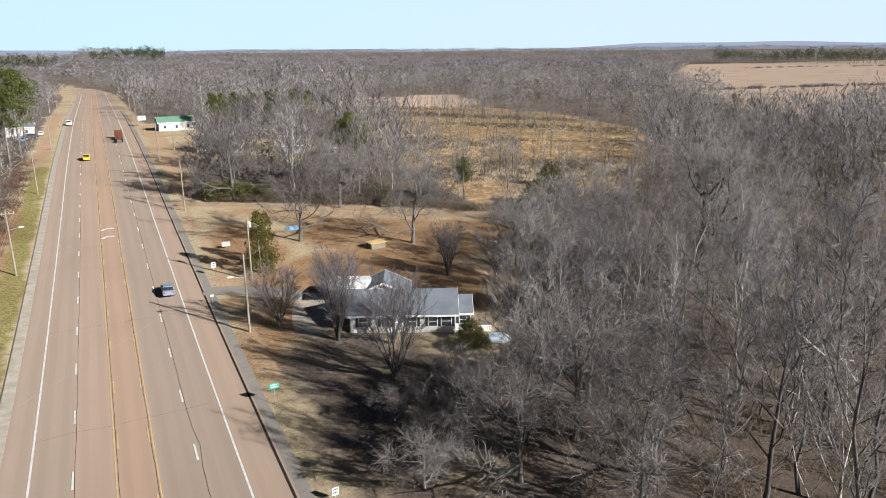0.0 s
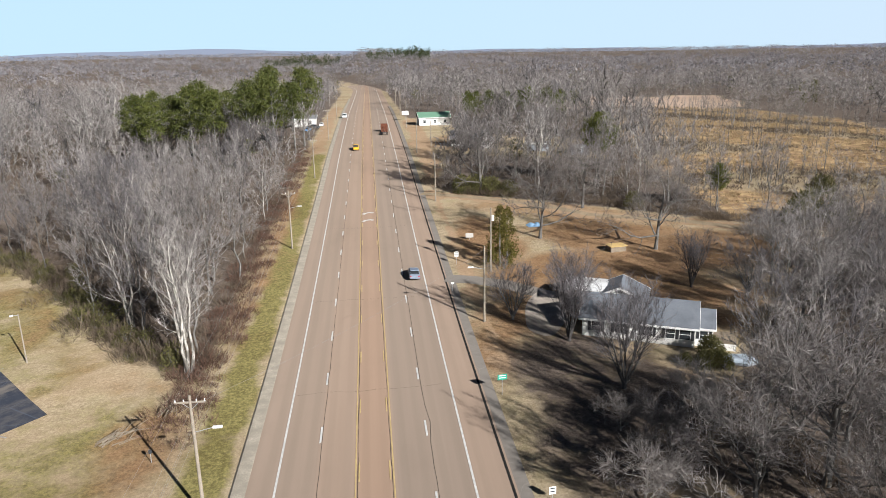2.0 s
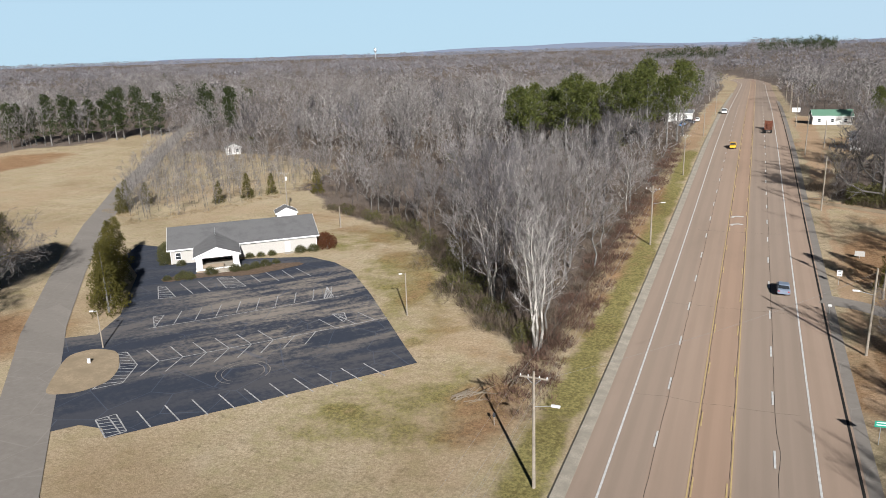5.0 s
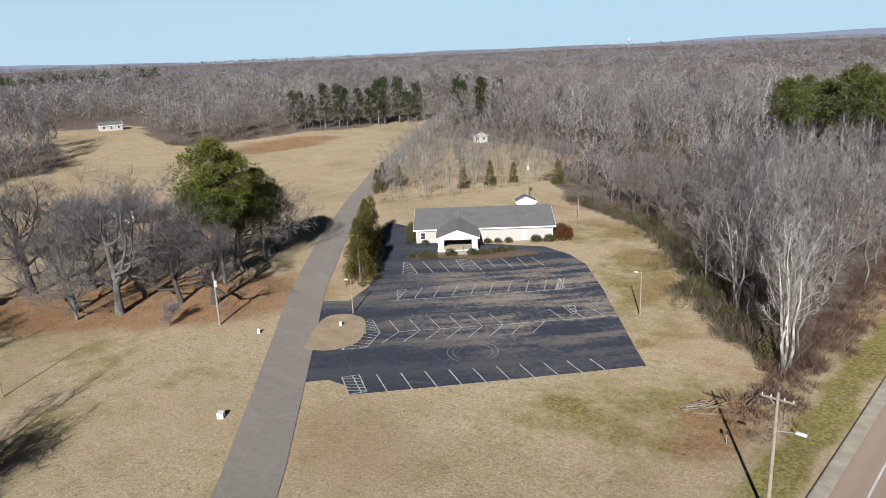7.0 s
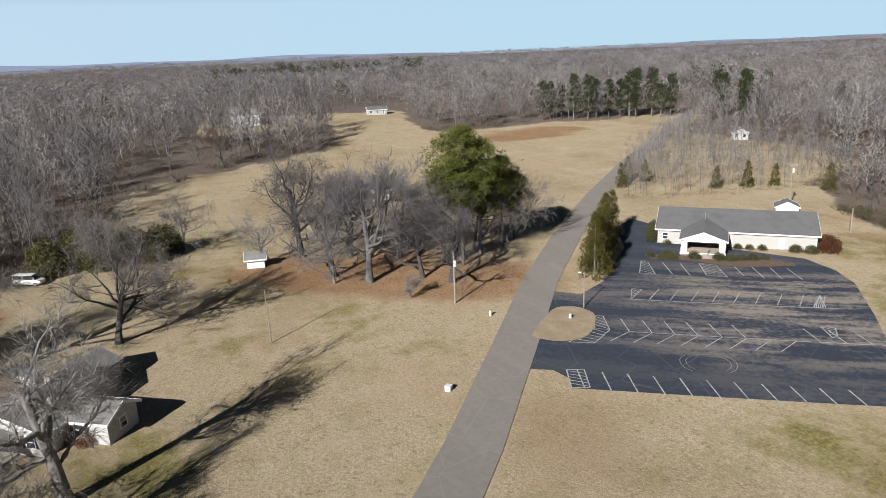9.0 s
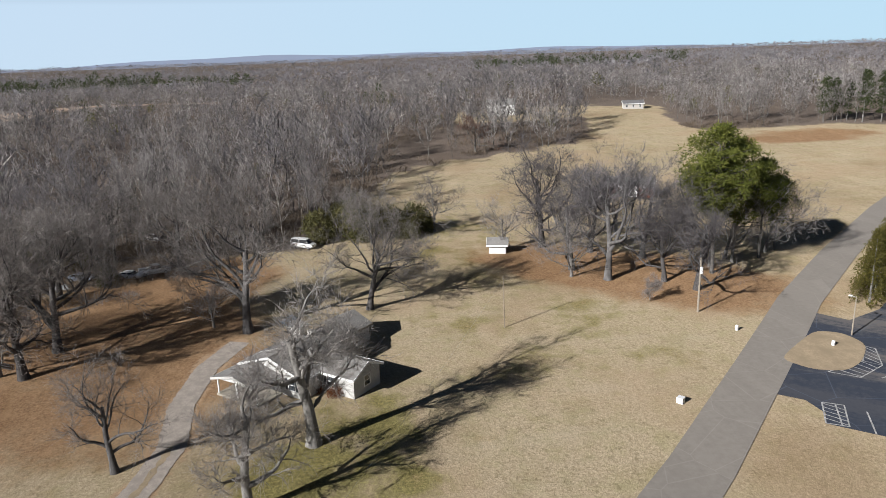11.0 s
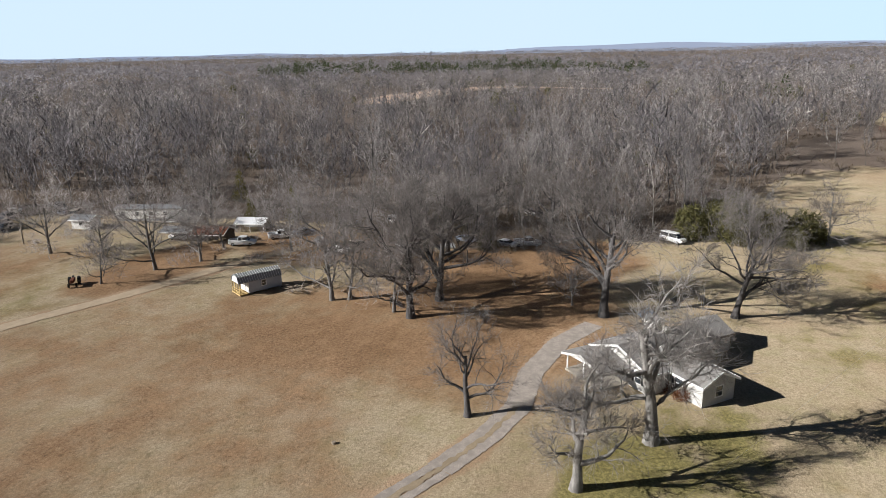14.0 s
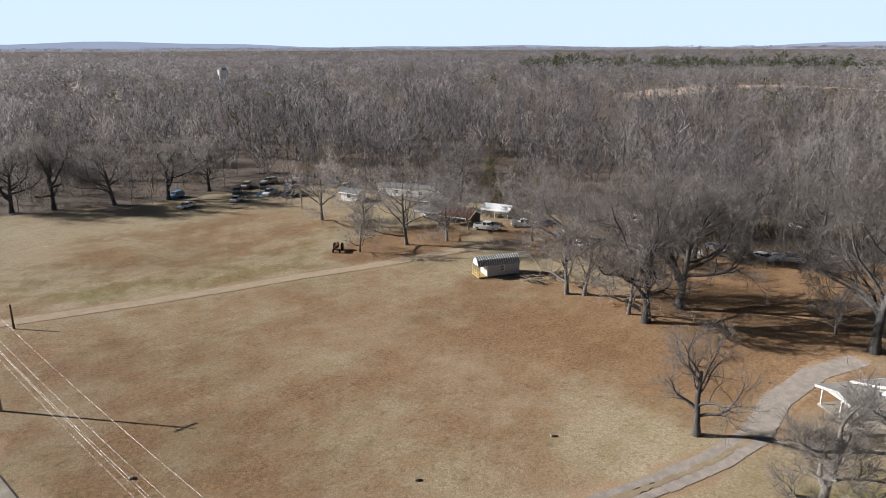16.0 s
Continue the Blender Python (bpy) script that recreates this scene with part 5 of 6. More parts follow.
# the portable shed with a porch
cabin = thing("portable_shed", "grey lofted portable shed with porch and metal roof", "shed", local(-86.4, -72.3, 152))
gam = [(0.0, 2.1), (0.55, 3.0), (1.5, 3.45), (2.45, 3.0), (3.0, 2.1)]
body = [(0, 0.3), (3.0, 0.3)] + gam[::-1]
part("wall", prism(body, 1.6, 7.4, "x"), SIDING_GREY, cabin)
part("porch_gable", prism(gam, 0.0, 0.1, "x"), WHITE, cabin)
part("end_wall", box(1.52, 1.6, 0.02, 2.98, 0.3, 2.1), WHITE, cabin)
for (ya, za), (yb, zb) in zip(gam, gam[1:]):
    part("roof_panel", prism([(ya, za), (yb, zb), (yb, zb + 0.06), (ya, za + 0.06)], -0.15, 7.55, "x"), GREY_METAL, cabin)
    for i in range(19):
        part("rib", prism([(ya, za + 0.06), (yb, zb + 0.06), (yb, zb + 0.10), (ya, za + 0.10)], -0.1 + 0.42 * i, -0.05 + 0.42 * i, "x"), WHITE_METAL, cabin)
part("porch_floor", box(-0.05, 1.6, 0, 3.0, 0.12, 0.3), PINEWOOD, cabin)
for y in (0.02, 1.0, 1.9, 2.88):
    part("post", box(0.0, 0.1, y, y + 0.1, 0.3, 2.1), PINEWOOD, cabin)
for z in (0.65, 1.05):
    part("rail", box(0.0, 0.08, 0.1, 2.9, z, z + 0.08), PINEWOOD, cabin)
door(cabin, 0, 0).matrix_basis = pose(1.5, 1.5, 0.25, 0, 0, -90)
wn1 = window(cabin, 4.2, 3.03, 1.1, 0.7, 0.9)
wn1.matrix_basis = pose(4.2, 3.03, 1.1, 0, 0, 180)
window(cabin, 4.2, -0.03, 1.1, 0.7, 0.9)
for x in (2.0, 4.5, 7.0):
    part("skid_block", box(x, x + 0.4, 0.3, 2.7, -0.1, 0.3), CONCRETE, cabin)

# homes and shelters of the scrap yard
home = thing("mobile_home", "long pale mobile home with a porch", "mobile home", local(-126, -128, 110))
part("body", prism([(-2.2, 0.5), (2.2, 0.5), (2.2, 2.9), (0, 3.4), (-2.2, 2.9)], -9, 9, "x"), WHITE, home)
part("roof", prism([(-2.4, 2.85), (0, 3.42), (2.4, 2.85), (2.4, 2.95), (0, 3.52), (-2.4, 2.95)], -9.2, 9.2, "x"), GREY_METAL, home)
part("skirting", box(-8.9, 8.9, -2.1, 2.1, -0.2, 0.5), SIDING_GREY, home)
for i in range(5):
    window(home, -7 + 3.4 * i, -2.23, 1.3, 0.9, 0.9)
def shelter(name, label, x, y, turn, w, d, eave, ridge, roof, trim, category):
    """An open shelter: a gabled roof on posts with one closed back wall."""
    h = thing(name, label, category, local(x, y, turn))
    roof_pair(h, -w / 2, w / 2, -d / 2, d / 2, eave, ridge, roof, "x", 0.3, 0.08)
    for a in (-w / 2, 0, w / 2 - 0.12):
        for b in (-d / 2, d / 2 - 0.12):
            part("post", box(a, a + 0.12, b, b + 0.12, -0.1, eave), trim, h)
    part("back_wall", box(-w / 2, w / 2, d / 2 - 0.02, d / 2 + 0.02, 0.0, eave - 0.05), trim, h)
    part("tie_beam", box(-w / 2, w / 2, -d / 2, -d / 2 + 0.1, eave - 0.2, eave - 0.03), trim, h)
    return h


shelter("rusty_shelter", "open shelter with rusty red metal roof", -113.5, -100.5, 104, 7.0, 5.5, 2.1, 3.1, RUST, WOOD, "shelter")
shelter("pale_carport", "open carport with a grey metal roof over a car", -112.6, -108.5, 104, 6.0, 5.0, 2.1, 2.7, GREY_METAL, WOOD, "carport")
shelter("grey_shelter", "dark-roofed open storage shelter", -120, -113, 104, 7.0, 6.0, 2.6, 4.0, SHINGLE_OLD, WOOD, "shelter")
shelter("white_canopy", "white canopy tent over stored goods", -124.5, -98.5, 104, 6.5, 4.6, 1.9, 2.8, WHITE_METAL, WHITE_METAL, "canopy")
simple_house("yard_shack", "small pale shack at the scrap yard", -113.7, -137, 100, 5, 3.5, 2.2, 2.9, WHITE, GREY_METAL, windows=1, category="shack")
silo = thing("grain_bin", "distant white grain bin", "grain bin", local(-345, -592, 0))
part("drum", tube((0, 0, 0), (0, 0, 19), 4.0, 4.0, 16), WHITE_METAL, silo)
part("cap", tube((0, 0, 19.02), (0, 0, 21.5), 4.2, 0.5, 16), GREY_METAL, silo)
tower = thing("water_tower", "distant pale grey water tower above the woods", "water tower", local(-1047, 1935, 0))
part("tank", tube((0, 0, 34), (0, 0, 42), 4.5, 3.0, 16), STEEL, tower)
part("bowl", tube((0, 0, 29), (0, 0, 33.95), 1.2, 4.5, 16), STEEL, tower)
part("stem", tube((0, 0, -1), (0, 0, 28.95), 1.1, 1.1, 10), STEEL, tower)
wood_box = thing("well_house", "low wooden box with a pale lid on open ground", "well house", local(44, 121, 10))
part("body", box(-1.5, 1.5, -1.0, 1.0, -0.1, 0.95), WOOD, wood_box)
part("lid", box(-1.7, 1.7, -1.2, 1.2, 0.95, 1.1, 0.02), PINEWOOD, wood_box)


# poles, lamps, signs and cables
def utility_pole(x, y, h, arm=True, lamp=0, wood=POLE, label="pale wooden utility pole with crossarm", lean=0.0, transformer=False, girth=0.17):
    p = thing("utility_pole", label, "utility pole", pose(x, y, gz(x, y), lean, 0, 0), "utility poles")
    part("shaft", tube((0, 0, -0.5), (0, 0, h), girth, girth * 0.65, 9), wood, p)
    if arm:
        part("crossarm", box(-1.25, 1.25, -0.06, 0.06, h - 0.65, h - 0.52), wood, p)
        for s in (-1, 1):
            part("brace", tube((s * 0.7, 0.05, h - 0.62), (0, 0.12, h - 1.3), 0.025, None, 5), STEEL, p)
        for s in (-1.15, -0.5, 0.5, 1.15):
            ins = part("insulator", tube((s, 0, h - 0.52), (s, 0, h - 0.32), 0.05, 0.035, 6), WHITE_METAL, p)
    if lamp:
        a = tube((0, 0, h - 3.3), (lamp * 1.6, 0, h - 2.95), 0.035, None, 6)
        la = part("lamp_arm", a, STEEL, p)
        part("lamp_head", box(min(lamp * 1.5, lamp * 2.3), max(lamp * 1.5, lamp * 2.3), -0.16, 0.16, h - 3.02, h - 2.84, 0.05), WHITE_METAL, la)
    if transformer:
        part("transformer", tube((0.32, 0, h - 2.2), (0.32, 0, h - 1.3), 0.22, None, 10), WHITE_METAL, p)
    return p


LINE = [(-17.6, -81.4, 11.2), (-16.4, -14.0, 11.2), (-15.2, 53.1, 11.3), (-15.4, 130.7, 11.0), (-15.3, 192.9, 10.8), (-14.9, 262.0, 11.0), (-14.5, 330.0, 11.0)]
for i, (x, y, h) in enumerate(LINE):
    utility_pole(x, y, h, True, 1 if i in (2, 3) else 0, lean=0.6 * (i % 3 - 1), label="pale wooden utility pole with crossarm and street lamp" if i in (2, 3) else "pale wooden utility pole with crossarm")
for x, y, h, lamp in ((14.9, 92.0, 11.0, -1), (19.3, 112.5, 11.1, 0), (14.8, 163.3, 11.3, 0), (14.8, 226.0, 11.3, 0), (20.5, 238.9, 8.4, 0), (15.0, 290, 11, 0), (15.2, 350, 11, 0), (16.5, 372, 11, 0), (15.5, 410, 11, 0)):
    utility_pole(x, y, h, False, lamp, label="tall pale utility pole with a lamp arm" if lamp else "tall pale wooden utility pole", transformer=(y > 112 and y < 113))
utility_pole(-91.6, 48.6, 8.2, False, 0, label="pale wooden pole carrying a white transformer", transformer=True)
utility_pole(-91.6, 19.8, 7.6, False, 0, WOOD, "thin brown wooden pole in the lawn", 1.0, girth=0.09)
utility_pole(-104.0, 142.3, 10.7, True, 0, label="wooden utility pole with transformer behind the church", transformer=True)
utility_pole(-83.6, 133.6, 4.9, False, 0, label="short pale wooden post behind the church")
utility_pole(-26.3, -106.0, 3.6, False, 0, POLE_DARK, "short dark wooden post beside the dirt road")
utility_pole(-98.5, -138, 8.5, False, 0, label="pale wooden pole in the scrap yard")


def lot_lamp(x, y, h):
    p = thing("lot_lamp", "slim pale lamp post beside the parking lot", "lamp post", local(x, y, 30), "parking lot lamps")
    part("post", tube((0, 0, -0.3), (0, 0, h), 0.10, 0.07, 8), POLE, p)
    part("arm", tube((0, 0, h - 0.2), (-0.6, 0, h - 0.1), 0.03, None, 6), STEEL, p)
    part("lamp_head", box(-0.95, -0.5, -0.15, 0.15, h - 0.18, h - 0.04, 0.03), WHITE_METAL, p)


lot_lamp(-44.3, 87.3, 6.6)
lot_lamp(-79.1, 63.7, 5.5)


def cable(a, b, sag, r=0.008):
    """A hanging wire between two points."""
    a, b = Vector(a), Vector(b)
    pts = [a.lerp(b, k / 14) - Vector((0, 0, sag * 4 * (k / 14) * (1 - k / 14))) for k in range(15)]
    side = Vector((b.y - a.y, a.x - b.x, 0)).normalized() * r
    rise = Vector((0, 0, r))
    bm = bmesh.new()
    rings = [[bm.verts.new(p + o) for o in (side, rise, -side, -rise)] for p in pts]
    for p, q in zip(rings, rings[1:]):
        for i in range(4):
            bm.faces.new((p[i], p[(i + 1) % 4], q[(i + 1) % 4], q[i]))
    return tagged(part("power_cable", bm, WIRE, None), "thin overhead power cable between poles", "cable", "overhead cables")


for (xa, ya, ha), (xb, yb, hb) in zip(LINE, LINE[1:]):
    for off, dz in ((-1.15, -0.3), (0.5, -0.3), (1.15, -0.3), (0.1, -2.6), (0.12, -3.6)):
        cable((xa + off, ya, gz(xa, ya) + ha + dz), (xb + off, yb, gz(xb, yb) + hb + dz), 0.9)
cable((-15.2, 53.1, 10.4), (14.9, 92.0, gz(14.9, 92) + 10.5), 0.8, 0.01)
cable((-16.4, -14.0, 10.4), (-91.6, 19.8, 7.4), 1.2, 0.01)


def sign(x, y, h, w, t, material, label, turn=0, bars=0):
    p = thing("road_sign", label, "sign", local(x, y, turn))
    part("post", tube((0, 0.03, -0.2), (0, 0.03, h), 0.035, None, 6), STEEL, p)
    pl = part("plate", box(-w / 2, w / 2, -0.02, 0.02, h - t, h, 0.01), material, p)
    for i in range(bars):
        z = h - t * (i + 0.75) / (bars + 0.5)
        part("lettering_bar", box(-w * 0.36, w * 0.36, -0.028, -0.022, z, z + t * 0.3 / bars), SIGN_WHITE if material is SIGN_GREEN else SHUTTER, pl)


sign(13.5, 70.9, 2.5, 1.1, 0.65, SIGN_GREEN, "small green road sign on a thin post", 8, 2)
sign(14.3, 51.7, 1.3, 0.62, 0.75, SIGN_WHITE, "white rectangular roadside sign", 8, 2)
sign(14.1, 117.3, 2.3, 0.7, 0.9, SIGN_WHITE, "white speed limit sign", 4, 2)
sign(11.9, 104.5, 1.5, 0.5, 0.3, SIGN_WHITE, "white mailbox on a post beside the drive", 0)
sign(18.4, 131.6, 1.3, 1.5, 0.9, BRICK, "low cream sign board beside the highway", -5)
sign(16.1, 318.5, 4.2, 3.0, 1.8, SIGN_WHITE, "large white roadside business sign", 0)
sign(-22, 62, 1.4, 0.3, 0.4, SHUTTER, "small dark marker post in the ditch", 20)
crate = thing("utility_box", "white utility box in the lawn", "utility box", local(-66.1, 33.8, 40) @ Matrix.Diagonal((0.72, 0.72, 0.72, 1)))
part("cabinet", box(-0.5, 0.5, -0.5, 0.5, -0.05, 0.85, 0.04), WHITE_METAL, crate)
part("lid", box(-0.53, 0.53, -0.53, 0.53, 0.85, 0.92, 0.02), WHITE_METAL, crate)
for x, y in ((-83.9, 50.3), (-76.5, 59.2)):
    m = thing("marker_post", "short white marker post", "post", local(x, y, 30))
    part("post", box(-0.18, 0.18, -0.15, 0.15, -0.1, 0.75, 0.03), WHITE_METAL, m)


# vehicles
def loft(rows_, bm=None):
    """Closed rings of equal length joined into a shell."""
    bm = bm or bmesh.new()
    rr = [[bm.verts.new(p) for p in row] for row in rows_]
    n = len(rr[0])
    for a, b in zip(rr, rr[1:]):
        for i in range(n):
            bm.faces.new((a[i], a[(i + 1) % n], b[(i + 1) % n], b[i]))
    bm.faces.new(rr[0])
    bm.faces.new(list(reversed(rr[-1])))
    return bm


def ring(x, w, z0, z1, k=0.12):
    return [(x, -w + k, z0), (x, w - k, z0), (x, w, z0 + k), (x, w, z1 - k), (x, w - k, z1), (x, -w + k, z1), (x, -w, z1 - k), (x, -w, z0 + k)]


def car(name, kind, paint, label, category):
    c = thing(name, label, category)
    L, hood, deck_h, roof = {"sedan": (4.7, 0.95, 1.0, 1.42), "pickup": (5.5, 1.12, 1.05, 1.82), "suv": (4.7, 1.1, 1.15, 1.75), "van": (5.2, 1.15, 1.3, 2.05)}[kind]
    half = 0.9 if kind == "sedan" else 0.96
    x0, x1 = -L / 2, L / 2
    part("body", loft([ring(x0, half * 0.9, 0.38, deck_h - 0.1), ring(x0 + 0.25, half, 0.28, deck_h), ring(x0 + 1.2, half, 0.26, deck_h), ring(0.4, half, 0.25, hood + 0.02), ring(x1 - 1.1, half, 0.26, hood), ring(x1 - 0.25, half * 0.97, 0.3, hood - 0.12), ring(x1, half * 0.86, 0.4, hood - 0.25)]), paint, c)
    cab = {"sedan": (-1.75, -0.95, 0.55, 1.25), "pickup": (-0.75, -0.6, 0.9, 1.55), "suv": (-2.25, -2.0, 0.5, 1.15), "van": (-2.5, -2.35, 1.1, 1.75)}[kind]
    a, b, d, e = cab
    zb = min(hood, deck_h) - 0.04
    part("cabin_glass", loft([ring(a, half * 0.88, zb, zb + 0.06, 0.02), ring(b, half * 0.76, zb, roof - 0.08, 0.05), ring(d, half * 0.76, zb, roof - 0.08, 0.05), ring(e, half * 0.9, zb, zb + 0.06, 0.02)]), GLASS, c)
    part("roof", loft([ring(b - 0.08, half * 0.72, roof - 0.12, roof - 0.02, 0.04), ring(b + 0.1, half * 0.78, roof - 0.12, roof, 0.04), ring(d - 0.2, half * 0.78, roof - 0.12, roof, 0.04), ring(d + 0.05, half * 0.7, roof - 0.12, roof - 0.03, 0.04)]), paint, c)
    for s in (-1, 1):
        for px in ((a + b) / 2, (b + d) / 2, (d + e) / 2):
            t0 = roof - 0.06 if b <= px <= d else (zb + roof) / 2
            part("pillar", box(px - 0.06, px + 0.06, s * half * 0.80 - 0.05, s * half * 0.80 + 0.05, zb, t0), paint, c)
    if kind == "pickup":
        part("bed_floor", box(x0 + 0.15, -0.85, -half * 0.8, half * 0.8, deck_h + 0.002, deck_h + 0.02), CAR_DARK, c)
        for s in (-1, 1):
            part("bed_side", box(x0 + 0.05, -0.8, s * half * 0.9 - 0.06, s * half * 0.9 + 0.06, deck_h - 0.05, deck_h + 0.22, 0.02), paint, c)
        part("tailgate", box(x0 + 0.02, x0 + 0.12, -half * 0.88, half * 0.88, deck_h - 0.05, deck_h + 0.22), paint, c)
    for x in (x0 + 0.95, x1 - 0.95):
        for s in (-1, 1):
            wl = part("wheel", tube((x, s * (half - 0.2), 0.33), (x, s * (half + 0.02), 0.33), 0.33, None, 14), TYRE, c)
            part("rim", tube((x, s * (half + 0.021), 0.33), (x, s * (half + 0.035), 0.33), 0.2, None, 10), STEEL, wl)
    for s in (-1, 1):
        part("headlight", box(x1 - 0.16, x1 - 0.02, s * 0.62 - 0.16, s * 0.62 + 0.16, hood - 0.36, hood - 0.22, 0.02), CLEAR_LENS, c)
        part("tail_light", box(x0 - 0.01, x0 + 0.08, s * 0.66 - 0.13, s * 0.66 + 0.13, deck_h - 0.32, deck_h - 0.14, 0.01), RED_LENS, c)
    return c


def at(x, y, turn, size=1.0):
    e = 1.0
    zx = math.degrees(math.atan2(gz(x, y + e) - gz(x, y - e), 2 * e))
    return pose(x, y, gz(x, y) + 0.03, zx, 0, turn) @ Matrix.Diagonal((size, size, size, 1))


c = car("silver_car", "sedan", CAR_SILVER, "silver-blue sedan driving in the highway lane", "car")
c.matrix_basis = at(6.3, 112.0, 90)
c = car("yellow_pickup", "pickup", CAR_YELLOW, "yellow pickup truck on the highway", "pickup truck")
c.matrix_basis = at(-4.6, 236.0, -90)
c = car("white_pickup", "pickup", CAR_WHITE, "white pickup truck on the highway", "pickup truck")
c.matrix_basis = at(-11.2, 338.0, -90, 1.15)
truck = thing("logging_truck", "dark logging truck with an empty trailer", "truck", at(5.6, 278, 90))
part("chassis", box(-9, 5, -0.45, 0.45, 0.8, 1.1), CAR_DARK, truck)
part("cab", loft([ring(2.2, 1.15, 0.9, 3.0), ring(3.6, 1.15, 0.9, 3.05), ring(4.0, 1.1, 0.9, 2.0), ring(5.6, 0.9, 0.9, 1.9)]), RUST, truck)
for x in (-8.0, -5.5, -3.0, -0.5):
    for s in (-1, 1):
        part("stake", box(x - 0.08, x + 0.08, s * 1.15 - 0.07, s * 1.15 + 0.07, 1.1, 3.7), RUST, truck)
    part("bunk", box(x - 0.12, x + 0.12, -1.25, 1.25, 1.1, 1.3), RUST, truck)
for x in (-8.2, -7.0, -0.2, 1.0, 4.4):
    for s in (-1, 1):
        part("wheel", tube((x, s * 0.75, 0.52), (x, s * 1.2, 0.52), 0.5, None, 12), TYRE, truck)

protos = {
    "ws": car("parked_car", "sedan", CAR_WHITE, "old white sedan parked in the scrap yard", "car"),
    "wp": car("parked_pickup", "pickup", CAR_WHITE, "white pickup truck parked at the yard", "pickup truck"),
    "wv": car("parked_van", "van", CAR_WHITE, "white van parked on the grass", "van"),
    "ds": car("parked_car", "suv", CAR_DARK, "dark wrecked car in the scrap yard", "car"),
    "ts": car("parked_car", "suv", CAR_TAN, "tan scrap car with dull paint", "car"),
    "bs": car("parked_car", "suv", CAR_BLUE, "blue off-roader parked on a trailer", "car"),
    "ss": car("parked_car", "sedan", CAR_SILVER, "grey sedan among scrap cars", "car"),
}
CARS = (("wv", -143, -11, 60), ("bs", -84.5, -173, 20), ("ws", -80.5, -160, 15), ("ws", -92.7, -157.7, 35), ("ts", -104, -171, 40), ("ds", -106, -166, 60), ("wp", -102.9, -158, 30), ("ds", -105, -153, 20),
        ("ds", -108.5, -157, 75), ("ws", -118, -167, 20), ("ss", -122, -155, 50), ("ts", -120.5, -149, 30), ("wp", -112.9, -92.5, 112), ("wp", -120.2, -88.2, 130), ("ss", -124.5, -85.3, 140), ("ws", -114, -70.6, 120),
        ("ts", -118.5, -68.2, 130), ("wv", -118.7, -57.8, 150), ("ts", -128.4, -44.5, 60), ("ws", -129.2, -41.3, 75), ("wp", -131.2, -37.5, 110), ("ws", -158, -44.8, 30), ("ss", -135, -80, 130), ("ws", -112.5, -108.5, 100), ("ds", -126, -160, 70),
        ("ds", -113, -163, 15), ("ss", -130, -50, 80), ("ds", -124, -60, 100), ("wp", -140, -72, 20), ("ss", 30.5, 97.5, 65), ("ts", -112, -172, 5), ("ds", -98, -166, 50), ("ds", -22.5, 296, 30), ("bs", -24.5, 288, 80), ("ws", -20, 305, 90))
for k, x, y, a in CARS:
    p = protos[k]
    m = at(x, y, a)
    if p.name not in PARKED:
        PARKED.append(p.name)
        p.matrix_basis = m
    else:
        copy_thing(p, m)
tractor = thing("tractor", "old dark tractor at the edge of the field", "tractor", at(-81.4, -103.3, 40))
part("hood", box(-0.2, 1.6, -0.3, 0.3, 0.8, 1.4, 0.08), RUST, tractor)
part("seat", box(-0.9, -0.4, -0.25, 0.25, 1.0, 1.2, 0.05), CAR_DARK, tractor)
part("steering_wheel", tube((-0.25, 0, 1.5), (-0.2, 0, 1.53), 0.22, None, 10), CAR_DARK, tractor)
for s in (-1, 1):
    part("rear_wheel", tube((-0.7, s * 0.55, 0.7), (-0.7, s * 0.9, 0.7), 0.7, None, 16), TYRE, tractor)
    part("front_wheel", tube((1.3, s * 0.5, 0.38), (1.3, s * 0.72, 0.38), 0.38, None, 12), TYRE, tractor)
boat = thing("covered_boat", "small boat under a pale blue tarpaulin", "boat", at(43.4, 74.5, -20))
part("tarpaulin", loft([ring(-1.9, 0.5, 0.5, 0.8, 0.1), ring(-1.2, 0.85, 0.4, 1.0, 0.15), ring(0.6, 0.9, 0.4, 1.15, 0.15), ring(1.9, 0.3, 0.5, 0.8, 0.08)]), plain("blue_tarpaulin", (0.50, 0.58, 0.66), 0.5), boat)
part("hull", loft([ring(-1.85, 0.5, 0.1, 0.5, 0.1), ring(0.6, 0.8, 0.05, 0.42, 0.15), ring(1.95, 0.15, 0.25, 0.55, 0.05)]), SIDING_GREY, boat)


# single trees, each a thing of its own
OAKS = [tree_thing("oak_tree", broad(s, 16, sp, 11, 0.036, 11, lo, 0.42, 0.12, 0.36), BARK_DARK, TWIG_MID, "large bare spreading oak with grey-brown limbs") for s, sp, lo in ((1, 1.1, 0.24), (2, 1.0, 0.3), (3, 1.2, 0.26))]
LANE_OAKS = [tree_thing("oak_tree", broad(s, 16, 0.9, 7, 0.03, 11, lo, 0.36, 0.16, 0.34), BARK_DARK, TWIG_DARK, "bare brown-grey oak in the grove beside the lane") for s, lo in ((61, 0.22), (62, 0.28), (63, 0.2))]
OLDS = [tree_thing("old_oak", broad(s, 16, sp, 8, 0.026, 9, lo, 0.44, 0.16, 0.4), BARK_OLD if sp < 0.8 else BARK_DARK, TWIG_MID, "old bare oak with a thick trunk and lopped limbs") for s, sp, lo in ((51, 0.66, 0.34), (52, 0.56, 0.3), (53, 0.9, 0.3))]
PALES = [tree_thing("bare_tree", broad(s, 16, 0.95, 5, 0.042, 10, 0.2, 0.24), BARK, TWIG_GREY, "bare pale-barked tree with dense fine twigs") for s in (4, 5)]
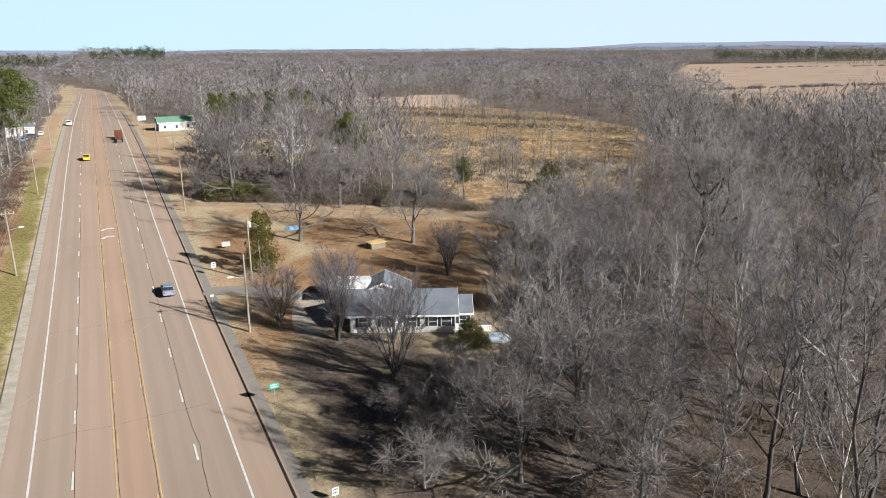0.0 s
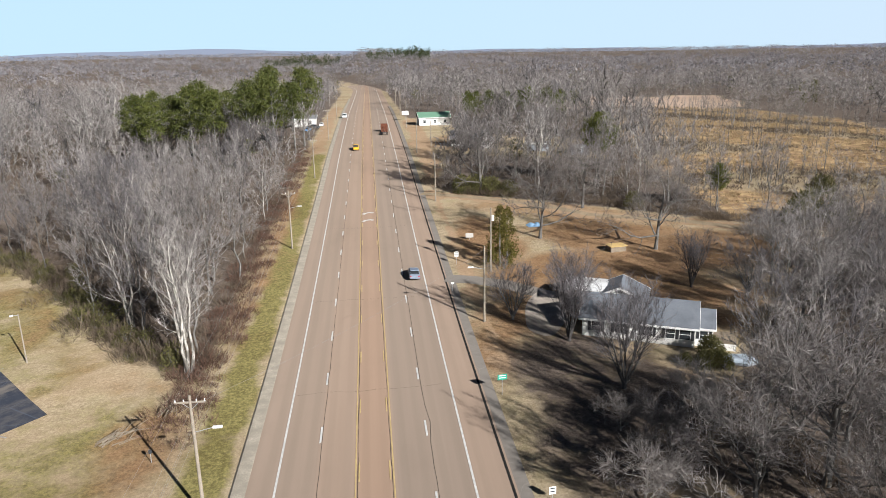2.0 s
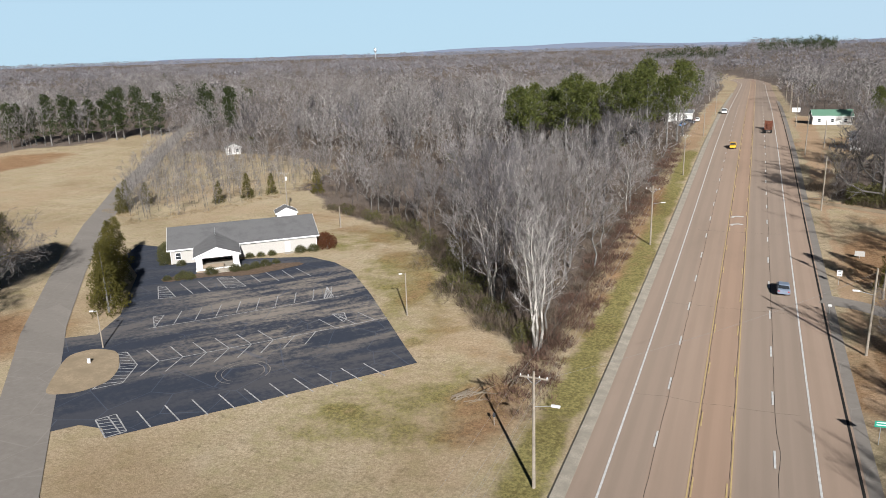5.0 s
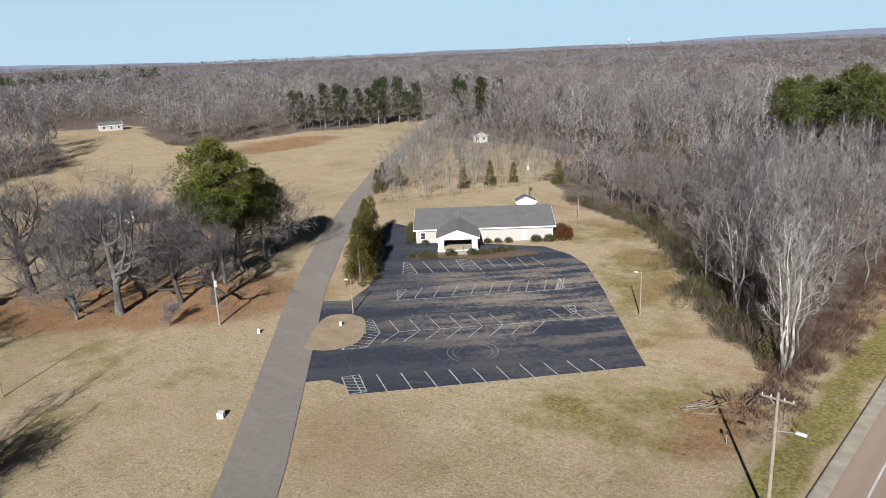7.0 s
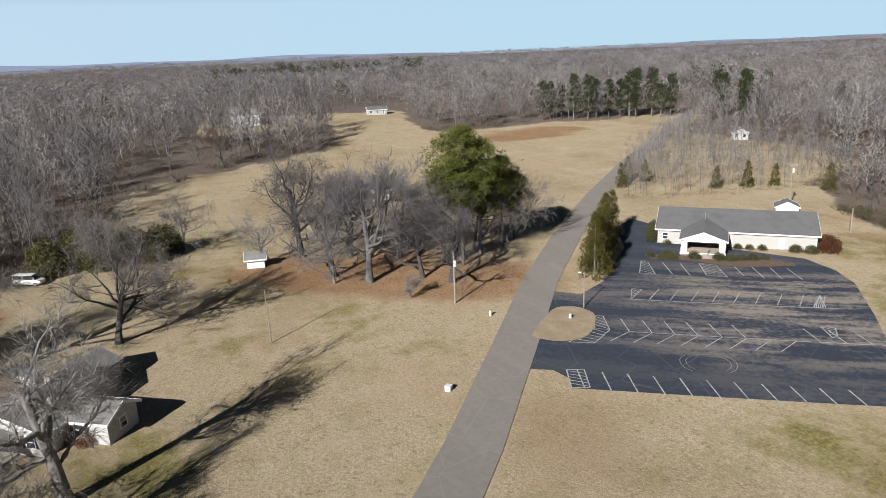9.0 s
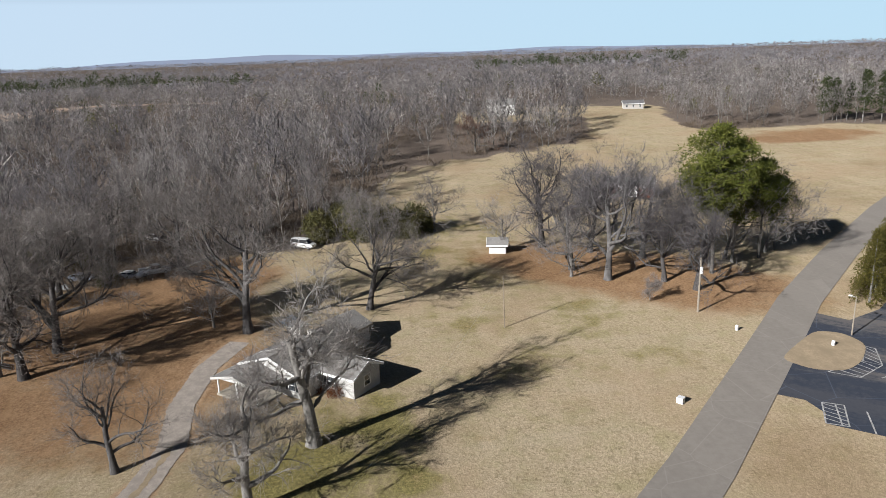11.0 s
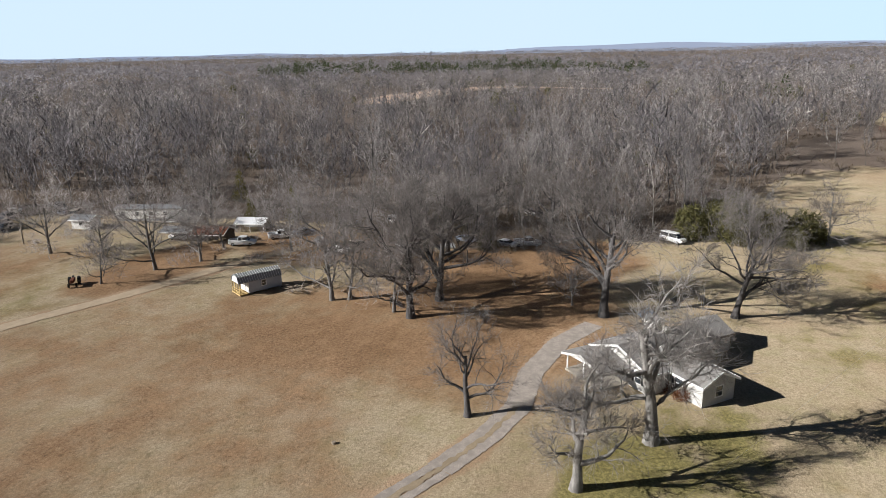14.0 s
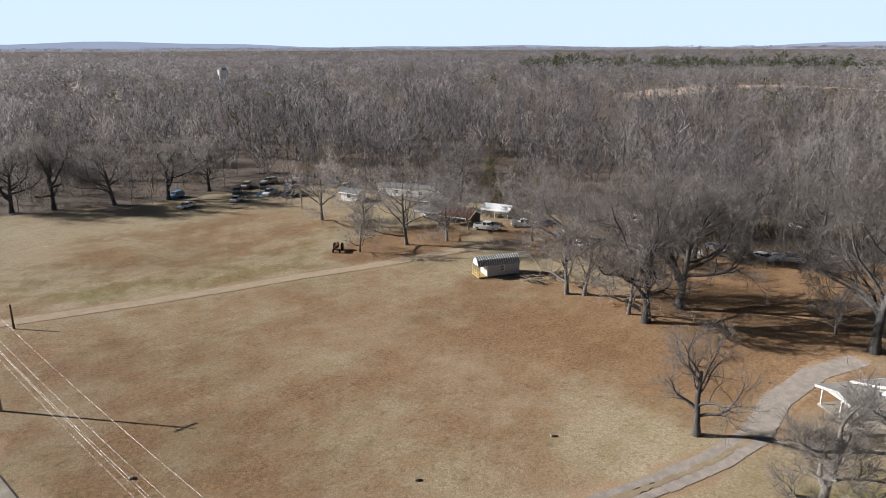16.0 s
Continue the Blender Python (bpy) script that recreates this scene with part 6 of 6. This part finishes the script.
VASES = [tree_thing("ornamental_pear", vase(s, 9.5, 9, 11), BARK_DARK, TWIG_DARK, "bare vase-shaped ornamental pear tree") for s in (6, 7)]
TALLS = [tree_thing("tall_tree", broad(s, 17, 0.95, 4, 0.05, 11, 0.16, 0.27, 0.12), BARK, TWIG_GREY, "tall bare hardwood tree with dense rising twigs") for s in (8, 9)]
WHITES = [tree_thing("sycamore", clump(s, 19, n), BARK_PALE, TWIG_GREY, "white-barked bare sycamore with several stems") for s, n in ((10, 4), (11, 2))]
SMALLS = [tree_thing("small_tree", broad(s, 8, 1.1, 6, 0.035, 8, 0.15, 0.13), BARK_PALE, TWIG_GREY, "small bare tree with pinkish-grey twigs") for s in (12, 13)]
PINES = [tree_thing("pine_tree", pine(s, 22, cr, 5.4, 170, 60, 0.65, 0.16), BARK, NEEDLE, "tall green pine with a dense clumped crown", crown="foliage") for s, cr in ((14, 0.55), (15, 0.65), (16, 0.5))]
FIELD_PINES = [tree_thing("pine_tree", pine(s, 22, 0.82, 3.6, 95, 20, 0.9, 0.30), BARK, PINE_DARK, "slim dark green pine beside the field", crown="foliage") for s in (34, 35)]
GROVE = [tree_thing("pine_tree", pine(s, 22, cr, 4.8, 100, 20, 0.9, 0.30), BARK, PINE_MID, "tall green pine in a grove", crown="foliage") for s, cr in ((24, 0.55), (25, 0.65), (26, 0.5))]
CEDARS = [tree_thing("cedar_tree", cone_tree(s, 11, 2.9, 170, 22, 0.15), BARK, CEDAR, "dense olive-green cedar beside the lane", crown="foliage") for s in (17, 18)]
SHRUBS = [tree_thing("shrub", bush(s, 1.0, 1.15, 70, 34, 0.07, 0.09), BARK, SHRUB, "clipped round evergreen shrub", "shrub", "foliage") for s in (19, 20)]
JUNIPER = [tree_thing("evergreen_bush", bush(s, 2.6, 4.5, 80, 32, 0.45, 0.15), BARK, HEDGE, "large ragged evergreen bush", "bush", "foliage") for s in (21, 22)]
RUSTS = [tree_thing("russet_shrub", bush(s, 1.5, 2.2, 40, 40, 0.25, 0.1), BARK, RUSSET, "rounded shrub with dry russet leaves", "shrub", "foliage") for s in (23,)]

EARTHY = tree_thing("oak_tree", broad(31, 14, 1.0, 8, 0.034, 9, 0.2, 0.3, 0.08), BARK, TWIG_RED, "oak holding dry russet leaves at the wood's edge")
turns = random.Random(77)


def plant(kind, places):
    """places: x, y and height in metres."""
    for i, (x, y, h) in enumerate(places):
        stand(kind[i % len(kind)], x, y, turns.uniform(0, 360), h)


plant(OLDS, ((-64.9, -5.7, 18.5), (-54.6, -10.9, 13.5), (-63.3, -24.4, 12.5)))
plant(OAKS, ((-50, -186, 17), (-58, -182, 18), (-70, -176, 17), (-82, -172, 16), (-95, -175, 15), (-97.5, -16.3, 23), (-95.8, -41.5, 20), (-87.5, -42.5, 20), (-103.4, 1.2, 17.5), (91.5, 87.6, 23), (-120, -50, 16), (-136, -34, 16)))
plant(LANE_OAKS, ((-115.7, 37.3, 21), (-109, 41.4, 22), (-131.8, 36.3, 22), (-100.9, 53.1, 20), (-126, 44, 18), (-120, 52, 18), (-106, 50, 17)))
plant(PALES, ((32.1, 130.5, 17), (51.4, 120.7, 18), (38.7, 50.7, 17), (43.2, 55, 15), (62, 72, 16), (74, 80, 17), (54, 80, 15), (60, 84, 17), (26.5, 168.3, 20), (36, 230, 16), (62, 100, 14), (70, 108, 15), (47, 152, 16), (66, 150, 15), (30, 47, 13), (36, 38, 14), (41, 42, 15), (72, 92, 17), (55, 228, 17), (84, 112, 16), (-143, 3, 13), (-150, 17, 13)))
plant(VASES, ((27.5, 70.6, 12), (24.9, 84.1, 11), (19.0, 92.1, 9.2), (49.3, 101.1, 9.6), (56.3, 96.7, 8.6), (26.5, 90.5, 11), (31, 80, 10)))
plant(TALLS, ((-88.8, -45.9, 16), (-90.1, -57.4, 20), (-91.3, -55, 16), (-100.6, -21.6, 10), (-112, 36, 15), (-93.3, -96.7, 19), (-131, -115.8, 18), (-94.9, -125.5, 17), (-83.8, -99.7, 11), (-100.6, -92.6, 14), (-157, -7.3, 14), (-131.8, 28.5, 11), (-116, 66, 18), (-121, 70, 17), (-118, 75, 17), (-112, -80, 14), (-110, -95, 13), (-126, -70, 15), (-140, -50, 15), (-120, -112, 13), (-128, -90, 14)))
plant(WHITES, ((-22.8, 80.5, 19), (52.5, 54.2, 18), (-26, 92, 17), (66, 66, 18), (84, 72, 20), (60, 50, 16), (-34, 96, 17)))
plant(SMALLS, ((21.9, 50.0, 7.5), (26, 58, 6), (33, 62, 7), (-98, 44, 4), (24, 62, 5)))
plant(PINES, ((-108.4, 59.5, 25), (-113.4, 66, 22), (-112, 61, 19), (-115, 72, 18), (-119, 77.5, 14), (57, 172, 18.6), (75.7, 146.5, 10.3)))
g = random.Random(9)
plant(GROVE, [(-24 - 8.5 * i + g.uniform(-3, 3), 236 + 13 * j + g.uniform(-4, 4), g.uniform(21, 28)) for j in range(3) for i in range(7)])
plant(GROVE, [(38 + 6 * i + g.uniform(-2, 2), 290 + 7 * (i % 3) + g.uniform(-4, 4), g.uniform(13, 15.5)) for i in range(9)])
plant(FIELD_PINES, [(-282 + 2.5 * i + g.uniform(-3, 3), 200 + 4.6 * i + g.uniform(-2, 2), g.uniform(15, 23)) for i in range(13)] + [(-238, 272, 20), (-232, 280, 21), (-226, 270, 17), (-258, 290, 20), (-250, 300, 20)])
plant(CEDARS, ((-89.8, 74.5, 11.2), (-92.5, 77.5, 10), (-97, 81.5, 9.5), (-101, 85.5, 10), (-105.5, 90, 10), (-109, 94.5, 9.5), (21.4, 115.6, 10.5), (23.5, 120, 9), (-151, 134, 6), (-147, 131, 5), (-154, 139, 7), (-131, 149, 6), (-127, 156, 7), (-124, 163, 6), (-150, 142, 6), (-112, 168, 7), (-135, -95, 8), (-150, -122, 8), (-131, -104, 6), (-137, -58, 9), (-141, -62, 8), (-139, -53, 7.5), (-158, -60, 9)))
church_m = local(-99.6, 98.1, 41.4)
for x, y, s in ((1.8, -1.2, 0.9), (14.5, -1.0, 0.85), (16.6, -1.0, 0.8), (18.7, -1.0, 0.9), (24.3, -1.2, 1.2), (26.8, -1.3, 1.2), (-0.3, -10.3, 0.8), (1.6, -10.6, 0.85), (3.4, -10.8, 1.1), (2.4, -9.2, 1.0), (7.2, -9.6, 1.2), (11.3, -9.4, 1.2), (13.2, -9.6, 1.0), (15.0, -8.8, 1.0), (17.0, -8.2, 1.05), (18.9, -7.2, 0.8), (-1.2, 0.8, 1.0), (-1.3, 2.6, 1.2), (-1.4, 4.6, 1.3), (-1.5, 7.0, 1.4), (-1.6, 9.4, 1.5), (-1.5, 12.0, 1.5)):
    v = church_m @ Vector((x, y, 0))
    stand(SHRUBS[int(10 * x) % 2], v.x, v.y, turns.uniform(0, 360), 1.25 * s)
stand(RUSTS[0], -77.2, 118.0, 0, 3.0)
stand(RUSTS[0], -79.0, 119.8, 90, 2.7)
stand(RUSTS[0], -75.2, -3.6, 30, 1.5)
stand(RUSTS[0], -76.6, -5.2, 120, 1.3)
for x, y, s in ((40.6, 76.8, 0.62), (39.2, 74.6, 0.45), (41.0, 74.2, 0.42), (37.0, 75.6, 0.3), (-150, -2, 1.5), (-146, 1, 1.0), (-153, 4, 1.2), (-148, -8, 1.4), (-156, -3, 1.4), (-149, 7, 1.4), (-151, 13, 1.3), (-146, 11, 0.9), (22, 171, 0.9), (25.5, 170, 1.0), (29, 168, 0.9), (33, 166, 0.8), (86, 133, 1.1), (90, 136, 1.3), (94, 131, 1.2), (-165, 0, 1.3), (104, 152, 1.2), (58, 150, 0.8), (-126, -44, 0.7)):
    stand(JUNIPER[int(x) % 2], x, y, turns.uniform(0, 360), 4.8 * s)

stand(EARTHY, -261, 46, 20, 14)
# bare trees growing between the scrap cars
g = random.Random(41)
spots = []
while len(spots) < 7:
    x, y = g.uniform(-150, -96), g.uniform(-118, -38)
    if x + 0.35 * y < -130 and all(math.hypot(x - c[1], y - c[2]) > 3.6 for c in CARS) and all(math.hypot(x - a, y - b) > 5.0 for a, b, _ in spots) and not (-128 < x < -108 and y < -92):
        spots.append((x, y, g.uniform(10, 17)))
plant(TALLS + PALES, spots)


# the woods, as one stuff object for each ring and kind
def rows(x, y, seed, kinds, lo=0.75, hi=1.2):
    g = np.random.default_rng(seed)
    swell = 1.0 + 0.16 * np.sin(x / 41 + 2 * np.sin(y / 67)) + 0.1 * np.sin(y / 29 + x / 53)
    return np.stack([x, y, g.uniform(lo, hi, len(x)) * swell, g.uniform(0.85, 1.15, len(x)), g.integers(0, kinds, len(x))], 1)


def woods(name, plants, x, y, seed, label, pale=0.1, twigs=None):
    """Mixed kinds, grey and pale-stemmed in the north; south-west, darker twigs paint in backlit shade."""
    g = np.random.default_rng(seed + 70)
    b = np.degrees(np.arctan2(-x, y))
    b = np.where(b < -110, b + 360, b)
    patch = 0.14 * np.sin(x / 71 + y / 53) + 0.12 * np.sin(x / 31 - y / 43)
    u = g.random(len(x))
    # the share that rises with bearing stands in for trees against the light
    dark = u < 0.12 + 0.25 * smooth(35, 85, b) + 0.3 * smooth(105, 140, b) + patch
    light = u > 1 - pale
    for k, wood, twig, kind in ((~dark & ~light, BARK, TWIG_GREY, "grey"), (light & ~dark, BARK_PALE, TWIG_GREY, "pale-stemmed"), (dark, BARK_DARK, TWIG_DARK, "dark-toned")):
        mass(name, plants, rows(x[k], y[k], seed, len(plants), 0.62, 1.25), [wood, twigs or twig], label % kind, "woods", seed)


x, y = scatter(11, 30, 175, 6.9, 1.5)
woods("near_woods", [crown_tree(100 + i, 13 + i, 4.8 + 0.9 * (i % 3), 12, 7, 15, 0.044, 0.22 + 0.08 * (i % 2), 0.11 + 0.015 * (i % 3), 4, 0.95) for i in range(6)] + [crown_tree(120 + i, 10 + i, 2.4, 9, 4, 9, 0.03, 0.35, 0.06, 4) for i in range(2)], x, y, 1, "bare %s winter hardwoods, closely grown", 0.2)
x, y = scatter(12, 30, 175, 3.2, 0.3, 0.75)
mass("undergrowth", [thicket(130 + i) for i in range(4)], rows(x, y, 2, 4, 0.6, 1.3), [SCRUB, SCRUB], "dry brown undergrowth and briars between the trees", "undergrowth")
x, y = scatter(17, 175, 330, 7.5, 0.3, 0.7)
mass("far_undergrowth", [thicket(134 + i, 2.6, 2.6, 60, 0.12) for i in range(4)], rows(x, y, 7, 4, 0.7, 1.4), [SCRUB, SCRUB], "dry brown scrub between the trees", "undergrowth")
x, y = scatter(13, 175, 360, 9.2, 1.0)
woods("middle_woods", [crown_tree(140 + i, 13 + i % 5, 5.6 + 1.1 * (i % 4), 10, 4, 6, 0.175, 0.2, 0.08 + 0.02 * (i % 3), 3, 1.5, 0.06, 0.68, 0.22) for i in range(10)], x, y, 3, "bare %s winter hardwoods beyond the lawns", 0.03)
x, y = scatter(14, 360, 820, 12.4)
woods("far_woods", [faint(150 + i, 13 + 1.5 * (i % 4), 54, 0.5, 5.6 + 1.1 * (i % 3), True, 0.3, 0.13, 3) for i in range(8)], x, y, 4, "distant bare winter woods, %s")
x, y = scatter(15, 820, 1900, 24.0)
woods("distant_woods", [faint(160 + i, 15, 23, 1.75, 11, False, 0.42, 0.15) for i in range(6)], x, y, 5, "far bare winter woods, %s", 0.0, TWIG_HAZE)
x, y = scatter(16, 1900, 4300, 62.0)
woods("horizon_woods", [faint(170 + i, 16, 10, 4.6, 28, False, 0.5, 0.17) for i in range(6)], x, y, 6, "wooded horizon, %s and hazy", 0.0, TWIG_HAZE)
g = np.random.default_rng(71)
x, y = g.uniform(-217, -119, 900), g.uniform(123, 228, 900)
k = inside(SAPLINGS, x, y) > 0
mass("sapling_stand", [slender(250 + i, 8 + i, 4, 0.04, 7, 0.25, 0.055, (3, 0, 0), 3, 0.24) for i in range(4)], rows(x[k], y[k], 15, 4, 0.7, 1.15), [BARK, TWIG_GREY], "thin grey young trees behind the church lawn", "saplings")
x, y = g.uniform(-160, -118, 700), g.uniform(120, 185, 700)
d = inside(SAPLINGS, x, y)
k = (d > -2.5) & (d < 3.5)
mass("straw_fringe", [thicket(255 + i, 1.0, 1.0, 30, 0.07) for i in range(3)], rows(x[k], y[k], 17, 3, 0.6, 1.2), [STRAW, STRAW], "tall straw along the edge of the young trees", "grass")


def wedge(seed, b0, b1, r0, r1, gap):
    """Places in a sector between two bearings (degrees to the left of north) and two distances."""
    g = np.random.default_rng(seed)
    n = int(radians(b1 - b0) * (r0 + r1) / 2 * (r1 - r0) / gap ** 2)
    b, r = np.radians(g.uniform(b0, b1, n)), g.uniform(r0, r1, n)
    return -r * np.sin(b), r * np.cos(b)


ever = [far_pine(180 + i, 17 + 2 * i) for i in range(4)]
px, py = [], []
for i, (b0, b1, r0, r1, gap) in enumerate(((97, 127, 1020, 1180, 13), (64, 80, 1150, 1300, 14), (-5, 0, 1500, 1700, 10), (2, 8, 1500, 1650, 12), (-58, -46, 1500, 1700, 13), (38, 44, 520, 600, 10), (86, 89, 420, 450, 9), (106, 109, 480, 520, 12), (18, 22, 430, 470, 14))):
    x, y = wedge(30 + i, b0, b1, r0, r1, gap)
    px.append(x)
    py.append(y)
x, y = np.concatenate(px), np.concatenate(py)
belt = rows(x, y, 8, 4, 0.7, 1.2)
belt[:, 2] *= np.where(np.hypot(x, y) < 700, 0.6, 1.0)
mass("pine_belt", ever, belt, [BARK, PINE_DARK], "distant belts of dark green pines", "woods")
x, y = scatter(18, 185, 800, 46.0, 3.0, 0.55)
mass("scattered_evergreens", [far_pine(190 + i, 10 + i, 70, 0.5, 2.4) for i in range(4)], rows(x, y, 9, 4, 0.6, 1.1), [BARK, HEDGE], "scattered evergreens among the bare woods", "woods")

# the sedge field: thin young trees and clumps of tall straw
g = np.random.default_rng(40)
x, y = g.uniform(80, 215, 1500), g.uniform(150, 400, 1500)
d = inside(OPEN[1], x, y)
k = (d > -4) & ((np.sin(0.115 * (0.35 * x + y) + 1.3 * np.sin(x / 31)) + 0.6 * np.sin(x / 17 + y / 41) + g.uniform(-0.6, 0.6, 1500)) < -0.55)
mass("field_saplings", [crown_tree(200 + i, 8 + i, 2.4, 8, 3, 3, 0.07, 0.2, 0.09, 3, 0.8) for i in range(5)], rows(x[k], y[k], 10, 5, 0.6, 1.2), [BARK, TWIG_GREY], "thin bare young trees in the sedge field", "saplings")
x, y = g.uniform(80, 215, 5000), g.uniform(150, 400, 5000)
band = np.sin(0.115 * (0.35 * x + y) + 1.3 * np.sin(x / 31)) + 0.6 * np.sin(x / 17 + y / 41)
k = (inside(OPEN[1], x, y) > 1) & (band < -0.4)
mass("field_brush", [thicket(215 + i, 1.6, 1.7, 26, 0.14) for i in range(4)], rows(x[k], y[k], 18, 4, 0.6, 1.3), [SCRUB, SCRUB], "dark-toned brush between strips of sedge", "undergrowth")
k = (inside(OPEN[1], x, y) > 1) & (band > -0.4)
mass("tall_straw", [thicket(210 + i, 1.3, 1.1, 26, 0.16) for i in range(4)], rows(x[k], y[k], 11, 4, 0.7, 1.4), [STRAW, STRAW], "clumps of tall golden broom sedge", "grass")

# bare hedgerows across the far fields
u = g.random(260)
x = np.concatenate([470 + 330 * u[:140], 900 + 700 * u[140:]])
y = np.concatenate([455 - 60 * u[:140] + g.normal(0, 1.5, 140), 800 - 120 * u[140:] + g.normal(0, 3, 120)])
mass("hedgerow", [thicket(270 + i, 3.0, 3.2, 40, 0.35) for i in range(4)], rows(x, y, 19, 4, 0.5, 1.5), [BARK, TWIG_DARK], "thin bare hedgerow between ploughed fields", "hedgerow")

# low evergreen tangle where the woods meet the lawn and the road
edge = ((-24, 80), (-31, 86.5), (-36, 92), (-41, 98.5), (-47, 108), (-53, 118.5), (-60, 127), (-68, 135.5), (-80, 141.5), (-90, 147), (-98, 152))
px, py = [], []
for (ax, ay), (bx, by) in zip(edge, edge[1:]):
    n = int(math.hypot(bx - ax, by - ay) * 0.9)
    u = g.random(n)
    px.append(ax + (bx - ax) * u + g.normal(0, 1.2, n) + 0.8)
    py.append(ay + (by - ay) * u + g.normal(0, 1.2, n) + 0.8)
x, y = np.concatenate(px), np.concatenate(py)
mass("hedge_tangle", [bush(220 + i, 1.5, 2.2, 18, 22, 0.3, 0.1) for i in range(4)], rows(x, y, 12, 4, 0.3, 1.25), [BARK, HEDGE], "olive-green evergreen tangle along the edge of the woods", "undergrowth")
mass("edge_briars", [thicket(224 + i, 1.9, 2.8, 100, 0.05) for i in range(4)], rows(x + g.normal(0, 1.5, len(x)), y + g.normal(0.5, 1.5, len(x)), 20, 4, 0.5, 1.4), [SCRUB, SCRUB], "brown briars and saplings along the edge of the woods", "undergrowth")
n = 260
x, y = g.uniform(-23.5, -18.5, n), g.uniform(62, 240, n)
mass("roadside_brush", [thicket(230 + i, 1.3, 1.6, 90, 0.045) for i in range(4)], rows(x, y, 13, 4, 0.6, 1.3), [SCRUB, TWIG_RED], "reddish-brown brush beside the highway verge", "undergrowth")
x, y = np.concatenate([g.uniform(14, 95, 240), g.uniform(-160, -95, 160)]), np.concatenate([g.uniform(0, 1, 240), g.uniform(-100, -36, 160)])
y[:240] = np.interp(x[:240], (14, 25, 39, 51, 63, 77, 95), (182, 168, 162, 154, 146, 135, 128)) + g.normal(1.5, 2, 240)
k = np.concatenate([np.ones(240, bool), openness(x[240:], y[240:]) < 8])
mass("brush_line", [thicket(240 + i, 1.5, 2.4, 80, 0.06) for i in range(4)], rows(x[k], y[k], 14, 4, 0.6, 1.3), [SCRUB, SCRUB], "brown brush along the field edge", "undergrowth")

# backdrop hills beyond the last woods; their blue haze is a painted glow
hills = []
for i in range(121):
    b = radians(-75 + 260 * i / 120)
    top = 46 + 14 * math.sin(i / 5.3) + 9 * math.sin(i / 2.1 + 1) + 4 * math.sin(i * 1.3)
    hills += [(-4650 * math.sin(b), 4650 * math.cos(b), -20), (-4650 * math.sin(b), 4650 * math.cos(b), top), (-4850 * math.sin(b), 4850 * math.cos(b), -20)]
q = Nodes("haze_glow_hills", 1.0)
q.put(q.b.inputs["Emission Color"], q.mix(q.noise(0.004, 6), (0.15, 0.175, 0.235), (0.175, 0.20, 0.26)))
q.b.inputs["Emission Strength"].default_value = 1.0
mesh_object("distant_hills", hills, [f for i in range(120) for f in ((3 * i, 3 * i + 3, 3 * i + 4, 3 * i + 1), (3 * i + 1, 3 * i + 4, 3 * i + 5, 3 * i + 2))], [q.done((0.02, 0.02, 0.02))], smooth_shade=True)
tagged(bpy.data.objects["distant_hills"], "low wooded hills on the horizon, self-lit in haze blue-grey", "backdrop", kind="structure")

# scrub between the scrap cars
g = np.random.default_rng(52)
x, y = g.uniform(-150, -96, 260), g.uniform(-175, -36, 260)
k = (x + 0.35 * np.maximum(y, -110) < -126)
for _, cx, cy, _ in CARS:
    k &= np.hypot(x - cx, y - cy) > 2.6
mass("yard_scrub", [thicket(260 + i, 1.6, 2.6, 90, 0.045) for i in range(4)], rows(x[k], y[k], 16, 4, 0.5, 1.2), [SCRUB, TWIG_GREY], "dry briars and saplings between the scrap cars", "undergrowth")
